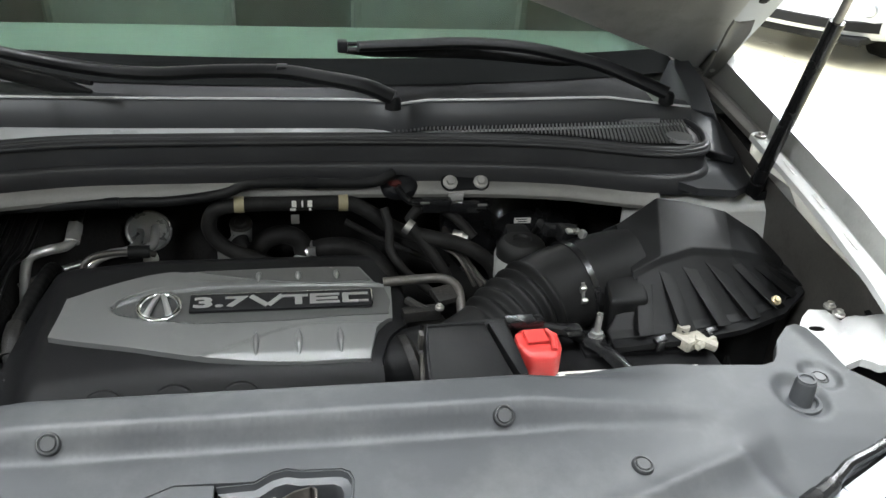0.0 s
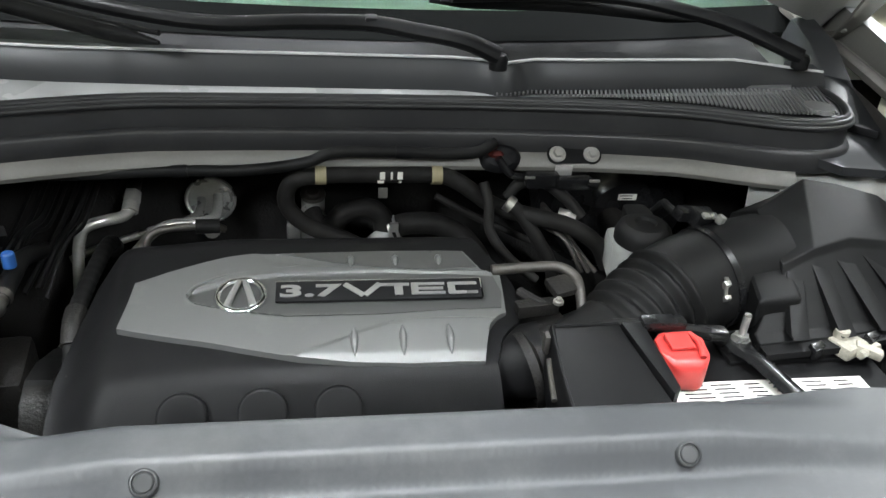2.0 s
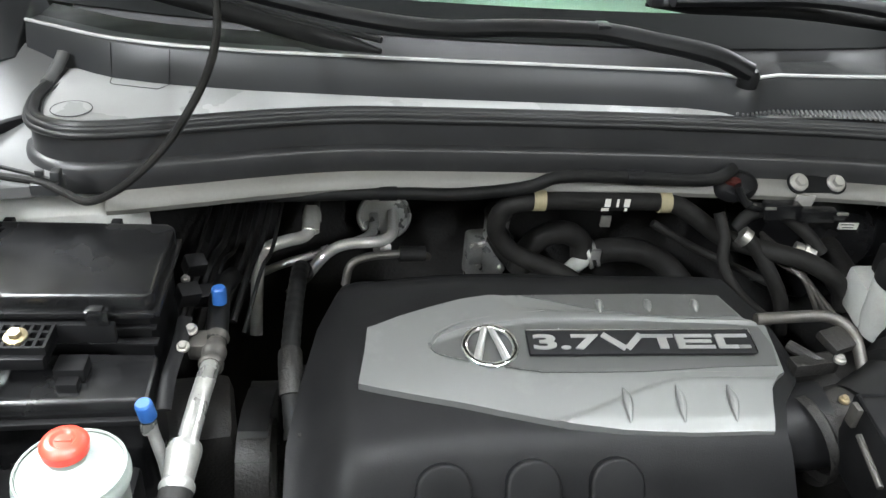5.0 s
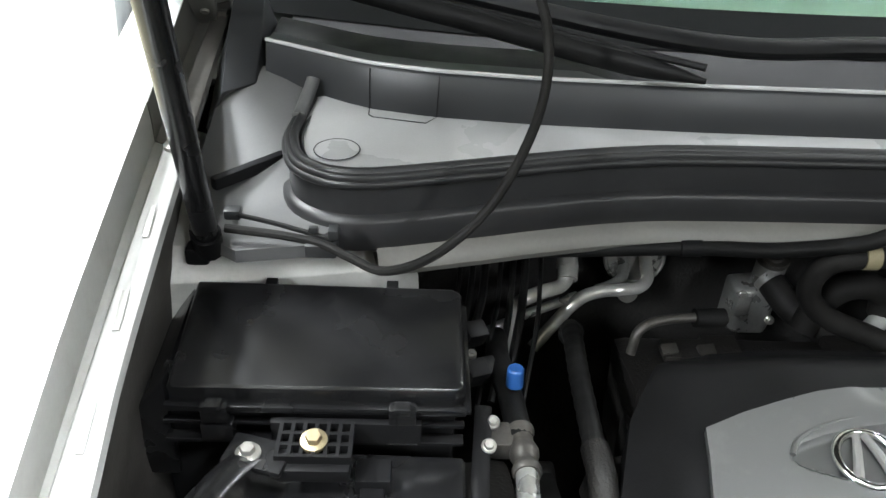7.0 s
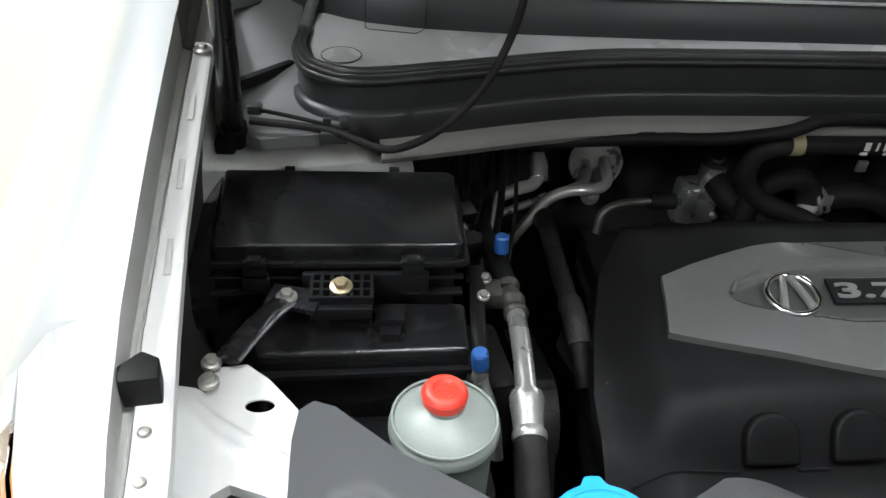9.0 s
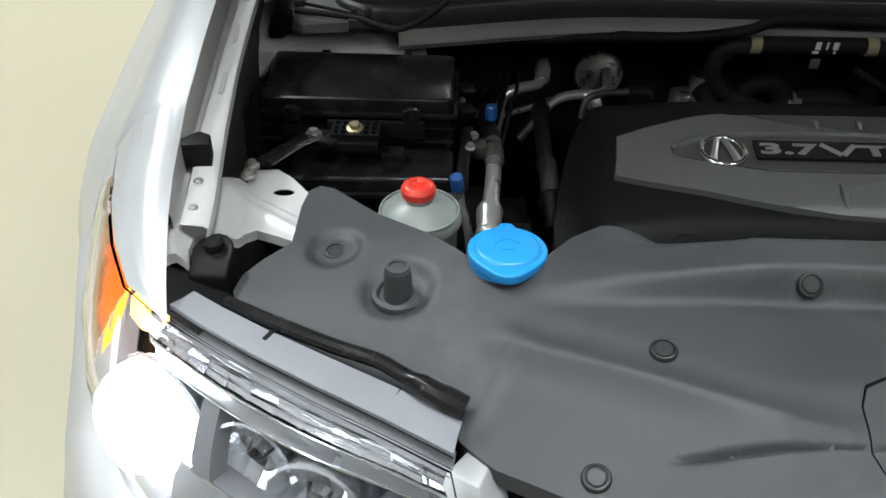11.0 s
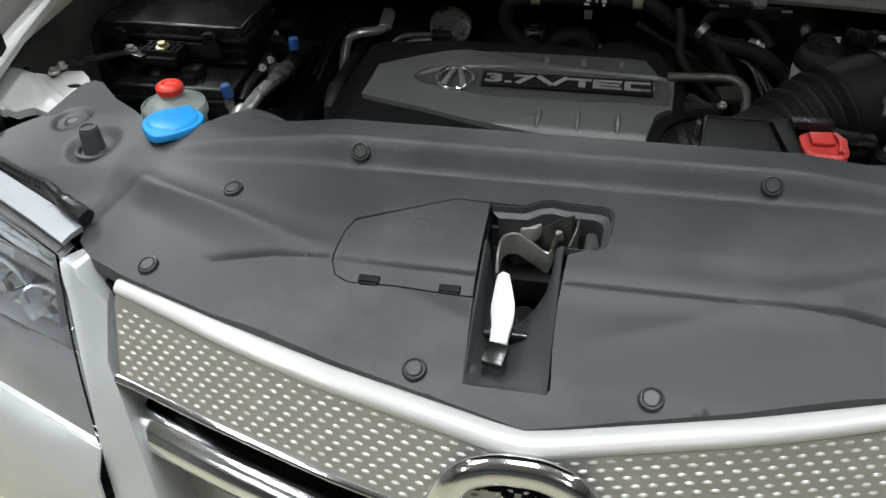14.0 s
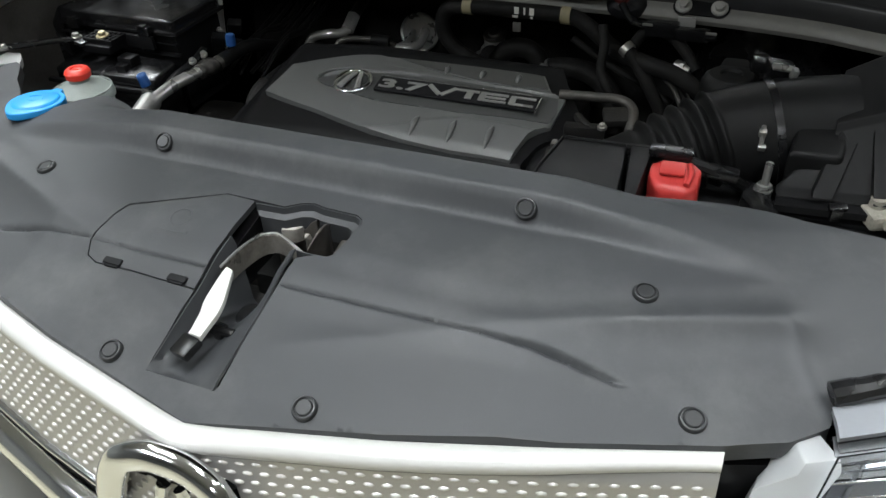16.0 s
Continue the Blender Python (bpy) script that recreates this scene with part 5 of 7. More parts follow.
    # step round the rear of the opening
    rim = [(0.014, 0.130), (0.030, 0.1295), (0.044, 0.130), (0.0495, 0.134), (0.0535, 0.151), (0.0555, 0.174), (0.0525, 0.1815), (0.0455, 0.1855), (0.012, 0.1865), (0, 0.1895), (-0.012, 0.1865), (-0.026, 0.1775), (-0.056, 0.1765)]
    part("rear_step", thick(loft([[(x, y, cover_z(x, y) - 0.001), (x * 0.99, y - 0.001, cover_z(x, y) - 0.008), (x * 0.88, y - (0.006 if y > 0.15 else -0.004), cover_z(x, y) - 0.011), (x * 0.86, y - (0.007 if y > 0.15 else -0.005), cover_z(x, y) - 0.03)] for x, y in rim]), 0.0015), M_COVER, c, "stepped rim round the latch", 40)
    # push clips
    me = to_mesh("push_clip", merged(lathe([(0, 0.0034), (0.0058, 0.0034), (0.0066, 0.0028), (0.0069, 0.0018), (0.0074, 0.0018), (0.0080, 0.0030), (0.0090, 0.0028), (0.0100, 0.0016), (0.0102, 0.0), (0.0102, -0.004)], seg=28)), M_CLIP)
    for x, y, z in ((0.0925, 0.0, 0.980), (0.363, 0.081, 0.991), (0.309, 0.168, 1.021), (0.1935, 0.222, 1.038)):
        for s in (-1, 1):
            n = Vector((cover_z(s * x - 0.012, y) - cover_z(s * x + 0.012, y), cover_z(s * x, y - 0.012) - cover_z(s * x, y + 0.012), 0.024)).normalized()
            piece("push_clip", me, c, Matrix.Translation((s * x, y, cover_z(s * x, y) + 0.0005)) @ n.to_track_quat("Z", "Y").to_matrix().to_4x4())
    for s in (-1, 1):
        n = Vector((0, -0.1, 1)).normalized()
        piece("push_clip", me, c, Matrix.Translation((s * 0.563, 0.296, cover_z(s * 0.563, 0.296) - 0.002)) @ n.to_track_quat("Z", "Y").to_matrix().to_4x4())
        px, py = POSTS[0] if s < 0 else POSTS[1]
        part("bump_stop", merged(lathe([(0, 0.0305), (0.0075, 0.0305), (0.0100, 0.029), (0.0108, 0.026), (0.0122, 0.0), (0.0128, -0.01)], pose(px, py, 0.999), 24), lathe([(0.0098, 0.030), (0.0092, 0.032), (0.007, 0.032), (0.0065, 0.0295)], pose(px, py, 0.999), 24)), M_COVER, c, "black rubber bump stop post")
        part("rest_cup", lathe([(0.0165, 0.001), (0.018, 0.0025), (0.0215, 0.0015), (0.022, -0.002)], pose(px, py, cover_z(px, py) - 0.0008), 28), M_COVER, c)
    # pale raised mark on the hatch: a plain ring and two bars that cannot be read
    part("moulded_mark", merged(lathe([(0.0090, -0.0003), (0.0096, 0.0001), (0.0104, 0.0001), (0.0110, -0.0003)], pose(-0.115, 0.138, cover_z(-0.115, 0.138) + 0.0002, 13), 24), box((-0.115, 0.122, cover_z(-0.115, 0.122) + 0.0001), (0.035, 0.003, 0.0003), 0, (14, 0, 0))), M_COVER, h)


radiator_cover()


def strip(pts, drop, t=0.0024, per=6):
    """A steel strip standing on edge along a line, its upper edge on the points."""
    line = spline(pts, per)
    rows = []
    for i, p in enumerate(line):
        d = line[min(i + 1, len(line) - 1)] - line[max(i - 1, 0)]
        o = Vector((d.y, -d.x, 0)).normalized() * t / 2
        q = Vector((0, 0, -drop))
        rows.append([p + o, p - o, p - o + q, p + o + q])
    return bevelled(loft(rows, True), 0.0006, 1, 50)


def hood_latch():
    t = thing("bonnet_latch", (0, 0.12, 0.93), "greasy steel bonnet latch with a white release lever", "bonnet latch")
    part("release_strap", strip([(-0.0395, 0.092, 1.0125), (-0.0425, 0.120, 1.009), (-0.0435, 0.146, 1.004), (-0.0400, 0.160, 1.001), (-0.0300, 0.166, 0.999), (-0.0160, 0.167, 0.989), (-0.0040, 0.166, 0.981), (0.0020, 0.165, 0.984), (0.0060, 0.162, 1.009)], 0.022), M_LATCH, t, "bent worn steel strap standing on edge")
    part("strap_edge", tube([(-0.0395, 0.092, 1.0135), (-0.0425, 0.120, 1.010), (-0.0435, 0.146, 1.005), (-0.0400, 0.160, 1.002), (-0.0300, 0.166, 1.000), (-0.0160, 0.167, 0.990), (-0.0040, 0.166, 0.982), (0.0020, 0.165, 0.985), (0.0060, 0.162, 1.010)], 0.0014, 6, 6), M_ALU, t, "worn bright edge of the strap")
    part("catch_plate", strip([(-0.036, 0.170, 1.006), (-0.031, 0.180, 1.003), (-0.018, 0.182, 0.998), (-0.006, 0.177, 1.004), (0.006, 0.170, 1.018), (0.020, 0.161, 1.031)], 0.050), M_DARKLATCH, t, "worn steel catch plate")
    part("catch_hook", bevelled(prism([(-0.030, 0.172), (-0.012, 0.182), (-0.008, 0.178), (-0.014, 0.170), (-0.026, 0.166)], 0.990, 1.006), 0.003, 2), M_LATCH, t, "rounded steel catch")
    part("catch_plate", strip([(0.018, 0.140, 1.012), (0.023, 0.150, 1.022), (0.024, 0.164, 1.024), (0.020, 0.176, 1.016)], 0.05), M_DARKLATCH, t, "worn steel catch plate")
    part("guard_spring", tube([(0.004, 0.163, 0.99), (0.007, 0.160, 1.006), (0.008, 0.158, 1.012), (0.010, 0.160, 1.004)], 0.0028, 8, 5), M_LATCH, t)
    part("guide_plate", bevelled(prism([(0.030, 0.142), (0.040, 0.140), (0.046, 0.160), (0.042, 0.176), (0.032, 0.176)], 0.94, lambda x, y: 0.992 + 0.3 * (y - 0.14)), 0.003), M_DARKLATCH, t)
    part("pivot_drum", lathe([(0, 0.034), (0.010, 0.033), (0.0145, 0.028), (0.016, 0.018), (0.0165, -0.01)], pose(-0.015, 0.088, 0.940), 24), M_SATIN, t, "dark rounded drum behind the lever")
    # a strip that runs down to the grip, folded along its length
    rows = []
    for y, x0, x1, z in ((0.094, -0.0395, -0.0290, 1.0125), (0.080, -0.0400, -0.0245, 1.0085), (0.066, -0.0405, -0.0205, 1.0035), (0.060, -0.0400, -0.0200, 1.001), (0.052, -0.0380, -0.0200, 0.998), (0.040, -0.0370, -0.0215, 0.9945), (0.030, -0.0370, -0.0225, 0.9915)):
        xm = x0 + (x1 - x0) * 0.45
        rows.append([(x0, y, z - 0.004), (xm, y, z + 0.001), (x1, y, z - 0.001), (x1, y, z - 0.007), (xm, y, z - 0.005), (x0, y, z - 0.008)])
    sh = loft(rows, True)
    sh[1].extend([tuple(range(6)), tuple(range(36, 42))])
    part("release_lever", bevelled(sh, 0.0006, 1), M_LEVER, t, "white painted release lever")
    part("lever_tip", box((-0.0302, 0.0205, 0.9855), (0.0185, 0.020, 0.009), 0.0025, (16, 0, -12)), M_SATIN, t, "black plastic tip")
    part("cable_end", merged(box((-0.024, 0.056, 0.974), (0.010, 0.012, 0.012), 0.003), tube([(-0.044, 0.054, 0.977), (-0.008, 0.054, 0.977)], 0.0042, 12, 1)), M_SATIN, t, "dark cable end with a bright pin")
    part("mount", merged(box((0, 0.180, 0.925), (0.12, 0.05, 0.06), 0.004), box((0.0, 0.125, 0.915), (0.10, 0.09, 0.03), 0.004)), M_RUBBER, t)


hood_latch()

# ---- engine ----


def cov_z(y):
    return 0.958 + 0.2 * (y - 0.556)


def cov_crown(x, y):
    """The cover falls off towards its end by the belts and towards the front."""
    return -0.009 * ease(-0.15, -0.29, x) ** 1.3 - 0.006 * ease(0.535, 0.467, y) - 0.003 * ease(0.06, 0.14, x)


def engine_cover():
    e = thing("engine_cover", (-0.08, 0.55, 0.86), "black plastic engine cover with a silver emblem panel", "engine cover")
    base = [(-0.350, 0.50), (-0.340, 0.560), (-0.325, 0.620), (-0.298, 0.662), (-0.262, 0.684), (-0.24, 0.690), (-0.10, 0.692), (0.08, 0.680), (0.106, 0.655), (0.122, 0.622), (0.145, 0.59), (0.152, 0.56), (0.142, 0.528), (0.118, 0.50), (0.108, 0.47), (0.112, 0.435), (0.115, 0.40), (-0.350, 0.40)]

    def top(x, y):
        z = cov_z(y) - 0.003 + cov_crown(x, y)
        z -= 0.055 * ease(0.475, 0.40, y) * (0.5 + 0.5 * ease(-0.35, -0.2, x)) if y < 0.475 else 0
        z -= 0.04 * ease(-0.285, -0.350, x)
        z -= 0.030 * ease(0.650, 0.692, y)
        z -= 0.012 * ease(0.125, 0.152, x)
        z -= 0.0025 * math.exp(-((z - 0.885) / 0.004) ** 2)
        return z

    part("base", sheet(base, [], top, 0.011, 0.10), M_BLACK, e, "matt black base of the cover", 60)
    # rounded lobes at the front
    slope = math.degrees(math.atan2(top(-0.1, 0.462) - top(-0.1, 0.426), 0.036))
    arch = [(-0.0245, -0.020), (0.0245, -0.020), (0.0245, 0.002)] + [(0.0245 * math.cos(a), 0.002 + 0.0225 * math.sin(a)) for a in np.linspace(0.25, math.pi - 0.25, 13)] + [(-0.0245, 0.002)]
    for x in (-0.212, -0.134, -0.059):
        m = pose(x, 0.440, top(x, 0.440) - 0.001, slope)
        part("lobe", moved(bevelled(prism(arch, -0.004, 0.0095), 0.0040, 3), m), M_BLACK, e, "raised rounded pad at the front edge", 50)
    for x0, x1 in ((-0.33, -0.237), (-0.187, -0.159), (-0.109, -0.084), (-0.034, 0.105)):
        part("seam_edge", tube([(x, 0.4225, top(x, 0.4225) + 0.0006) for x in np.linspace(x0, x1, 8)], 0.0016, 6, 1), M_INK, e, "dark joint along the front edge")
    sil = [(-0.285, 0.524), (-0.279, 0.56), (-0.276, 0.588), (-0.245, 0.60), (-0.216, 0.608), (-0.18, 0.617), (-0.14, 0.623), (0.0, 0.626), (0.090, 0.625), (0.10, 0.608), (0.108, 0.595), (0.116, 0.590), (0.129, 0.587), (0.128, 0.56), (0.126, 0.529), (0.115, 0.521), (0.104, 0.508), (0.099, 0.49), (0.094, 0.468), (0.02, 0.467), (-0.048, 0.470), (-0.098, 0.475), (-0.16, 0.489), (-0.22, 0.505)]

    def stop_(x, y):
        z = cov_z(y) + 0.004 + cov_crown(x, y)
        # sunken eye round the emblem, open to the side of the badge
        t = (x + 0.218) / 0.34
        if t > 0:
            half_up = 0.030 * math.sqrt(min(1, t * 3.2)) if t < 0.32 else 0.030
            half_dn = 0.034 * math.sqrt(min(1, t * 3.2)) if t < 0.32 else 0.034
            d = min((0.561 + half_up) - y, y - (0.559 - half_dn))
            z -= 0.0035 * ease(-0.0005, 0.0035, d)
        # scooped shoulder with the ribs at the back and at the front
        d2 = (y - (0.600 - 0.010 * ease(-0.10, 0.06, x))) * ease(-0.16, -0.08, x)
        z -= 0.0028 * ease(0.0, 0.004, d2)
        d3 = ((0.478 + 0.042 * ease(-0.13, 0.03, x)) - y) * (1 if x > -0.14 else 0)
        z += 0.0028 * ease(0.0, 0.004, d3) - 0.06 * max(0.0, d3)
        z -= 0.004 * ease(0.48, 0.466, y)
        return z

    part("silver_panel", sheet(sil, [], stop_, 0.0030, 0.010), M_SILVER, e, "satin silver panel with a sunken eye", 40)
    part("shoulder_inlay", sheet([(-0.12, 0.6225), (0.0, 0.6245), (0.088, 0.6235), (0.097, 0.607), (0.103, 0.598), (0.06, 0.593), (0.0, 0.597), (-0.06, 0.607)], [], lambda x, y: stop_(x, y) + 0.0013, 0.003, 0.002), M_SILVERD, e, "darker silver sheet at the back")
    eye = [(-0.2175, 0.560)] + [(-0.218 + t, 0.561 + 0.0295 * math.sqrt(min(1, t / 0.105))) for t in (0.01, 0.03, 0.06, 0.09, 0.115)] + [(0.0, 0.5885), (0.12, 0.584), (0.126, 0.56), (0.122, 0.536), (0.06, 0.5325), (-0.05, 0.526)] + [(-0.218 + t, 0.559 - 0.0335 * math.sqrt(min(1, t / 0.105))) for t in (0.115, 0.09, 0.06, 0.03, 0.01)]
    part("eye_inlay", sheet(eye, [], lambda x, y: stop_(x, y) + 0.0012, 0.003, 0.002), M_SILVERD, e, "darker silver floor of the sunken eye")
    part("eye_rim", tube([(-0.2175, 0.5605, cov_z(0.56) - 0.002 + 0.0045), (-0.208, 0.574, cov_z(0.575) - 0.002 + 0.005), (-0.18, 0.588, cov_z(0.588) - 0.002 + 0.005), (-0.14, 0.596, cov_z(0.596) - 0.002 + 0.005), (-0.10, 0.601, cov_z(0.6) + 0.004)], lambda q: 0.0024 * (1 - q * 0.8), 8, 5), M_SILVER, e, "raised bright rim")
    # ribs
    for y, l, h in ((0.492, 0.034, 0.0045), (0.609, 0.018, 0.003)):
        for x in (-0.042, 0.009, 0.059):
            part("rib", tube([(x, y - l / 2, stop_(x, y - l / 2)), (x, y, stop_(x, y) + h * 0.7), (x, y + l / 2, stop_(x, y + l / 2))], lambda q: 0.0008 + 0.0034 * math.sin(math.pi * q), 10, 6), M_SILVER, e)
    tilt = Matrix.Translation((-0.161, 0.5565, cov_z(0.5565) + 0.004)) @ pose(0, 0, 0, 11.3)
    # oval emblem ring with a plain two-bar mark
    ring = [(0.0245 * math.cos(a), 0.0235 * math.sin(a), 0) for a in np.linspace(0, math.tau, 33)]
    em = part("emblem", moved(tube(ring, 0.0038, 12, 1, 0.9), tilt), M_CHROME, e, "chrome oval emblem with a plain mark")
    for s in (-1, 1):
        part("emblem_bar", moved(merged(tube([(s * 0.0140, -0.0175, 0.001), (s * 0.0085, 0.002, 0.002), (s * 0.0030, 0.0205, 0.001)], lambda q: 0.0042 - 0.0012 * q, 8, 3)), tilt), M_LETTER, em)
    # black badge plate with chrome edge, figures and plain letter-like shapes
    plate = Matrix.Translation((-0.0115, 0.5580, cov_z(0.558) + 0.0052)) @ pose(0, 0, 0, 11.3)
    b = part("badge", moved(box((0, 0, 0), (0.2260, 0.0290, 0.004), 0.0015), plate), M_INK, e, "black badge plate with chrome figures")
    part("badge_rim", moved(merged(box((0, 0.0147, 0.0004), (0.2275, 0.0016, 0.0044), 0.0005), box((0.1135, 0, 0.0004), (0.0016, 0.030, 0.0044), 0.0005)), plate), M_CHROME, b, "chrome rim of the badge")
    cu = bpy.data.curves.new("figures", "FONT")
    cu.body, cu.size, cu.extrude, cu.space_character, cu.offset = "3.7", 0.0245, 0.0006, 1.0, 0.0007
    tmp = new("figures", cu)
    dg = bpy.context.evaluated_depsgraph_get()
    me = bpy.data.meshes.new_from_object(tmp.evaluated_get(dg))
    bpy.data.objects.remove(tmp)
    xs = [q.co.x for q in me.vertices]
    w = max(xs) - min(xs)
    ys = [q.co.y for q in me.vertices]
    fv = [((q.co.x - min(xs)) / w * 0.066 - 0.1080, (q.co.y - min(ys)) / (max(ys) - min(ys)) * 0.0185 - 0.0095, q.co.z + 0.0026) for q in me.vertices]
    part("figure", moved((fv, [tuple(f.vertices) for f in me.polygons]), plate), M_LETTER, b, "chrome figures 3.7", 20)
    bpy.data.meshes.remove(me)

    def stroke(x0, y0, x1, y1, wd):
        d = Vector((x1 - x0, y1 - y0))
        return box(((x0 + x1) / 2, (y0 + y1) / 2, 0.0027), (d.length, wd, 0.0014), 0, (0, 0, math.degrees(math.atan2(d.y, d.x))))
    hi, lo, bar = 0.0066, -0.0072, 0.0036
    for strokes in ([(-0.0385, hi + 0.002, -0.0185, lo - 0.0015, 0.0062), (-0.0165, lo - 0.0015, 0.0, hi + 0.002, 0.0062)],
                    [(-0.0010, hi, 0.0325, hi, bar), (0.0205, hi + bar / 2, 0.0205, lo - bar / 2, 0.0090)],
                    [(0.0345, hi, 0.0720, hi, bar), (0.0345, -0.0003, 0.0700, -0.0003, bar), (0.0345, lo, 0.0720, lo, bar), (0.0385, hi, 0.0385, lo, 0.0080)],
                    [(0.0770, hi, 0.1085, hi, bar), (0.0770, lo, 0.1085, lo, bar), (0.0795, hi + 0.001, 0.0795, lo - 0.001, 0.0080)]):
        part("plain_mark", moved(merged(*[stroke(*q) for q in strokes]), plate), M_LETTER, b, smooth=20)


engine_cover()


def dark_engine():
    """The engine below and behind its cover: block, heads, belt drive, all in shade."""
    e = thing("engine", (-0.05, 0.6, 0.45), "dusty dark engine block below its plastic cover", "engine")
    part("block", merged(box((-0.09, 0.56, 0.66), (0.42, 0.34, 0.36), 0.02), box((-0.09, 0.50, 0.82), (0.44, 0.16, 0.06), 0.01), box((-0.09, 0.66, 0.84), (0.40, 0.12, 0.08), 0.01)), M_DARK, e)
    part("throttle_body", merged(lathe([(0.0, 0.03), (0.036, 0.03), (0.040, 0.02), (0.040, -0.03), (0.046, -0.035), (0.046, -0.045)], pose(0.185, 0.50, 0.905, 0, 78, 10), 24), box((0.175, 0.545, 0.90), (0.06, 0.05, 0.05), 0.006, (0, 0, 12))), M_DARK, e, "dark cast throttle body")
    part("intake_elbow", tube([(0.06, 0.52, 0.87), (0.12, 0.51, 0.89), (0.17, 0.505, 0.905)], 0.042, 16, 5), M_BLACK, e)
    part("gearbox", merged(box((0.30, 0.56, 0.66), (0.28, 0.30, 0.26), 0.03), lathe([(0, 0.05), (0.08, 0.05), (0.10, 0.03), (0.10, -0.04)], pose(0.30, 0.60, 0.80), 24)), M_DARK, e)
    # belt drive at the end of the engine
    for y, z, r in ((0.56, 0.80, 0.050), (0.66, 0.78, 0.036), (0.50, 0.68, 0.06)):
        part("pulley", lathe([(0, 0.014), (r * 0.3, 0.014), (r * 0.35, 0.006), (r * 0.85, 0.006), (r, 0.016), (r, -0.016), (0, -0.016)], pose(-0.385, y, z, 0, 90), 28), M_DARK, e)
    part("drive_belt", thick(loft([[(-0.402, y, z), (-0.372, y, z)] for y, z in [(0.56, 0.852), (0.60, 0.845), (0.66, 0.818), (0.694, 0.78), (0.66, 0.742), (0.56, 0.66), (0.50, 0.62), (0.445, 0.66), (0.46, 0.72), (0.51, 0.80), (0.53, 0.84), (0.56, 0.852)]]), 0.003), M_RUBBER, e, "black drive belt")
    part("bracket", merged(box((-0.33, 0.60, 0.86), (0.04, 0.05, 0.05), 0.006, (10, 0, 20)), lathe([(0, 0.01), (0.008, 0.01), (0.008, -0.01)], pose(-0.333, 0.565, 0.885), 6), box((-0.325, 0.52, 0.87), (0.03, 0.03, 0.06), 0.005)), M_DARK, e)
    part("mount", merged(box((-0.45, 0.60, 0.80), (0.08, 0.10, 0.10), 0.015, (0, 0, 8)), box((-0.47, 0.50, 0.74), (0.06, 0.08, 0.16), 0.015, (10, 0, 8))), M_DARK, e)
    part("rear_rail", tube([(-0.26, 0.70, 0.905), (-0.15, 0.705, 0.91), (0.0, 0.71, 0.91), (0.10, 0.70, 0.90)], 0.014, 10, 4), M_DARK, e)
    part("rear_head", box((-0.09, 0.76, 0.80), (0.40, 0.13, 0.12), 0.015, (-12, 0, 0)), M_DARK, e)
    for c, d, r in (((-0.02, 0.80, 0.845), (0.08, 0.05, 0.03), 0.004), ((-0.22, 0.79, 0.86), (0.05, 0.03, 0.012), 0.002), ((-0.18, 0.80, 0.855), (0.04, 0.03, 0.02), 0.003)):
        part("boss", box(c, d, r), M_DARK, e)
    for x in (-0.24, -0.20):
        part("tag", box((x, 0.785, 0.868), (0.018, 0.012, 0.006), 0.001, (20, 0, 10)), M_DIRTY, e)


dark_engine()


def fuse_box():
    f = thing("fuse_box", (-0.58, 0.62, 0.86), "black plastic fuse box with a smooth lid", "fuse box")
    lid = part("lid", prism([(-0.686, 0.572), (-0.475, 0.572), (-0.468, 0.578), (-0.468, 0.690), (-0.475, 0.696), (-0.692, 0.699)], 0.988, 1.009, 0.005, 3), M_SATIN, f, "satin black lid")
    part("lid_end", prism([(-0.688, 0.574), (-0.694, 0.697), (-0.700, 0.699), (-0.738, 0.66), (-0.730, 0.605), (-0.712, 0.574)], 0.91, lambda x, y: 1.0085 + 1.25 * (x + 0.690), 0.003, 2), M_SATIN, lid, "sloping end of the lid")
    part("lid_lip", merged(box((-0.578, 0.571, 0.989), (0.222, 0.006, 0.006), 0.0015), box((-0.466, 0.632, 0.989), (0.006, 0.124, 0.006), 0.0015)), M_SATIN, lid)
    for x in (-0.63, -0.527):
        part("tab", box((x, 0.701, 1.004), (0.010, 0.010, 0.008), 0.001), M_BLACK, lid)
    part("body", merged(prism([(-0.70, 0.580), (-0.474, 0.580), (-0.474, 0.690), (-0.70, 0.690)], 0.86, 0.987, 0.004), ), M_BLACK, f)
    for z, w in ((0.972, 0.006), (0.955, 0.010)):
        part("ledge", box((-0.58, 0.574, z), (0.225, w, 0.0035), 0.001), M_BLACK, f)
    for x in (-0.650, -0.514):
        part("clip", merged(box((x, 0.564, 0.992), (0.020, 0.010, 0.016), 0.0015), box((x, 0.562, 1.000), (0.012, 0.010, 0.006), 0.001), box((x, 0.566, 0.972), (0.024, 0.012, 0.018), 0.002)), M_SATIN, f, "black snap clip")
    # perforated mounting foot with a bolt
    for i in range(7):
        part("foot_bar", box((-0.601 + i * 0.0085, 0.544, 0.9835), (0.0028, 0.034, 0.008), 0), M_BLACK, f, smooth=20)
    for j in range(4):
        part("foot_bar", box((-0.5755, 0.528 + j * 0.0105, 0.9833), (0.054, 0.0028, 0.008), 0), M_BLACK, f, smooth=20)
    part("foot_base", box((-0.5755, 0.541, 0.974), (0.052, 0.042, 0.012), 0.002), M_BLACK, f)
    part("foot_gusset", box((-0.555, 0.562, 0.976), (0.11, 0.006, 0.02), 0.001), M_BLACK, f)
    part("bolt", merged(moved(disc_bolt(0.0098, 0.002, 0.0062), pose(-0.576, 0.541, 0.988, 8))), M_BRASS, f, "yellow zinc hexagon bolt")


fuse_box()


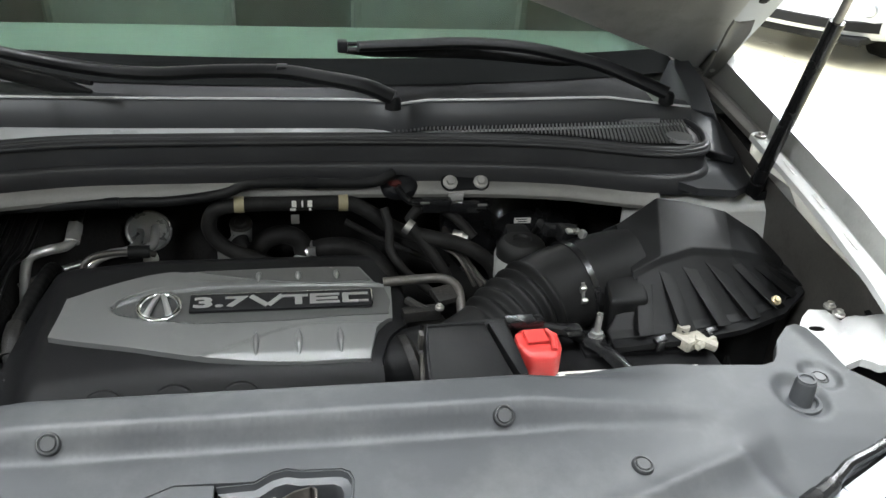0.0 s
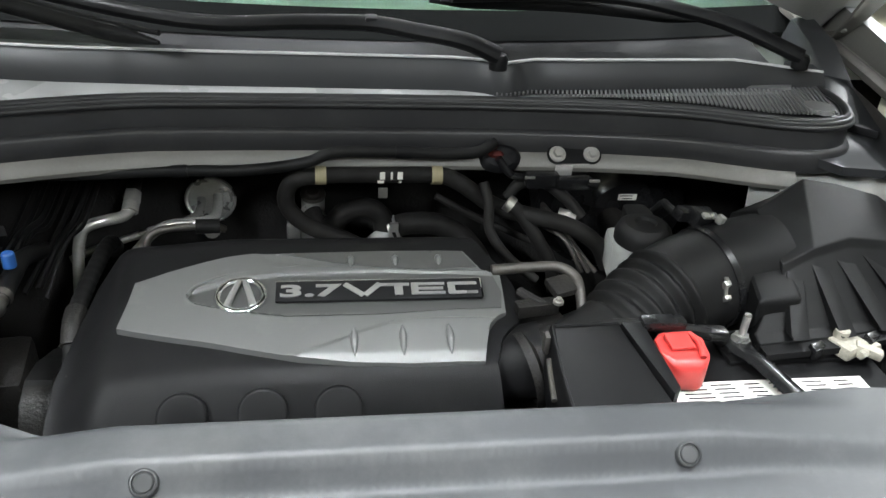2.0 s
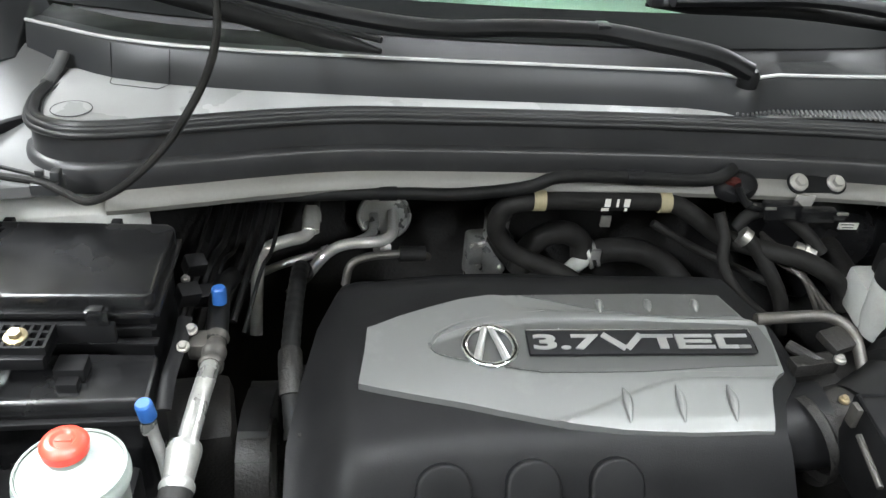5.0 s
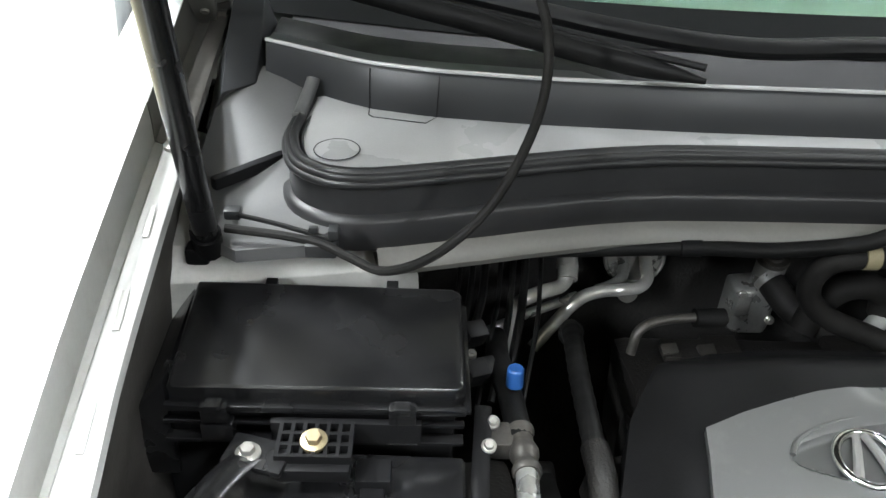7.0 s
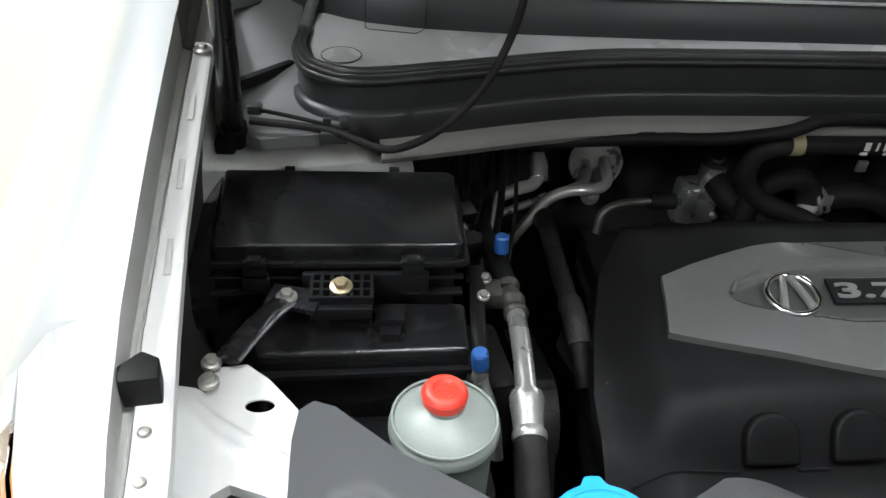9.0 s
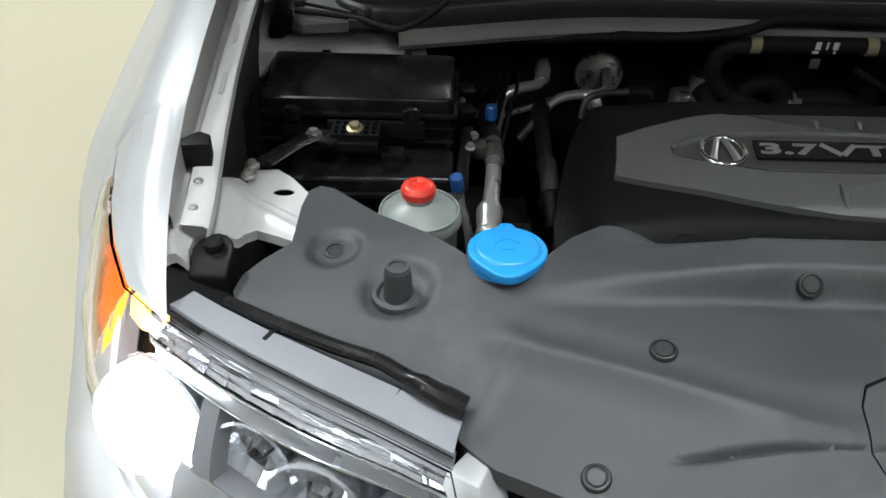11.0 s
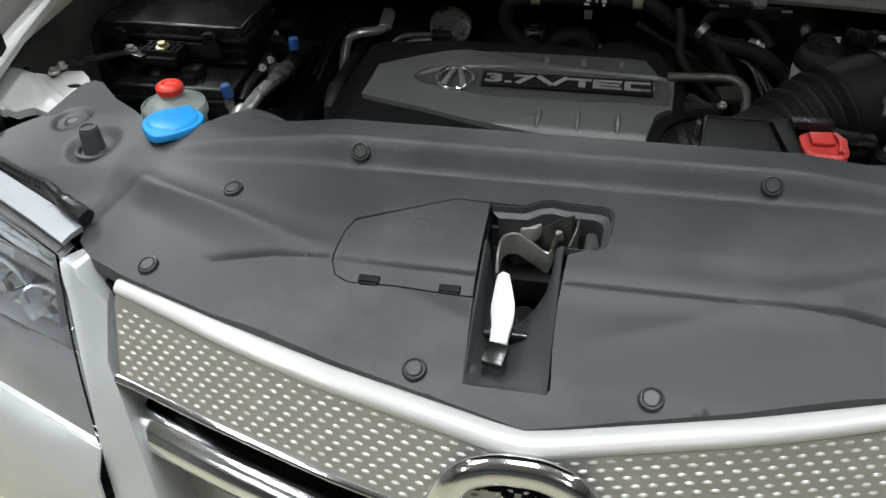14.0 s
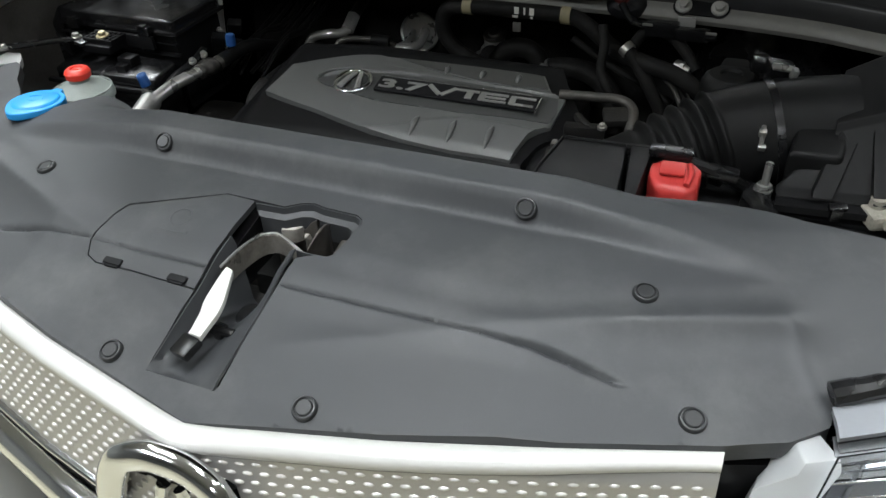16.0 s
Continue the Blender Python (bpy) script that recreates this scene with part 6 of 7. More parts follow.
def coolant_box():
    b = thing("relay_box", (-0.55, 0.53, 0.80), "low black plastic box in front of the fuse box", "relay box")
    part("body", prism([(-0.650, 0.500), (-0.466, 0.506), (-0.466, 0.562), (-0.650, 0.566)], 0.80, lambda x, y: 0.946 + 0.006 * ease(0.52, 0.55, y), 0.006, 3), M_SATIN, b)
    part("ledge", prism([(-0.66, 0.490), (-0.463, 0.497), (-0.463, 0.503), (-0.66, 0.498)], 0.925, 0.931, 0.001), M_BLACK, b)
    part("latch", merged(box((-0.534, 0.537, 0.956), (0.026, 0.022, 0.014), 0.002), box((-0.534, 0.522, 0.948), (0.018, 0.014, 0.016), 0.002)), M_BLACK, b, "black snap latch")
    part("lower_body", box((-0.56, 0.47, 0.80), (0.17, 0.05, 0.16), 0.008), M_BLACK, b)


coolant_box()


def lamp_bracket(s):
    b = thing("support_bracket", (s * 0.63, 0.40, 0.95), "pale painted support bracket bolted beside the headlight", "bracket", "lamp support brackets")
    o = [(s * x, y) for x, y in ((0.704, 0.345), (0.703, 0.300), (0.700, 0.264), (0.692, 0.251), (0.675, 0.253), (0.6795, 0.268), (0.6795, 0.288), (0.672, 0.302), (0.660, 0.306), (0.650, 0.326), (0.640, 0.333), (0.622, 0.326), (0.604, 0.318), (0.596, 0.340), (0.600, 0.362), (0.602, 0.400), (0.625, 0.430), (0.643, 0.446), (0.665, 0.443), (0.668, 0.415), (0.690, 0.420), (0.703, 0.400))]

    def stamped(x, y):
        a = abs(x)
        z = 0.996 + 0.030 * ease(0.652, 0.690, a) * (1 - ease(0.37, 0.425, y))
        z += 0.007 * math.exp(-((math.hypot(a - 0.660, y - 0.276) - 0.033) / 0.006) ** 2) * (1 - ease(0.33, 0.36, y))
        f = (y - 0.356) - 0.70 * (a - 0.605)
        z -= 0.005 * ease(-0.001, 0.003, f) * (1 - ease(0.664, 0.676, a))
        return z + 0.003 * math.exp(-((f + 0.020) / 0.006) ** 2) * (1 - ease(0.65, 0.68, a))
    part("plate", sheet(o, [[(s * 0.629 + 0.0105 * math.cos(t), 0.404 + 0.0062 * math.sin(t)) for t in np.arange(0, math.tau, 0.3)]], stamped, 0.0035, 0.010, (), 0.0015), M_BRACKET, b, "pale pressed plate with a hole", 50)
    me = to_mesh("bolt", disc_bolt(0.0075, 0.002, 0.005), M_STEEL)
    for x, y, z in ((0.6675, 0.441, 0.998), (0.666, 0.420, 1.000)):
        piece("bolt", me, b, pose(s * x, y, z))
    rv = to_mesh("rivet", lathe([(0, 0.002), (0.0035, 0.0015), (0.0045, 0)], seg=12), M_STEEL)
    for x, y, z in ((0.681, 0.302, 1.0405), (0.684, 0.333, 1.0475)):
        piece("rivet", rv, b, pose(s * x, y, z))
    part("flange_stop", bevelled(prism([(s * 0.676, 0.352), (s * 0.699, 0.349), (s * 0.703, 0.362), (s * 0.691, 0.376), (s * 0.679, 0.370)], 1.050, 1.073), 0.002), M_RUBBER, b, "black rubber block on the flange")
    t = part("guide_tab", bevelled(prism([(s * 0.644, 0.246), (s * 0.676, 0.246), (s * 0.677, 0.272), (s * 0.674, 0.283), (s * 0.668, 0.291), (s * 0.660, 0.294), (s * 0.652, 0.291), (s * 0.646, 0.283), (s * 0.643, 0.272)], 0.93, lambda x, y: 1.012 + 0.40 * (min(y, 0.272) - 0.246)), 0.004, 3), M_BLACK, b, "black plastic guide tab with a clip")
    part("clip_head", lathe([(0, 0.004), (0.006, 0.004), (0.0085, 0.002), (0.009, -0.003)], pose(s * 0.660, 0.276, 1.0235), 20), M_BLACK, t)
    part("splash_panel", prism([(s * 0.600, 0.20), (s * 0.676, 0.215), (s * 0.700, 0.27), (s * 0.60, 0.31)], 0.90, 0.965), M_BLACK, b, "black splash panel below")
    if s < 0:
        a = part("arm", merged(tube([(-0.656, 0.442, 1.000), (-0.645, 0.475, 0.994), (-0.632, 0.51, 0.987), (-0.621, 0.532, 0.981)], 0.011, 10, 4, 0.35), box((-0.615, 0.534, 0.980), (0.045, 0.028, 0.006), 0.002, (0, 0, -15))), M_SATIN, b, "black steel stay with a bolt")
        part("bolt", moved(disc_bolt(0.0090, 0.0022, 0.0058), pose(-0.621, 0.532, 0.984)), M_STEEL, a, "pale zinc bolt")


for s in (-1, 1):
    lamp_bracket(s)


def steering_reservoir():
    r = thing("steering_fluid_reservoir", (-0.497, 0.405, 0.85), "grey power steering fluid reservoir with a red cap", "fluid reservoir")
    part("body", lathe([(0.0, 0.992), (0.0125, 0.992), (0.0135, 0.986), (0.020, 0.983), (0.036, 0.975), (0.0405, 0.970), (0.0415, 0.967), (0.0415, 0.962), (0.0385, 0.960), (0.0375, 0.955), (0.037, 0.90), (0.034, 0.86), (0.0, 0.855)], pose(-0.497, 0.405, 0), 40), M_RESERV, r, "grey translucent reservoir body", 30)
    part("seam", tube([(-0.497 + 0.039 * math.cos(a), 0.405 + 0.039 * math.sin(a), 0.9745) for a in np.linspace(0, math.tau, 30)], 0.0012, 6, 1), M_RESERV, r)
    part("cap", merged(lathe([(0, 0.0015), (0.007, 0.001), (0.009, 0.003), (0.0125, 0.003), (0.0155, 0.001), (0.0172, -0.002), (0.0165, -0.009), (0.0150, -0.0105)], pose(-0.498, 0.407, 1.0), 32), box((-0.498, 0.407, 1.001), (0.012, 0.003, 0.003), 0.001)), M_REDCAP, r, "bright red screw cap")


steering_reservoir()


def washer_filler():
    w = thing("washer_filler", (-0.418, 0.266, 0.95), "washer fluid filler neck with a bright blue cap", "washer filler")
    m = pose(-0.418, 0.268, 1.028, -3)
    part("neck", lathe([(0.026, 0.0), (0.027, -0.02), (0.024, -0.12)], m, 28), M_WHITEPL, w, "pale filler neck")
    rim = []
    for k in range(48):
        a = math.tau * k / 48
        r = 0.0325
        d = math.cos(a + math.pi / 2)
        r += 0.007 * max(0, d) ** 10
        r += 0.006 * (1 if abs(math.degrees(a) - 90) < 9 else 0)
        rim.append((r * math.cos(a), r * math.sin(a)))
    lid = moved(merged(prism(rim, -0.004, 0.0045, 0.002, 3), lathe([(0, 0.0075), (0.0235, 0.0072), (0.0262, 0.0062), (0.0275, 0.004)], seg=40)), m)
    c = part("cap", lid, M_BLUE, w, "bright blue flip cap", 40)
    part("cap_mark", moved(merged(tube([(-0.010, 0.002, 0.0077), (0, 0.009, 0.0077), (0.010, 0.002, 0.0077)], 0.0006, 6, 4), box((0, -0.006, 0.0076), (0.012, 0.0016, 0.0008))), m), M_BLUE, c)
    part("skirt", moved(lathe([(0.031, -0.003), (0.031, -0.012), (0.028, -0.014)], seg=40), m), M_BLUE, c)


washer_filler()


def air_con_lines():
    a = thing("air_conditioning_line", (-0.43, 0.5, 0.85), "aluminium air conditioning line with blue service caps", "pipe")
    part("pipe", tube([(-0.425, 0.452, 0.944), (-0.422, 0.50, 0.948), (-0.419, 0.555, 0.944)], 0.0088, 16, 4), M_ALU, a, "thick aluminium pipe")
    part("ferrule", merged(tube([(-0.4275, 0.418, 0.935), (-0.426, 0.448, 0.944)], lambda q: 0.0145 - 0.003 * (0.5 + 0.5 * math.cos(q * 16)), 18, 1), tube([(-0.4275, 0.412, 0.934), (-0.427, 0.43, 0.938), (-0.4255, 0.455, 0.945)], lambda q: 0.0118 + 0.0026 * math.sin(q * 9), 18, 6)), M_ALU, a, "crimped aluminium ferrule")
    part("rubber_hose", tube([(-0.4275, 0.415, 0.934), (-0.43, 0.38, 0.922), (-0.432, 0.34, 0.90), (-0.432, 0.31, 0.86)], 0.0135, 16, 5), M_HOSE, a)
    part("upper_joint", merged(tube([(-0.419, 0.55, 0.944), (-0.419, 0.57, 0.942), (-0.420, 0.60, 0.938)], lambda q: 0.0105 + 0.0015 * math.sin(q * 14), 16, 6), box((-0.430, 0.592, 0.936), (0.030, 0.026, 0.018), 0.004)), M_DIRTY, a, "aluminium joint block")
    part("upper_hose", tube([(-0.42, 0.59, 0.938), (-0.424, 0.64, 0.935), (-0.43, 0.70, 0.925), (-0.425, 0.76, 0.90)], 0.011, 14, 5), M_RUBBER, a)
    for x, y, z in ((-0.447, 0.575, 0.948), (-0.443, 0.598, 0.950)):
        part("bolt", moved(disc_bolt(0.006, 0.002, 0.0045), pose(x, y, z, 20)), M_STEEL, a)
    part("bracket", merged(tube([(-0.450, 0.61, 0.955), (-0.452, 0.58, 0.945), (-0.455, 0.54, 0.94), (-0.455, 0.51, 0.93)], 0.007, 8, 4, 0.4)), M_BLACK, a)
    for c, d in (((-0.422, 0.642, 0.958), (0, 0.1, 1)), ((-0.461, 0.482, 0.957), (-0.12, -0.1, 1))):
        m = Matrix.Translation(c) @ Vector(d).normalized().to_track_quat("Z", "Y").to_matrix().to_4x4()
        part("service_cap", merged(lathe([(0, 0.010), (0.0058, 0.010), (0.0072, 0.008), (0.0075, 0.0), (0.0075, -0.008)], m, 16)), M_BLUED, a, "blue service port cap", 25)
    part("thin_pipe", tube([(-0.459, 0.480, 0.945), (-0.456, 0.478, 0.93), (-0.447, 0.465, 0.905), (-0.443, 0.45, 0.87)], 0.0052, 12, 5), M_ALU, a, "thin aluminium pipe")
    part("valve_base", lathe([(0.007, 0.0), (0.0075, -0.012), (0.005, -0.014)], pose(-0.460, 0.481, 0.947), 6), M_ALU, a)


air_con_lines()


def heater_pipes():
    h = thing("heater_pipe", (-0.34, 0.86, 0.9), "bent bright metal pipe with a nut on the bulkhead", "pipe", "bulkhead pipes")
    part("pipe", tube([(-0.340, 0.872, 0.906), (-0.341, 0.864, 0.900), (-0.350, 0.853, 0.896), (-0.372, 0.840, 0.897), (-0.394, 0.830, 0.892), (-0.402, 0.824, 0.877), (-0.405, 0.812, 0.85), (-0.407, 0.79, 0.79)], 0.0082, 14, 6), M_BRIGHT, h, "bright bent pipe")
    part("nut", merged(bevelled(tube([(-0.340, 0.872, 0.906), (-0.340, 0.889, 0.916)], 0.0130, 6, 1), 0.001, 1), tube([(-0.341, 0.862, 0.899), (-0.340, 0.874, 0.907)], 0.0118, 14, 1)), M_BRIGHT, h, "hexagon nut")
    part("stub", tube([(-0.340, 0.889, 0.916), (-0.338, 0.94, 0.935)], 0.010, 14, 1), M_DARK, h)
    part("side_pipe", tube([(-0.318, 0.898, 0.850), (-0.345, 0.888, 0.844), (-0.385, 0.872, 0.838), (-0.43, 0.855, 0.825)], 0.0055, 12, 5), M_ALU, h, "thin side pipe")
    g = thing("air_conditioning_pipe", (-0.25, 0.93, 0.86), "pair of bent aluminium pipes in an oval flange", "pipe", "bulkhead pipes")
    part("pipe", tube([(-0.231, 0.952, 0.877), (-0.231, 0.936, 0.867), (-0.233, 0.918, 0.861), (-0.246, 0.903, 0.860), (-0.267, 0.896, 0.861), (-0.288, 0.895, 0.860), (-0.309, 0.893, 0.854), (-0.325, 0.887, 0.844), (-0.34, 0.88, 0.828), (-0.37, 0.86, 0.80)], 0.0080, 14, 6), M_BRIGHT, g, "bent aluminium pipe")
    part("pipe", tube([(-0.257, 0.955, 0.870), (-0.257, 0.938, 0.860), (-0.262, 0.925, 0.856), (-0.275, 0.915, 0.853), (-0.294, 0.905, 0.853)], 0.0068, 14, 6), M_ALU, g, "thin aluminium pipe")
    fl = [(0.036 * math.cos(a), 0.033 * math.sin(a)) for a in np.linspace(0, math.tau, 29)[:-1]]
    part("flange", moved(prism(fl, 0, 0.004, 0.001), pose(-0.243, 0.956, 0.870, 72)), M_ALU, g, "dull oval flange")
    part("flange_rim", moved(tube([(x, y, 0.004) for x, y in fl + fl[:1]], 0.0028, 8, 1), pose(-0.243, 0.954, 0.870, 72)), M_ALU, g, "bright flange rim")
    part("screw", moved(disc_bolt(0.013, 0.002, 0.005), pose(-0.244, 0.945, 0.820, 70)), M_STEEL, g)


heater_pipes()


def hose(label, pts, r, mat=None, extras=(), flat=1.0):
    h = thing("hose", tuple(pts[0]), label, "hose")
    part("tube", tube(pts, r, 14, 14 if callable(r) else 6, flat), mat or M_HOSE, h)
    for nm, shape, m, lb in extras:
        part(nm, shape, m, h, lb)
    return h


def hoses():
    # coolant hose beside the engine
    hose("dusty black coolant hose beside the engine cover", [(-0.346, 0.785, 0.885), (-0.349, 0.770, 0.902), (-0.352, 0.70, 0.905), (-0.352, 0.62, 0.905), (-0.350, 0.585, 0.900), (-0.345, 0.54, 0.86)], lambda q: 0.0100 + 0.0005 * math.sin(q * 160), M_RUBBER,
         extras=(("fitting", tube([(-0.352, 0.615, 0.905), (-0.350, 0.59, 0.902), (-0.348, 0.57, 0.89)], 0.0125, 14, 3), M_DARK, "grey hose end"), ("cap", tube([(-0.347, 0.782, 0.888), (-0.348, 0.775, 0.897)], 0.0130, 14, 1), M_RUBBER, "")))
    # hose with two tan tapes along the bulkhead
    def band(x, r=0.0132, l=0.014, z=0.999, y=0.775):
        return tube([(x - l / 2, y, z), (x + l / 2, y, z)], r, 16, 1)
    marks = [box((x, 0.7630, 1.0015 + dz * 0.8), (w * 0.85, 0.001, hh * 0.85), 0) for x, dz, w, hh in ((0.004, 0.002, 0.008, 0.012), (0.016, 0.002, 0.003, 0.012), (0.027, 0.002, 0.008, 0.012), (0.002, -0.009, 0.010, 0.004), (0.027, -0.009, 0.004, 0.004))]
    hose("black heater hose with two tan tapes along the bulkhead", [(-0.01, 0.755, 0.890), (-0.04, 0.765, 0.905), (-0.095, 0.775, 0.925), (-0.120, 0.777, 0.955), (-0.112, 0.776, 0.988), (-0.075, 0.775, 0.998), (0.0, 0.775, 0.999), (0.075, 0.775, 0.999), (0.108, 0.772, 0.988), (0.155, 0.76, 0.960), (0.20, 0.735, 0.958), (0.25, 0.72, 0.950), (0.290, 0.715, 0.925), (0.31, 0.715, 0.89)], 0.0115,
         extras=(("tape", band(-0.075), M_TAPE, "tan tape"), ("tape", band(0.076), M_TAPE, "tan tape"), ("printed_mark", merged(*marks), M_LABEL, "white printed bars"), ("clip", box((0.005, 0.762, 0.979), (0.012, 0.004, 0.014), 0.001), M_STEEL, "")))
    hose("fat black hose with a spring clamp behind the engine", [(-0.070, 0.845, 0.850), (-0.060, 0.85, 0.880), (-0.040, 0.852, 0.902), (-0.012, 0.852, 0.908), (0.010, 0.852, 0.895), (0.016, 0.85, 0.872)], 0.0155)
    hose("fat black hose curving behind the engine cover", [(0.022, 0.848, 0.874), (0.05, 0.848, 0.884), (0.090, 0.842, 0.886), (0.125, 0.83, 0.873), (0.150, 0.80, 0.850), (0.158, 0.76, 0.82)], 0.0165,
         extras=(("spring_clamp", merged(*[tube([(0.022 + d, 0.848, 0.874 + d * 0.35), (0.026 + d, 0.848, 0.8755 + d * 0.35)], 0.0185, 18, 1) for d in (0.0, 0.009)], box((0.028, 0.830, 0.888), (0.012, 0.006, 0.014), 0.001)), M_ALU, "bright spring clamp"), ("white_elbow", tube([(0.020, 0.846, 0.872), (0.0, 0.835, 0.862), (-0.03, 0.81, 0.845)], 0.011, 12, 4), M_WHITEPL, "pale plastic elbow")))
    hose("thin black vacuum hose", [(0.135, 0.75, 1.0), (0.142, 0.735, 0.975), (0.143, 0.72, 0.945), (0.165, 0.705, 0.915), (0.205, 0.69, 0.885)], 0.0068)
    hose("black hose dropping beside the intake", [(0.172, 0.745, 0.972), (0.19, 0.735, 0.955), (0.212, 0.725, 0.925), (0.232, 0.72, 0.89), (0.24, 0.715, 0.85)], 0.0092, extras=(("end_clip", tube([(0.168, 0.747, 0.973), (0.176, 0.743, 0.968)], 0.0115, 12, 1), M_STEEL, "pale clip"),))
    hose("thin black hose crossing the bulkhead", [(0.08, 0.80, 0.955), (0.13, 0.79, 0.93), (0.18, 0.78, 0.91), (0.24, 0.76, 0.89)], 0.005)
    hose("black hose arch near the brake booster", [(0.175, 0.775, 0.965), (0.19, 0.775, 0.985), (0.22, 0.77, 0.990), (0.25, 0.75, 0.975), (0.27, 0.735, 0.955)], 0.008)
    hose("black wiring harness along the bulkhead flange", [(-0.46, 0.775, 0.998), (-0.39, 0.768, 1.002), (-0.25, 0.772, 1.006), (-0.17, 0.765, 1.010), (-0.095, 0.762, 1.022), (-0.060, 0.762, 1.036), (0.0, 0.766, 1.036), (0.085, 0.765, 1.034), (0.125, 0.762, 1.038), (0.150, 0.775, 1.045)], 0.0075, M_RUBBER,
         extras=(("tape_wrap", tube([(-0.26, 0.7718, 1.0057), (-0.24, 0.7716, 1.0064)], 0.0086, 12, 1), M_BLACK, ""), ("tape_wrap", tube([(0.02, 0.7658, 1.0358), (0.04, 0.7656, 1.0353)], 0.0086, 12, 1), M_BLACK, "")))
    hose("small dull metal pipe behind the engine cover", [(-0.297, 0.735, 0.905), (-0.292, 0.742, 0.926), (-0.277, 0.748, 0.934), (-0.25, 0.754, 0.935), (-0.215, 0.758, 0.934), (-0.20, 0.765, 0.925)], 0.0048, M_DIRTY,
         extras=(("sleeve", tube([(-0.235, 0.7555, 0.9347), (-0.205, 0.7585, 0.9335)], 0.0095, 12, 1), M_RUBBER, "black rubber sleeve"),))
    w = thing("wiring_harness", (-0.43, 0.72, 0.9), "tangle of black wiring beside the fuse box", "wiring")
    for k in range(7):
        x, y = -0.47 + 0.014 * k, 0.74 + 0.01 * (k % 3)
        part("wire", tube([(x - 0.02, y - 0.06, 0.88), (x - 0.005, y, 0.905 + 0.008 * (k % 4)), (x + 0.004, y + 0.05, 0.92), (x + 0.012, y + 0.12, 0.945)], 0.0025 + 0.001 * (k % 3), 8, 5), M_RUBBER, w)
    for x, y, z in ((-0.455, 0.70, 0.955), (-0.445, 0.68, 0.93), (-0.455, 0.655, 0.95)):
        part("connector", box((x, y, z), (0.022, 0.018, 0.02), 0.003, (20, 10, 30)), M_BLACK, w)
    part("bolt", moved(disc_bolt(0.0045, 0.002, 0.003), pose(-0.458, 0.665, 0.962)), M_STEEL, w)
    # two flange bolts with a plate, a red plug, and the sensor below
    p = thing("purge_valve", (0.235, 0.735, 0.99), "small black valve with pale clips under the flange", "valve")
    part("body", merged(box((0.215, 0.758, 1.0), (0.044, 0.018, 0.020), 0.003), box((0.256, 0.751, 0.999), (0.046, 0.015, 0.016), 0.003), tube([(0.275, 0.748, 0.999), (0.288, 0.746, 1.0)], 0.006, 10, 1), tube([(0.196, 0.762, 1.0), (0.172, 0.762, 1.006), (0.155, 0.764, 1.028)], 0.005, 10, 4)), M_SATIN, p)
    tilt = pose(0.2605, 0.7775, 1.0265, 41)
    ends = [(-0.0235 + 0.0140 * math.cos(a), 0.0140 * math.sin(a)) for a in np.linspace(math.pi * 0.35, math.pi * 1.65, 14)]
    part("plate", moved(prism(ends + [(-x, -y) for x, y in ends], 0.0, 0.0022, 0.0006), tilt), M_BLACK, p, "black two-hole plate on the flange")
    for x in (-0.0235, 0.0235):
        part("bolt", moved(disc_bolt(0.0112, 0.0034, 0.0068), tilt @ pose(x, 0, 0.0022)), M_BOLTHEAD, p, "pale painted bolt head")
    part("tab", box((0.245, 0.7655, 1.009), (0.024, 0.003, 0.017), 0.001, (10, 0, 0)), M_BRIGHT, p, "pale steel tab")
    for x, y in ((0.196, 0.749), (0.281, 0.739)):
        part("clip", box((x, y, 1.007), (0.014, 0.0025, 0.0035), 0.0008), M_STEEL, p, "bright clip")
    q = thing("grommet", (0.155, 0.765, 1.04), "black rubber grommet with a dull red core", "grommet")
    part("plug", lathe([(0, 0.008), (0.016, 0.007), (0.022, 0.002), (0.024, -0.004)], pose(0.160, 0.778, 1.022, 50) @ Matrix.Diagonal((1.25, 0.85, 1, 1)), 24), M_INK, q)
    part("plug_core", lathe([(0, 0.0095), (0.005, 0.009), (0.008, 0.006)], pose(0.153, 0.777, 1.026, 50) @ Matrix.Diagonal((1.3, 0.7, 1, 1)), 16), material("dark_red_rubber", (0.06, 0.012, 0.010), 0.6, 0, 0.2, 30, 400, 0.2, spec=0.15), q, "dull red core")
    t = thing("recirculation_valve", (-0.095, 0.93, 0.86), "dirty aluminium valve on the bulkhead side of the engine", "valve")
    v = part("body", merged(bevelled(prism([(-0.128, 0.915), (-0.118, 0.905), (-0.080, 0.905), (-0.070, 0.918), (-0.072, 0.945), (-0.128, 0.945)], 0.79, lambda x, y: 0.858 + 0.10 * (x + 0.1)), 0.008, 3), tube([(-0.088, 0.925, 0.85), (-0.088, 0.921, 0.894)], lambda q: 0.017 + 0.002 * math.sin(9 * q), 20, 4), tube([(-0.094, 0.915, 0.872), (-0.080, 0.892, 0.862)], 0.0165, 16, 1), box((-0.118, 0.905, 0.838), (0.020, 0.012, 0.030), 0.004, (0, 0, 12))), M_ALU, t, "dirty cast aluminium body")
    part("ring", lathe([(0.0, 0.004), (0.009, 0.004), (0.011, 0.001), (0.018, 0.002), (0.0195, -0.003), (0.018, -0.008)], pose(-0.088, 0.921, 0.897, 18), 24), M_DIRTY, v, "round top ring")
    for x, z in ((-0.120, 0.852), (-0.112, 0.820), (-0.078, 0.815)):
        part("bolt", moved(disc_bolt(0.0055, 0.002, 0.004), pose(x, 0.9035, z, 80)), M_STEEL, v)
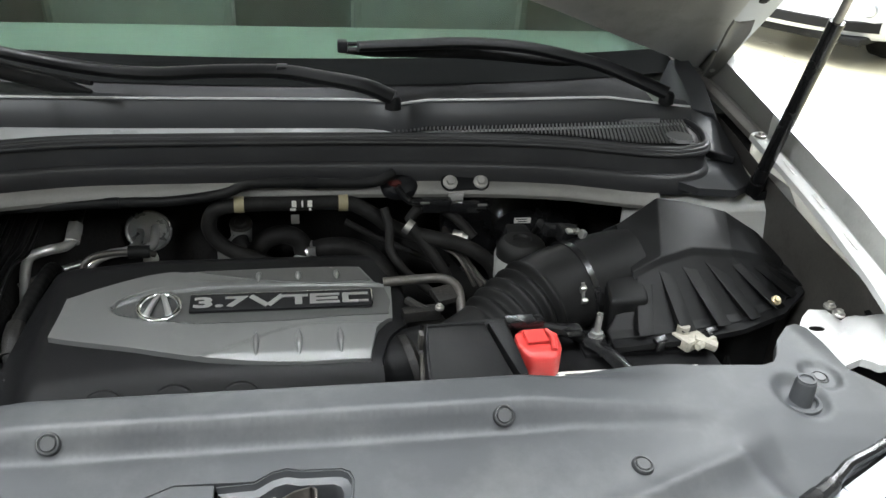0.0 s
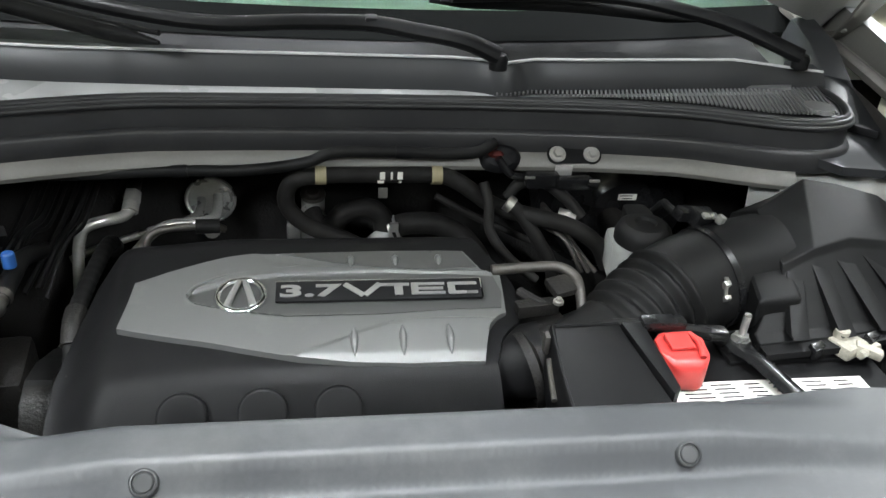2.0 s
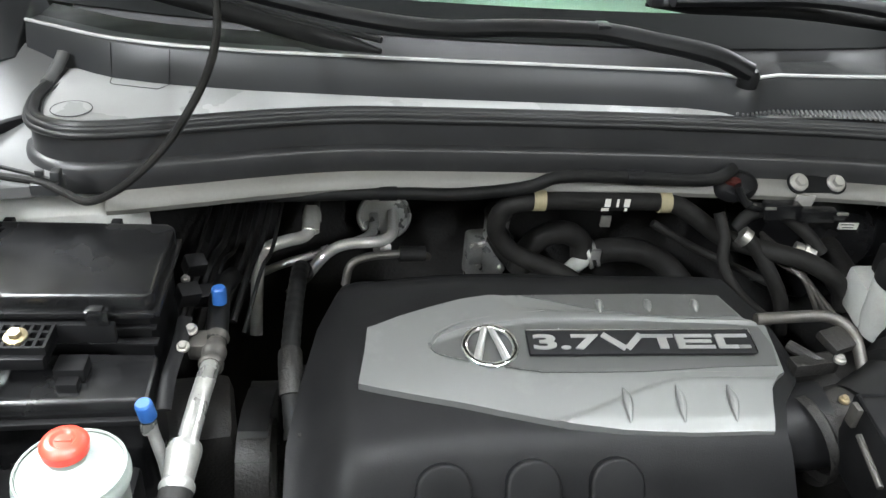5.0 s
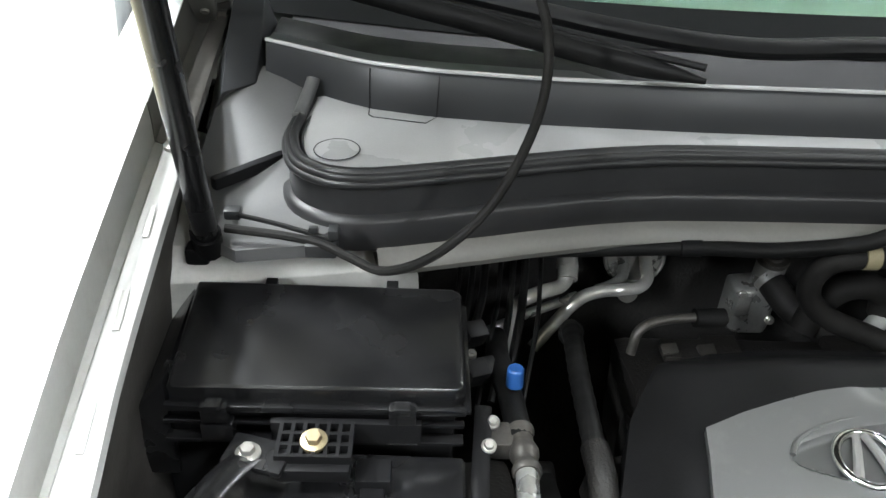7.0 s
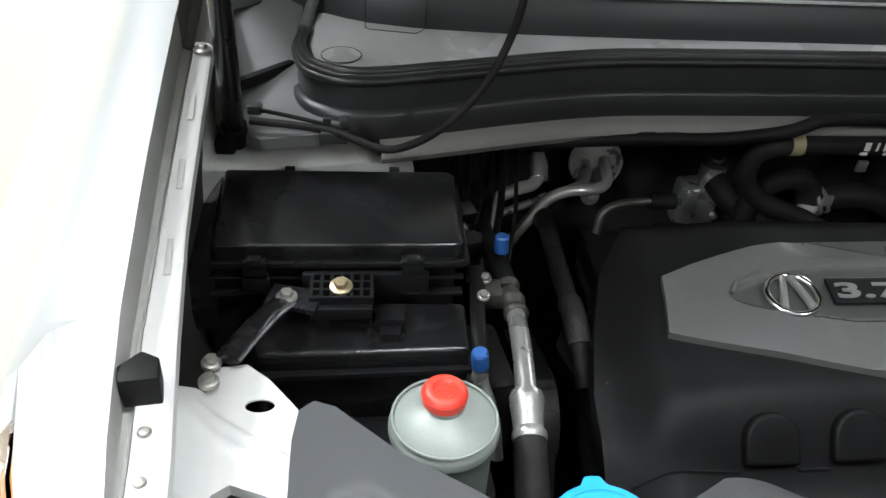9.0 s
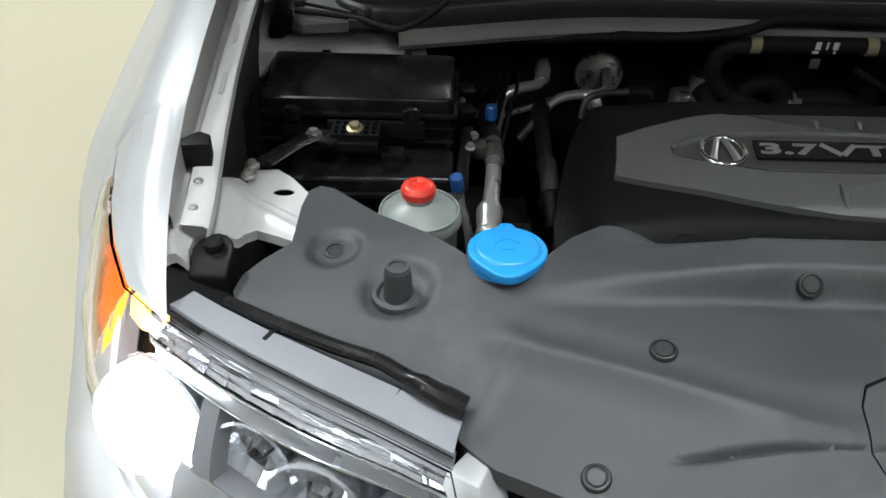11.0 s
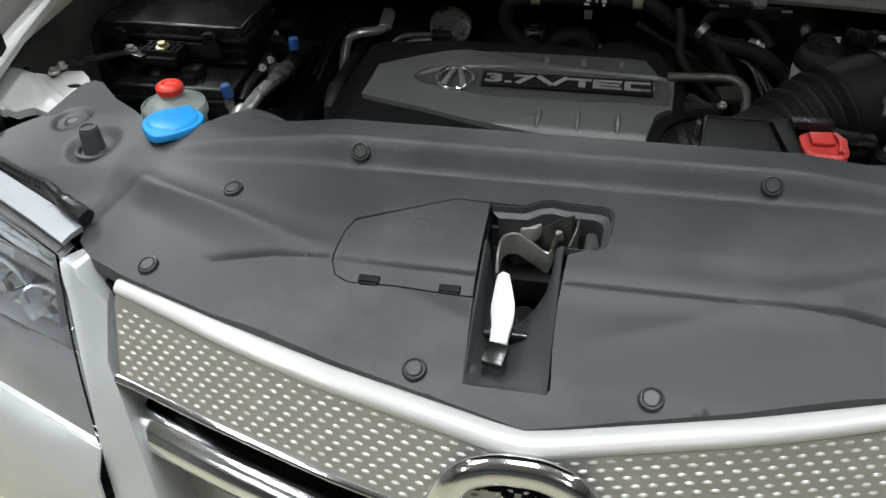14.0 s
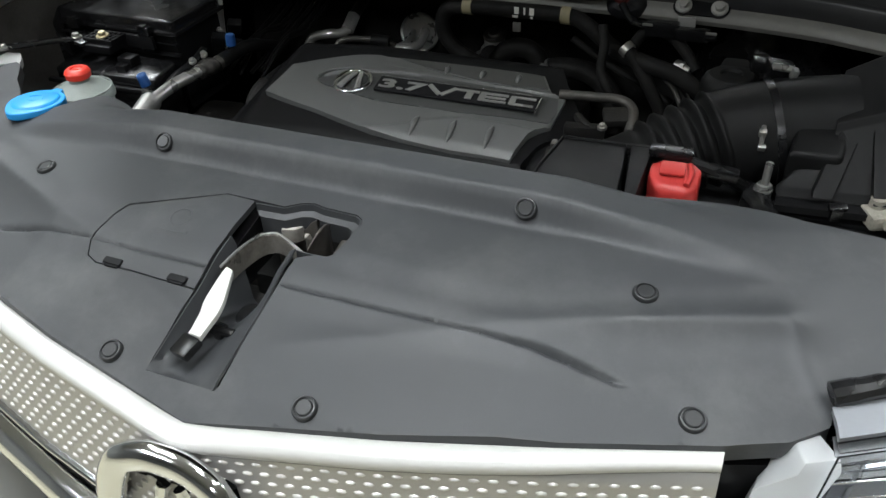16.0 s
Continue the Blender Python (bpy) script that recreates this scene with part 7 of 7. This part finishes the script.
    part("hose_stub", tube([(-0.09, 0.905, 0.87), (-0.07, 0.87, 0.855), (-0.02, 0.84, 0.84), (0.04, 0.83, 0.835)], 0.0165, 14, 5), M_HOSE, t)
    part("screw", moved(disc_bolt(0.006, 0.002, 0.004), pose(-0.106, 0.913, 0.845, 80)), M_STEEL, t)


hoses()


def brake_unit():
    b = thing("brake_master_cylinder", (0.33, 0.75, 0.85), "black brake booster with a fluid reservoir", "brake cylinder")
    part("booster", lathe([(0, 0.045), (0.05, 0.045), (0.06, 0.035), (0.105, 0.025), (0.122, 0.0), (0.126, -0.02), (0.12, -0.06), (0, -0.07)], pose(0.375, 0.895, 0.895, 90), 40), M_SATIN, b, "round black booster drum")
    part("label", box((0.378, 0.8488, 0.925), (0.029, 0.001, 0.010), 0.0004, (0, 0, 0)), M_LABEL, b, "small white label")
    part("label_bar", merged(box((0.376, 0.8481, 0.9275), (0.019, 0.0005, 0.0015)), box((0.378, 0.8481, 0.923), (0.016, 0.0005, 0.0015))), M_INK, b)
    part("cylinder", tube([(0.36, 0.86, 0.885), (0.335, 0.70, 0.885), (0.33, 0.66, 0.885)], 0.022, 16, 3), M_DARK, b)
    r = part("reservoir", merged(lathe([(0.0, 0.970), (0.030, 0.970), (0.032, 0.966), (0.031, 0.955), (0.030, 0.92), (0.025, 0.90)], pose(0.318, 0.648, 0), 28), bevelled(prism([(0.290, 0.655), (0.346, 0.655), (0.352, 0.72), (0.30, 0.72)], 0.90, 0.950), 0.008)), M_WHITEPL, b, "milky fluid reservoir")
    part("cap", merged(lathe([(0, 0.018), (0.012, 0.018), (0.014, 0.022), (0.026, 0.021), (0.032, 0.016), (0.0355, 0.008), (0.0355, -0.004), (0.033, -0.006)], pose(0.320, 0.645, 0.976), 32), bevelled(prism([(0.302, 0.665), (0.340, 0.665), (0.336, 0.695), (0.306, 0.695)], 0.96, 0.998), 0.006)), M_RUBBER, r, "dark rubber reservoir cap")
    for k in range(3):
        part("line", tube([(0.29 - 0.01 * k, 0.70, 0.89), (0.27 - 0.012 * k, 0.72, 0.91 + 0.01 * k), (0.25 - 0.012 * k, 0.76, 0.93), (0.24, 0.82, 0.93)], 0.0032, 8, 5), M_DIRTY, b)
    part("union", merged(tube([(0.24, 0.745, 0.955), (0.262, 0.735, 0.952)], 0.009, 12, 1), tube([(0.25, 0.74, 0.954), (0.254, 0.738, 0.9535)], 0.012, 6, 1)), M_STEEL, b)


brake_unit()


def air_cleaner():
    a = thing("air_cleaner", (0.55, 0.56, 0.80), "dusty black air cleaner box with ribbed front", "air cleaner")
    lip = [(0.395, 0.462), (0.49, 0.468), (0.575, 0.482), (0.65, 0.512), (0.705, 0.560), (0.722, 0.615)]
    crease = [(0.440, 0.533), (0.482, 0.545), (0.530, 0.556), (0.588, 0.558), (0.645, 0.572), (0.700, 0.606)]
    cz = [1.004, 1.018, 1.025, 1.019, 1.002, 0.968]
    ridge = [(0.441, 0.613), (0.507, 0.640), (0.556, 0.646), (0.618, 0.645), (0.672, 0.638), (0.716, 0.628)]
    rz = [1.031, 1.060, 1.050, 1.034, 1.002, 0.962]
    back = [(0.455, 0.690), (0.515, 0.705), (0.56, 0.708), (0.61, 0.705), (0.66, 0.695), (0.712, 0.67)]
    bz = [0.985, 1.00, 0.995, 0.985, 0.97, 0.95]
    rows = [[(x, y, 0.80) for x, y in lip], [(x, y, 0.948 + 0.012 * k / 5) for k, (x, y) in enumerate(lip)], [(x, y + 0.012, 0.953 + 0.010 * k / 5) for k, (x, y) in enumerate(lip)]]
    rows += [[(x, y - 0.005, z - 0.009) for (x, y), z in zip(crease, cz)]]
    rows += [[(x, y, z) for (x, y), z in zip(c, zs)] for c, zs in ((crease, cz), (ridge, rz), (back, bz))]
    rows += [[(x, y + 0.02, 0.80) for x, y in back]]
    sh = loft([list(q) for q in zip(*rows)])
    n = len(rows)
    sh[1].append(tuple(range(n)))
    sh[1].append(tuple(range(5 * n, 6 * n)))
    part("box", bevelled(sh, 0.005, 3, 9), M_AIRBOX, a, "dusty black moulded box", 20)
    # ribs on the front face and the joint flange
    for k in range(7):
        t = 0.45 + k * 0.62
        i = min(4, int(t))
        q = t - i
        l = Vector((*lip[i], 0.955)).lerp(Vector((*lip[i + 1], 0.957)), q)
        c = Vector((*crease[i], cz[i])).lerp(Vector((*crease[i + 1], cz[i + 1])), q)
        d = Vector((lip[i + 1][0] - lip[i][0], lip[i + 1][1] - lip[i][1], 0)).normalized()
        w = 0.0100
        o = Vector((d.y, -d.x, 0)) * 0.009
        up = Vector((0, 0, -0.010))
        lo = [l - d * w + o, l + d * w + o, l + d * w - o, l - d * w - o]
        hi = [c - d * w + o * 0.3 + up, c + d * w + o * 0.3 + up, c + d * w - o + up * 0.2, c - d * w - o + up * 0.2]
        part("rib", bevelled(([tuple(p) for p in lo + hi], [(0, 1, 5, 4), (1, 2, 6, 5), (2, 3, 7, 6), (3, 0, 4, 7), (0, 3, 2, 1), (4, 5, 6, 7)]), 0.003, 2), M_AIRBOX, a)
    part("joint_flange", thick(loft([[(x, y - 0.016, 0.946 + 0.012 * k / 5), (x, y + 0.01, 0.946 + 0.012 * k / 5), (x, y + 0.01, 0.938 + 0.012 * k / 5), (x, y - 0.016, 0.938 + 0.012 * k / 5)] for k, (x, y) in enumerate(lip)], True), 0.001), M_BLACK, a)
    for k, (x, y) in enumerate(((0.455, 0.452), (0.53, 0.467), (0.60, 0.49), (0.675, 0.53))):
        part("clip", merged(box((x, y, 0.951), (0.018, 0.008, 0.006), 0.001, (20, 0, 20)), box((x, y - 0.003, 0.944), (0.012, 0.006, 0.014), 0.001, (0, 0, 20))), M_SATIN, a)
    part("screw", moved(disc_bolt(0.0065, 0.002, 0.004), pose(0.625, 0.487, 0.980, 40)), M_BRASS, a, "pale screw head")
    part("neck", tube([(0.462, 0.592, 0.972), (0.425, 0.586, 0.968), (0.380, 0.576, 0.963)], 0.0605, 28, 5), M_AIRBOX, a, "round black outlet neck")
    part("shoulder", bevelled(prism([(0.398, 0.490), (0.452, 0.494), (0.458, 0.545), (0.405, 0.548)], 0.93, lambda x, y: 0.985 + 0.015 * ease(0.5, 0.55, y)), 0.007, 3), M_AIRBOX, a)
    # flow meter plug
    p = part("sensor", merged(box((0.372, 0.612, 1.022), (0.03, 0.022, 0.02), 0.003, (10, 12, 18)), box((0.355, 0.618, 1.024), (0.03, 0.016, 0.014), 0.002, (10, 12, 18))), M_SATIN, a, "black air flow sensor")
    part("plug", merged(box((0.376, 0.600, 1.031), (0.024, 0.008, 0.004), 0.001, (25, 12, 22)), box((0.389, 0.597, 1.027), (0.007, 0.010, 0.012), 0.002, (10, 12, 22))), M_ALU, p, "pale plug")
    part("wire", tube([(0.345, 0.622, 1.022), (0.345, 0.65, 1.018), (0.358, 0.69, 1.0), (0.362, 0.73, 0.96)], 0.005, 8, 5), M_RUBBER, p)
    h = thing("intake_hose", (0.28, 0.52, 0.90), "ribbed black rubber intake hose with a band clamp", "intake hose")
    line = [(0.388, 0.577, 0.964), (0.350, 0.566, 0.957), (0.315, 0.550, 0.948), (0.280, 0.530, 0.938), (0.245, 0.508, 0.926), (0.20, 0.494, 0.910)]
    part("bellows", tube(line, lambda q: (0.0605 if q < 0.35 else 0.0605 - 0.016 * (q - 0.35) / 0.65) + (0.0042 * math.sin((q - 0.36) * 72) if 0.36 < q < 0.80 else 0), 32, 16), M_RUBBER, h, "ribbed rubber bellows", 60)
    for t, pts in ((0, [(0.381, 0.5755, 0.9625), (0.373, 0.573, 0.961)]),):
        c = part("band_clamp", tube(pts, 0.0632, 32, 1), M_SATIN, h, "dark band clamp")
        part("clamp_screw", merged(box((0.369, 0.5165, 0.990), (0.008, 0.006, 0.010), 0.001, (30, 0, 10)), tube([(0.370, 0.512, 0.975), (0.369, 0.519, 0.998)], 0.0026, 8, 1), box((0.371, 0.511, 0.975), (0.008, 0.005, 0.008), 0.001, (30, 0, 10))), M_STEEL, c, "bright clamp screw")


air_cleaner()


def battery():
    b = thing("battery", (0.40, 0.43, 0.75), "black car battery with a paper label and clamp", "battery")
    part("case", box((0.400, 0.430, 0.840), (0.265, 0.175, 0.175), 0.006), M_BLACK, b, "black battery case")
    lb = part("label", box((0.388, 0.399, 0.9282), (0.220, 0.056, 0.001), 0), M_LABEL, b, "white printed label")
    bars = [box((0.302 + 0.034 * (k % 6) + 0.002 * (k // 6), 0.421 - 0.0062 * (k // 6), 0.9289), (0.029 - 0.006 * ((k * 7) % 3), 0.0016, 0.0006), 0) for k in range(36)]
    for bar in bars:
        part("print_bar", bar, M_INK, lb)
    part("ring", lathe([(0.005, 0.001), (0.006, 0.001), (0.006, 0)], pose(0.292, 0.421, 0.9286), 16), M_INK, lb)
    part("top_moulding", merged(box((0.44, 0.478, 0.930), (0.16, 0.05, 0.006), 0.002), lathe([(0, 0.003), (0.010, 0.003), (0.012, 0)], pose(0.452, 0.472, 0.933), 20)), M_BLACK, b)
    c = part("terminal_cover", bevelled(prism([(0.264, 0.428), (0.276, 0.412), (0.308, 0.411), (0.318, 0.424), (0.318, 0.448), (0.308, 0.464), (0.274, 0.462), (0.263, 0.448)], 0.928, lambda x, y: 0.964 + 0.010 * ease(0.41, 0.44, y) - 0.003 * ease(0.45, 0.465, y)), 0.009, 4), M_RED, b, "red plastic terminal cover")
    part("terminal_flap", merged(box((0.288, 0.440, 0.9735), (0.026, 0.022, 0.004), 0.0018, (8, 0, 4)), tube([(0.306, 0.418, 0.969), (0.308, 0.436, 0.974), (0.304, 0.454, 0.972)], 0.0035, 8, 3)), M_RED, c)
    k = part("terminal_clamp", merged(box((0.498, 0.462, 0.943), (0.035, 0.03, 0.016), 0.004, (0, 0, 25)), lathe([(0, 0.012), (0.008, 0.012), (0.009, 0), (0.013, -0.002), (0.013, -0.012)], pose(0.492, 0.468, 0.948), 16), box((0.515, 0.448, 0.946), (0.03, 0.014, 0.01), 0.003, (0, 10, -30)), tube([(0.50, 0.44, 0.946), (0.53, 0.455, 0.946)], 0.005, 6, 1)), M_CORRODED, b, "corroded lead terminal clamp")
    part("cable", tube([(0.52, 0.46, 0.944), (0.55, 0.485, 0.935), (0.57, 0.49, 0.90), (0.575, 0.47, 0.83)], 0.009, 10, 5), M_RUBBER, k)
    h = part("hold_down", merged(tube([(0.372, 0.470, 0.940), (0.385, 0.445, 0.941), (0.398, 0.41, 0.938), (0.408, 0.365, 0.935), (0.412, 0.33, 0.92)], 0.013, 8, 5, 0.3), box((0.376, 0.478, 0.938), (0.03, 0.03, 0.008), 0.002)), M_SATIN, b, "black battery hold-down bar")
    part("rod", merged(tube([(0.3815, 0.4795, 0.93), (0.3825, 0.4805, 0.975)], 0.0042, 10, 1), lathe([(0, 0.0), (0.0085, 0.0), (0.0085, -0.004)], pose(0.3815, 0.4795, 0.949), 6), lathe([(0.0, 0.002), (0.0105, 0.002), (0.0105, 0)], pose(0.3815, 0.4795, 0.942), 18)), M_ALU, h, "threaded steel rod with nut")
    r = thing("battery_fuse_box", (0.195, 0.41, 0.85), "black plastic box with a raised rim by the battery", "fuse box")
    o = [(0.158, 0.472), (0.150, 0.40), (0.146, 0.33), (0.248, 0.33), (0.240, 0.40), (0.232, 0.474)]
    part("cover", bevelled(prism(o, 0.90, lambda x, y: 0.976), 0.004, 2), M_BLACK, r)
    part("rim", merged(tube([(0.160, 0.468, 0.9765), (0.152, 0.40, 0.9765), (0.148, 0.33, 0.9765)], 0.002, 6, 2), tube([(0.160, 0.468, 0.9765), (0.231, 0.470, 0.9765)], 0.002, 6, 1)), M_BLACK, r)
    part("side_cover", bevelled(prism([(0.236, 0.474), (0.246, 0.40), (0.252, 0.36), (0.262, 0.37), (0.260, 0.474)], 0.90, 0.975), 0.003), M_BLACK, r)
    part("lever", merged(box((0.152, 0.455, 0.965), (0.006, 0.012, 0.022), 0.002), tube([(0.152, 0.44, 0.955), (0.147, 0.39, 0.945)], 0.003, 8, 1)), M_DIRTY, r, "dull metal clip")
    t = thing("cable_duct", (0.28, 0.47, 0.93), "translucent black cable guide above the terminal", "cable guide")
    part("duct", merged(box((0.281, 0.470, 0.976), (0.048, 0.018, 0.010), 0.003), box((0.325, 0.468, 0.962), (0.06, 0.016, 0.012), 0.003, (0, 4, 0))), M_SATIN, t)
    part("cable", tube([(0.21, 0.485, 0.96), (0.25, 0.478, 0.968), (0.30, 0.468, 0.968), (0.34, 0.468, 0.958), (0.37, 0.49, 0.93)], 0.007, 10, 5), M_RUBBER, t)
    p = thing("metal_pipe", (0.17, 0.59, 0.95), "dull dirty metal pipe bent beside the engine cover", "pipe")
    part("pipe", tube([(0.120, 0.592, 0.966), (0.17, 0.594, 0.968), (0.200, 0.593, 0.968), (0.216, 0.580, 0.964), (0.219, 0.560, 0.955), (0.217, 0.525, 0.930)], 0.0062, 14, 6), M_DIRTY, p, "dull bent pipe")
    part("bracket", merged(box((0.200, 0.568, 0.958), (0.035, 0.028, 0.010), 0.003, (12, 0, 20)), box((0.165, 0.545, 0.945), (0.05, 0.016, 0.016), 0.003, (0, 0, 8)), tube([(0.15, 0.57, 0.95), (0.165, 0.55, 0.95), (0.18, 0.545, 0.945)], 0.006, 8, 3)), M_DARK, p)
    part("bolt", moved(disc_bolt(0.006, 0.002, 0.004), pose(0.188, 0.54, 0.956)), M_STEEL, p)
    part("bolt", moved(disc_bolt(0.005, 0.002, 0.0035), pose(0.172, 0.495, 0.945)), M_BRASS, p)


battery()


def parked_car():
    """A white car that stands further back in the hall."""
    c = thing("parked_car", (5.0, 6.4, 0), "white car parked at the back of the hall", "car")
    x0, y0 = 0.0, 0.0
    at = pose(4.30, 5.06, 0, 0, 0, -56) @ Matrix.Translation((-1.83, -0.26, 0))

    def piece_of(name, shape, mat, parent, label="", smooth=35):
        return part(name, moved(shape, at), mat, parent, label, smooth)
    rows = []
    for t in np.linspace(0, 1, 13):
        x = x0 + 1.85 * t
        b = 0.28 * (2 * t - 1) ** 4 + 0.06 * (2 * t - 1) ** 2
        rows.append([(x, y0 + b + dy, z) for dy, z in ((0.10, 0.20), (0.03, 0.24), (0.0, 0.34), (0.01, 0.46), (0.05, 0.60), (0.10, 0.72), (0.30, 0.80), (0.9, 0.92))])
    body = piece_of("body", thick(loft(rows), 0.004), M_WHITECAR, c, "white painted front end", 60)
    piece_of("lower_lip", loft([[(x0 + 1.85 * t, y0 + 0.28 * (2 * t - 1) ** 4 + 0.06 * (2 * t - 1) ** 2 + dy, z) for dy, z in ((0.004, 0.345), (-0.014, 0.335), (-0.014, 0.275), (0.02, 0.262))] for t in np.linspace(0.06, 0.94, 13)]), M_INK, c, "black lower intake band")
    piece_of("sides", merged(box((x0 + 0.93, y0 + 1.6, 0.60), (1.84, 2.6, 0.72), 0.12, (0, 0, 0), 3), box((x0 + 0.93, y0 + 2.2, 1.15), (1.5, 2.0, 0.55), 0.2, (0, 0, 0), 3)), M_WHITECAR, c)
    for x in (x0 + 0.20, x0 + 1.65):
        piece_of("fog_lamp", merged(lathe([(0, 0.012), (0.045, 0.012), (0.055, 0.0), (0.055, -0.02)], pose(x, y0 + 0.135, 0.43, 90), 24)), M_REFLECT, c)
        for y in (0.75, 2.7):
            w = piece_of("wheel", lathe([(0, 0.10), (0.24, 0.10), (0.30, 0.11), (0.33, 0.09), (0.34, 0.0), (0.33, -0.09), (0, -0.1)], pose(x, y0 + y, 0.34, 0, 90), 32), M_RUBBER, c)
            piece_of("rim", lathe([(0, 0.115), (0.20, 0.115), (0.22, 0.105)], pose(x, y0 + y, 0.34, 0, 90), 24), M_ALU, w)
    for s in (0, 1):
        piece_of("headlight", thick(loft([[(0.10 + 0.45 * u if s == 0 else 1.75 - 0.45 * u, 0.235 - 0.16 * u + 0.14 * v, 0.60 + 0.02 * u + 0.13 * v) for v in np.linspace(0, 1, 5)] for u in np.linspace(0, 1, 7)]), 0.02), M_FRIT, c, "dark glossy headlight")
    piece_of("grille", box((0.925, 0.035, 0.60), (0.62, 0.05, 0.14), 0.02), M_BLACK, c, "black front grille")
    piece_of("shadow_lip", box((0.925, 0.30, 0.20), (1.5, 0.5, 0.06), 0.02), M_RUBBER, c, "dark underside behind the lip")
    piece_of("plate_bar", box((x0 + 0.93, y0 - 0.012, 0.50), (0.5, 0.01, 0.12), 0.002), M_LABEL, c)


parked_car()
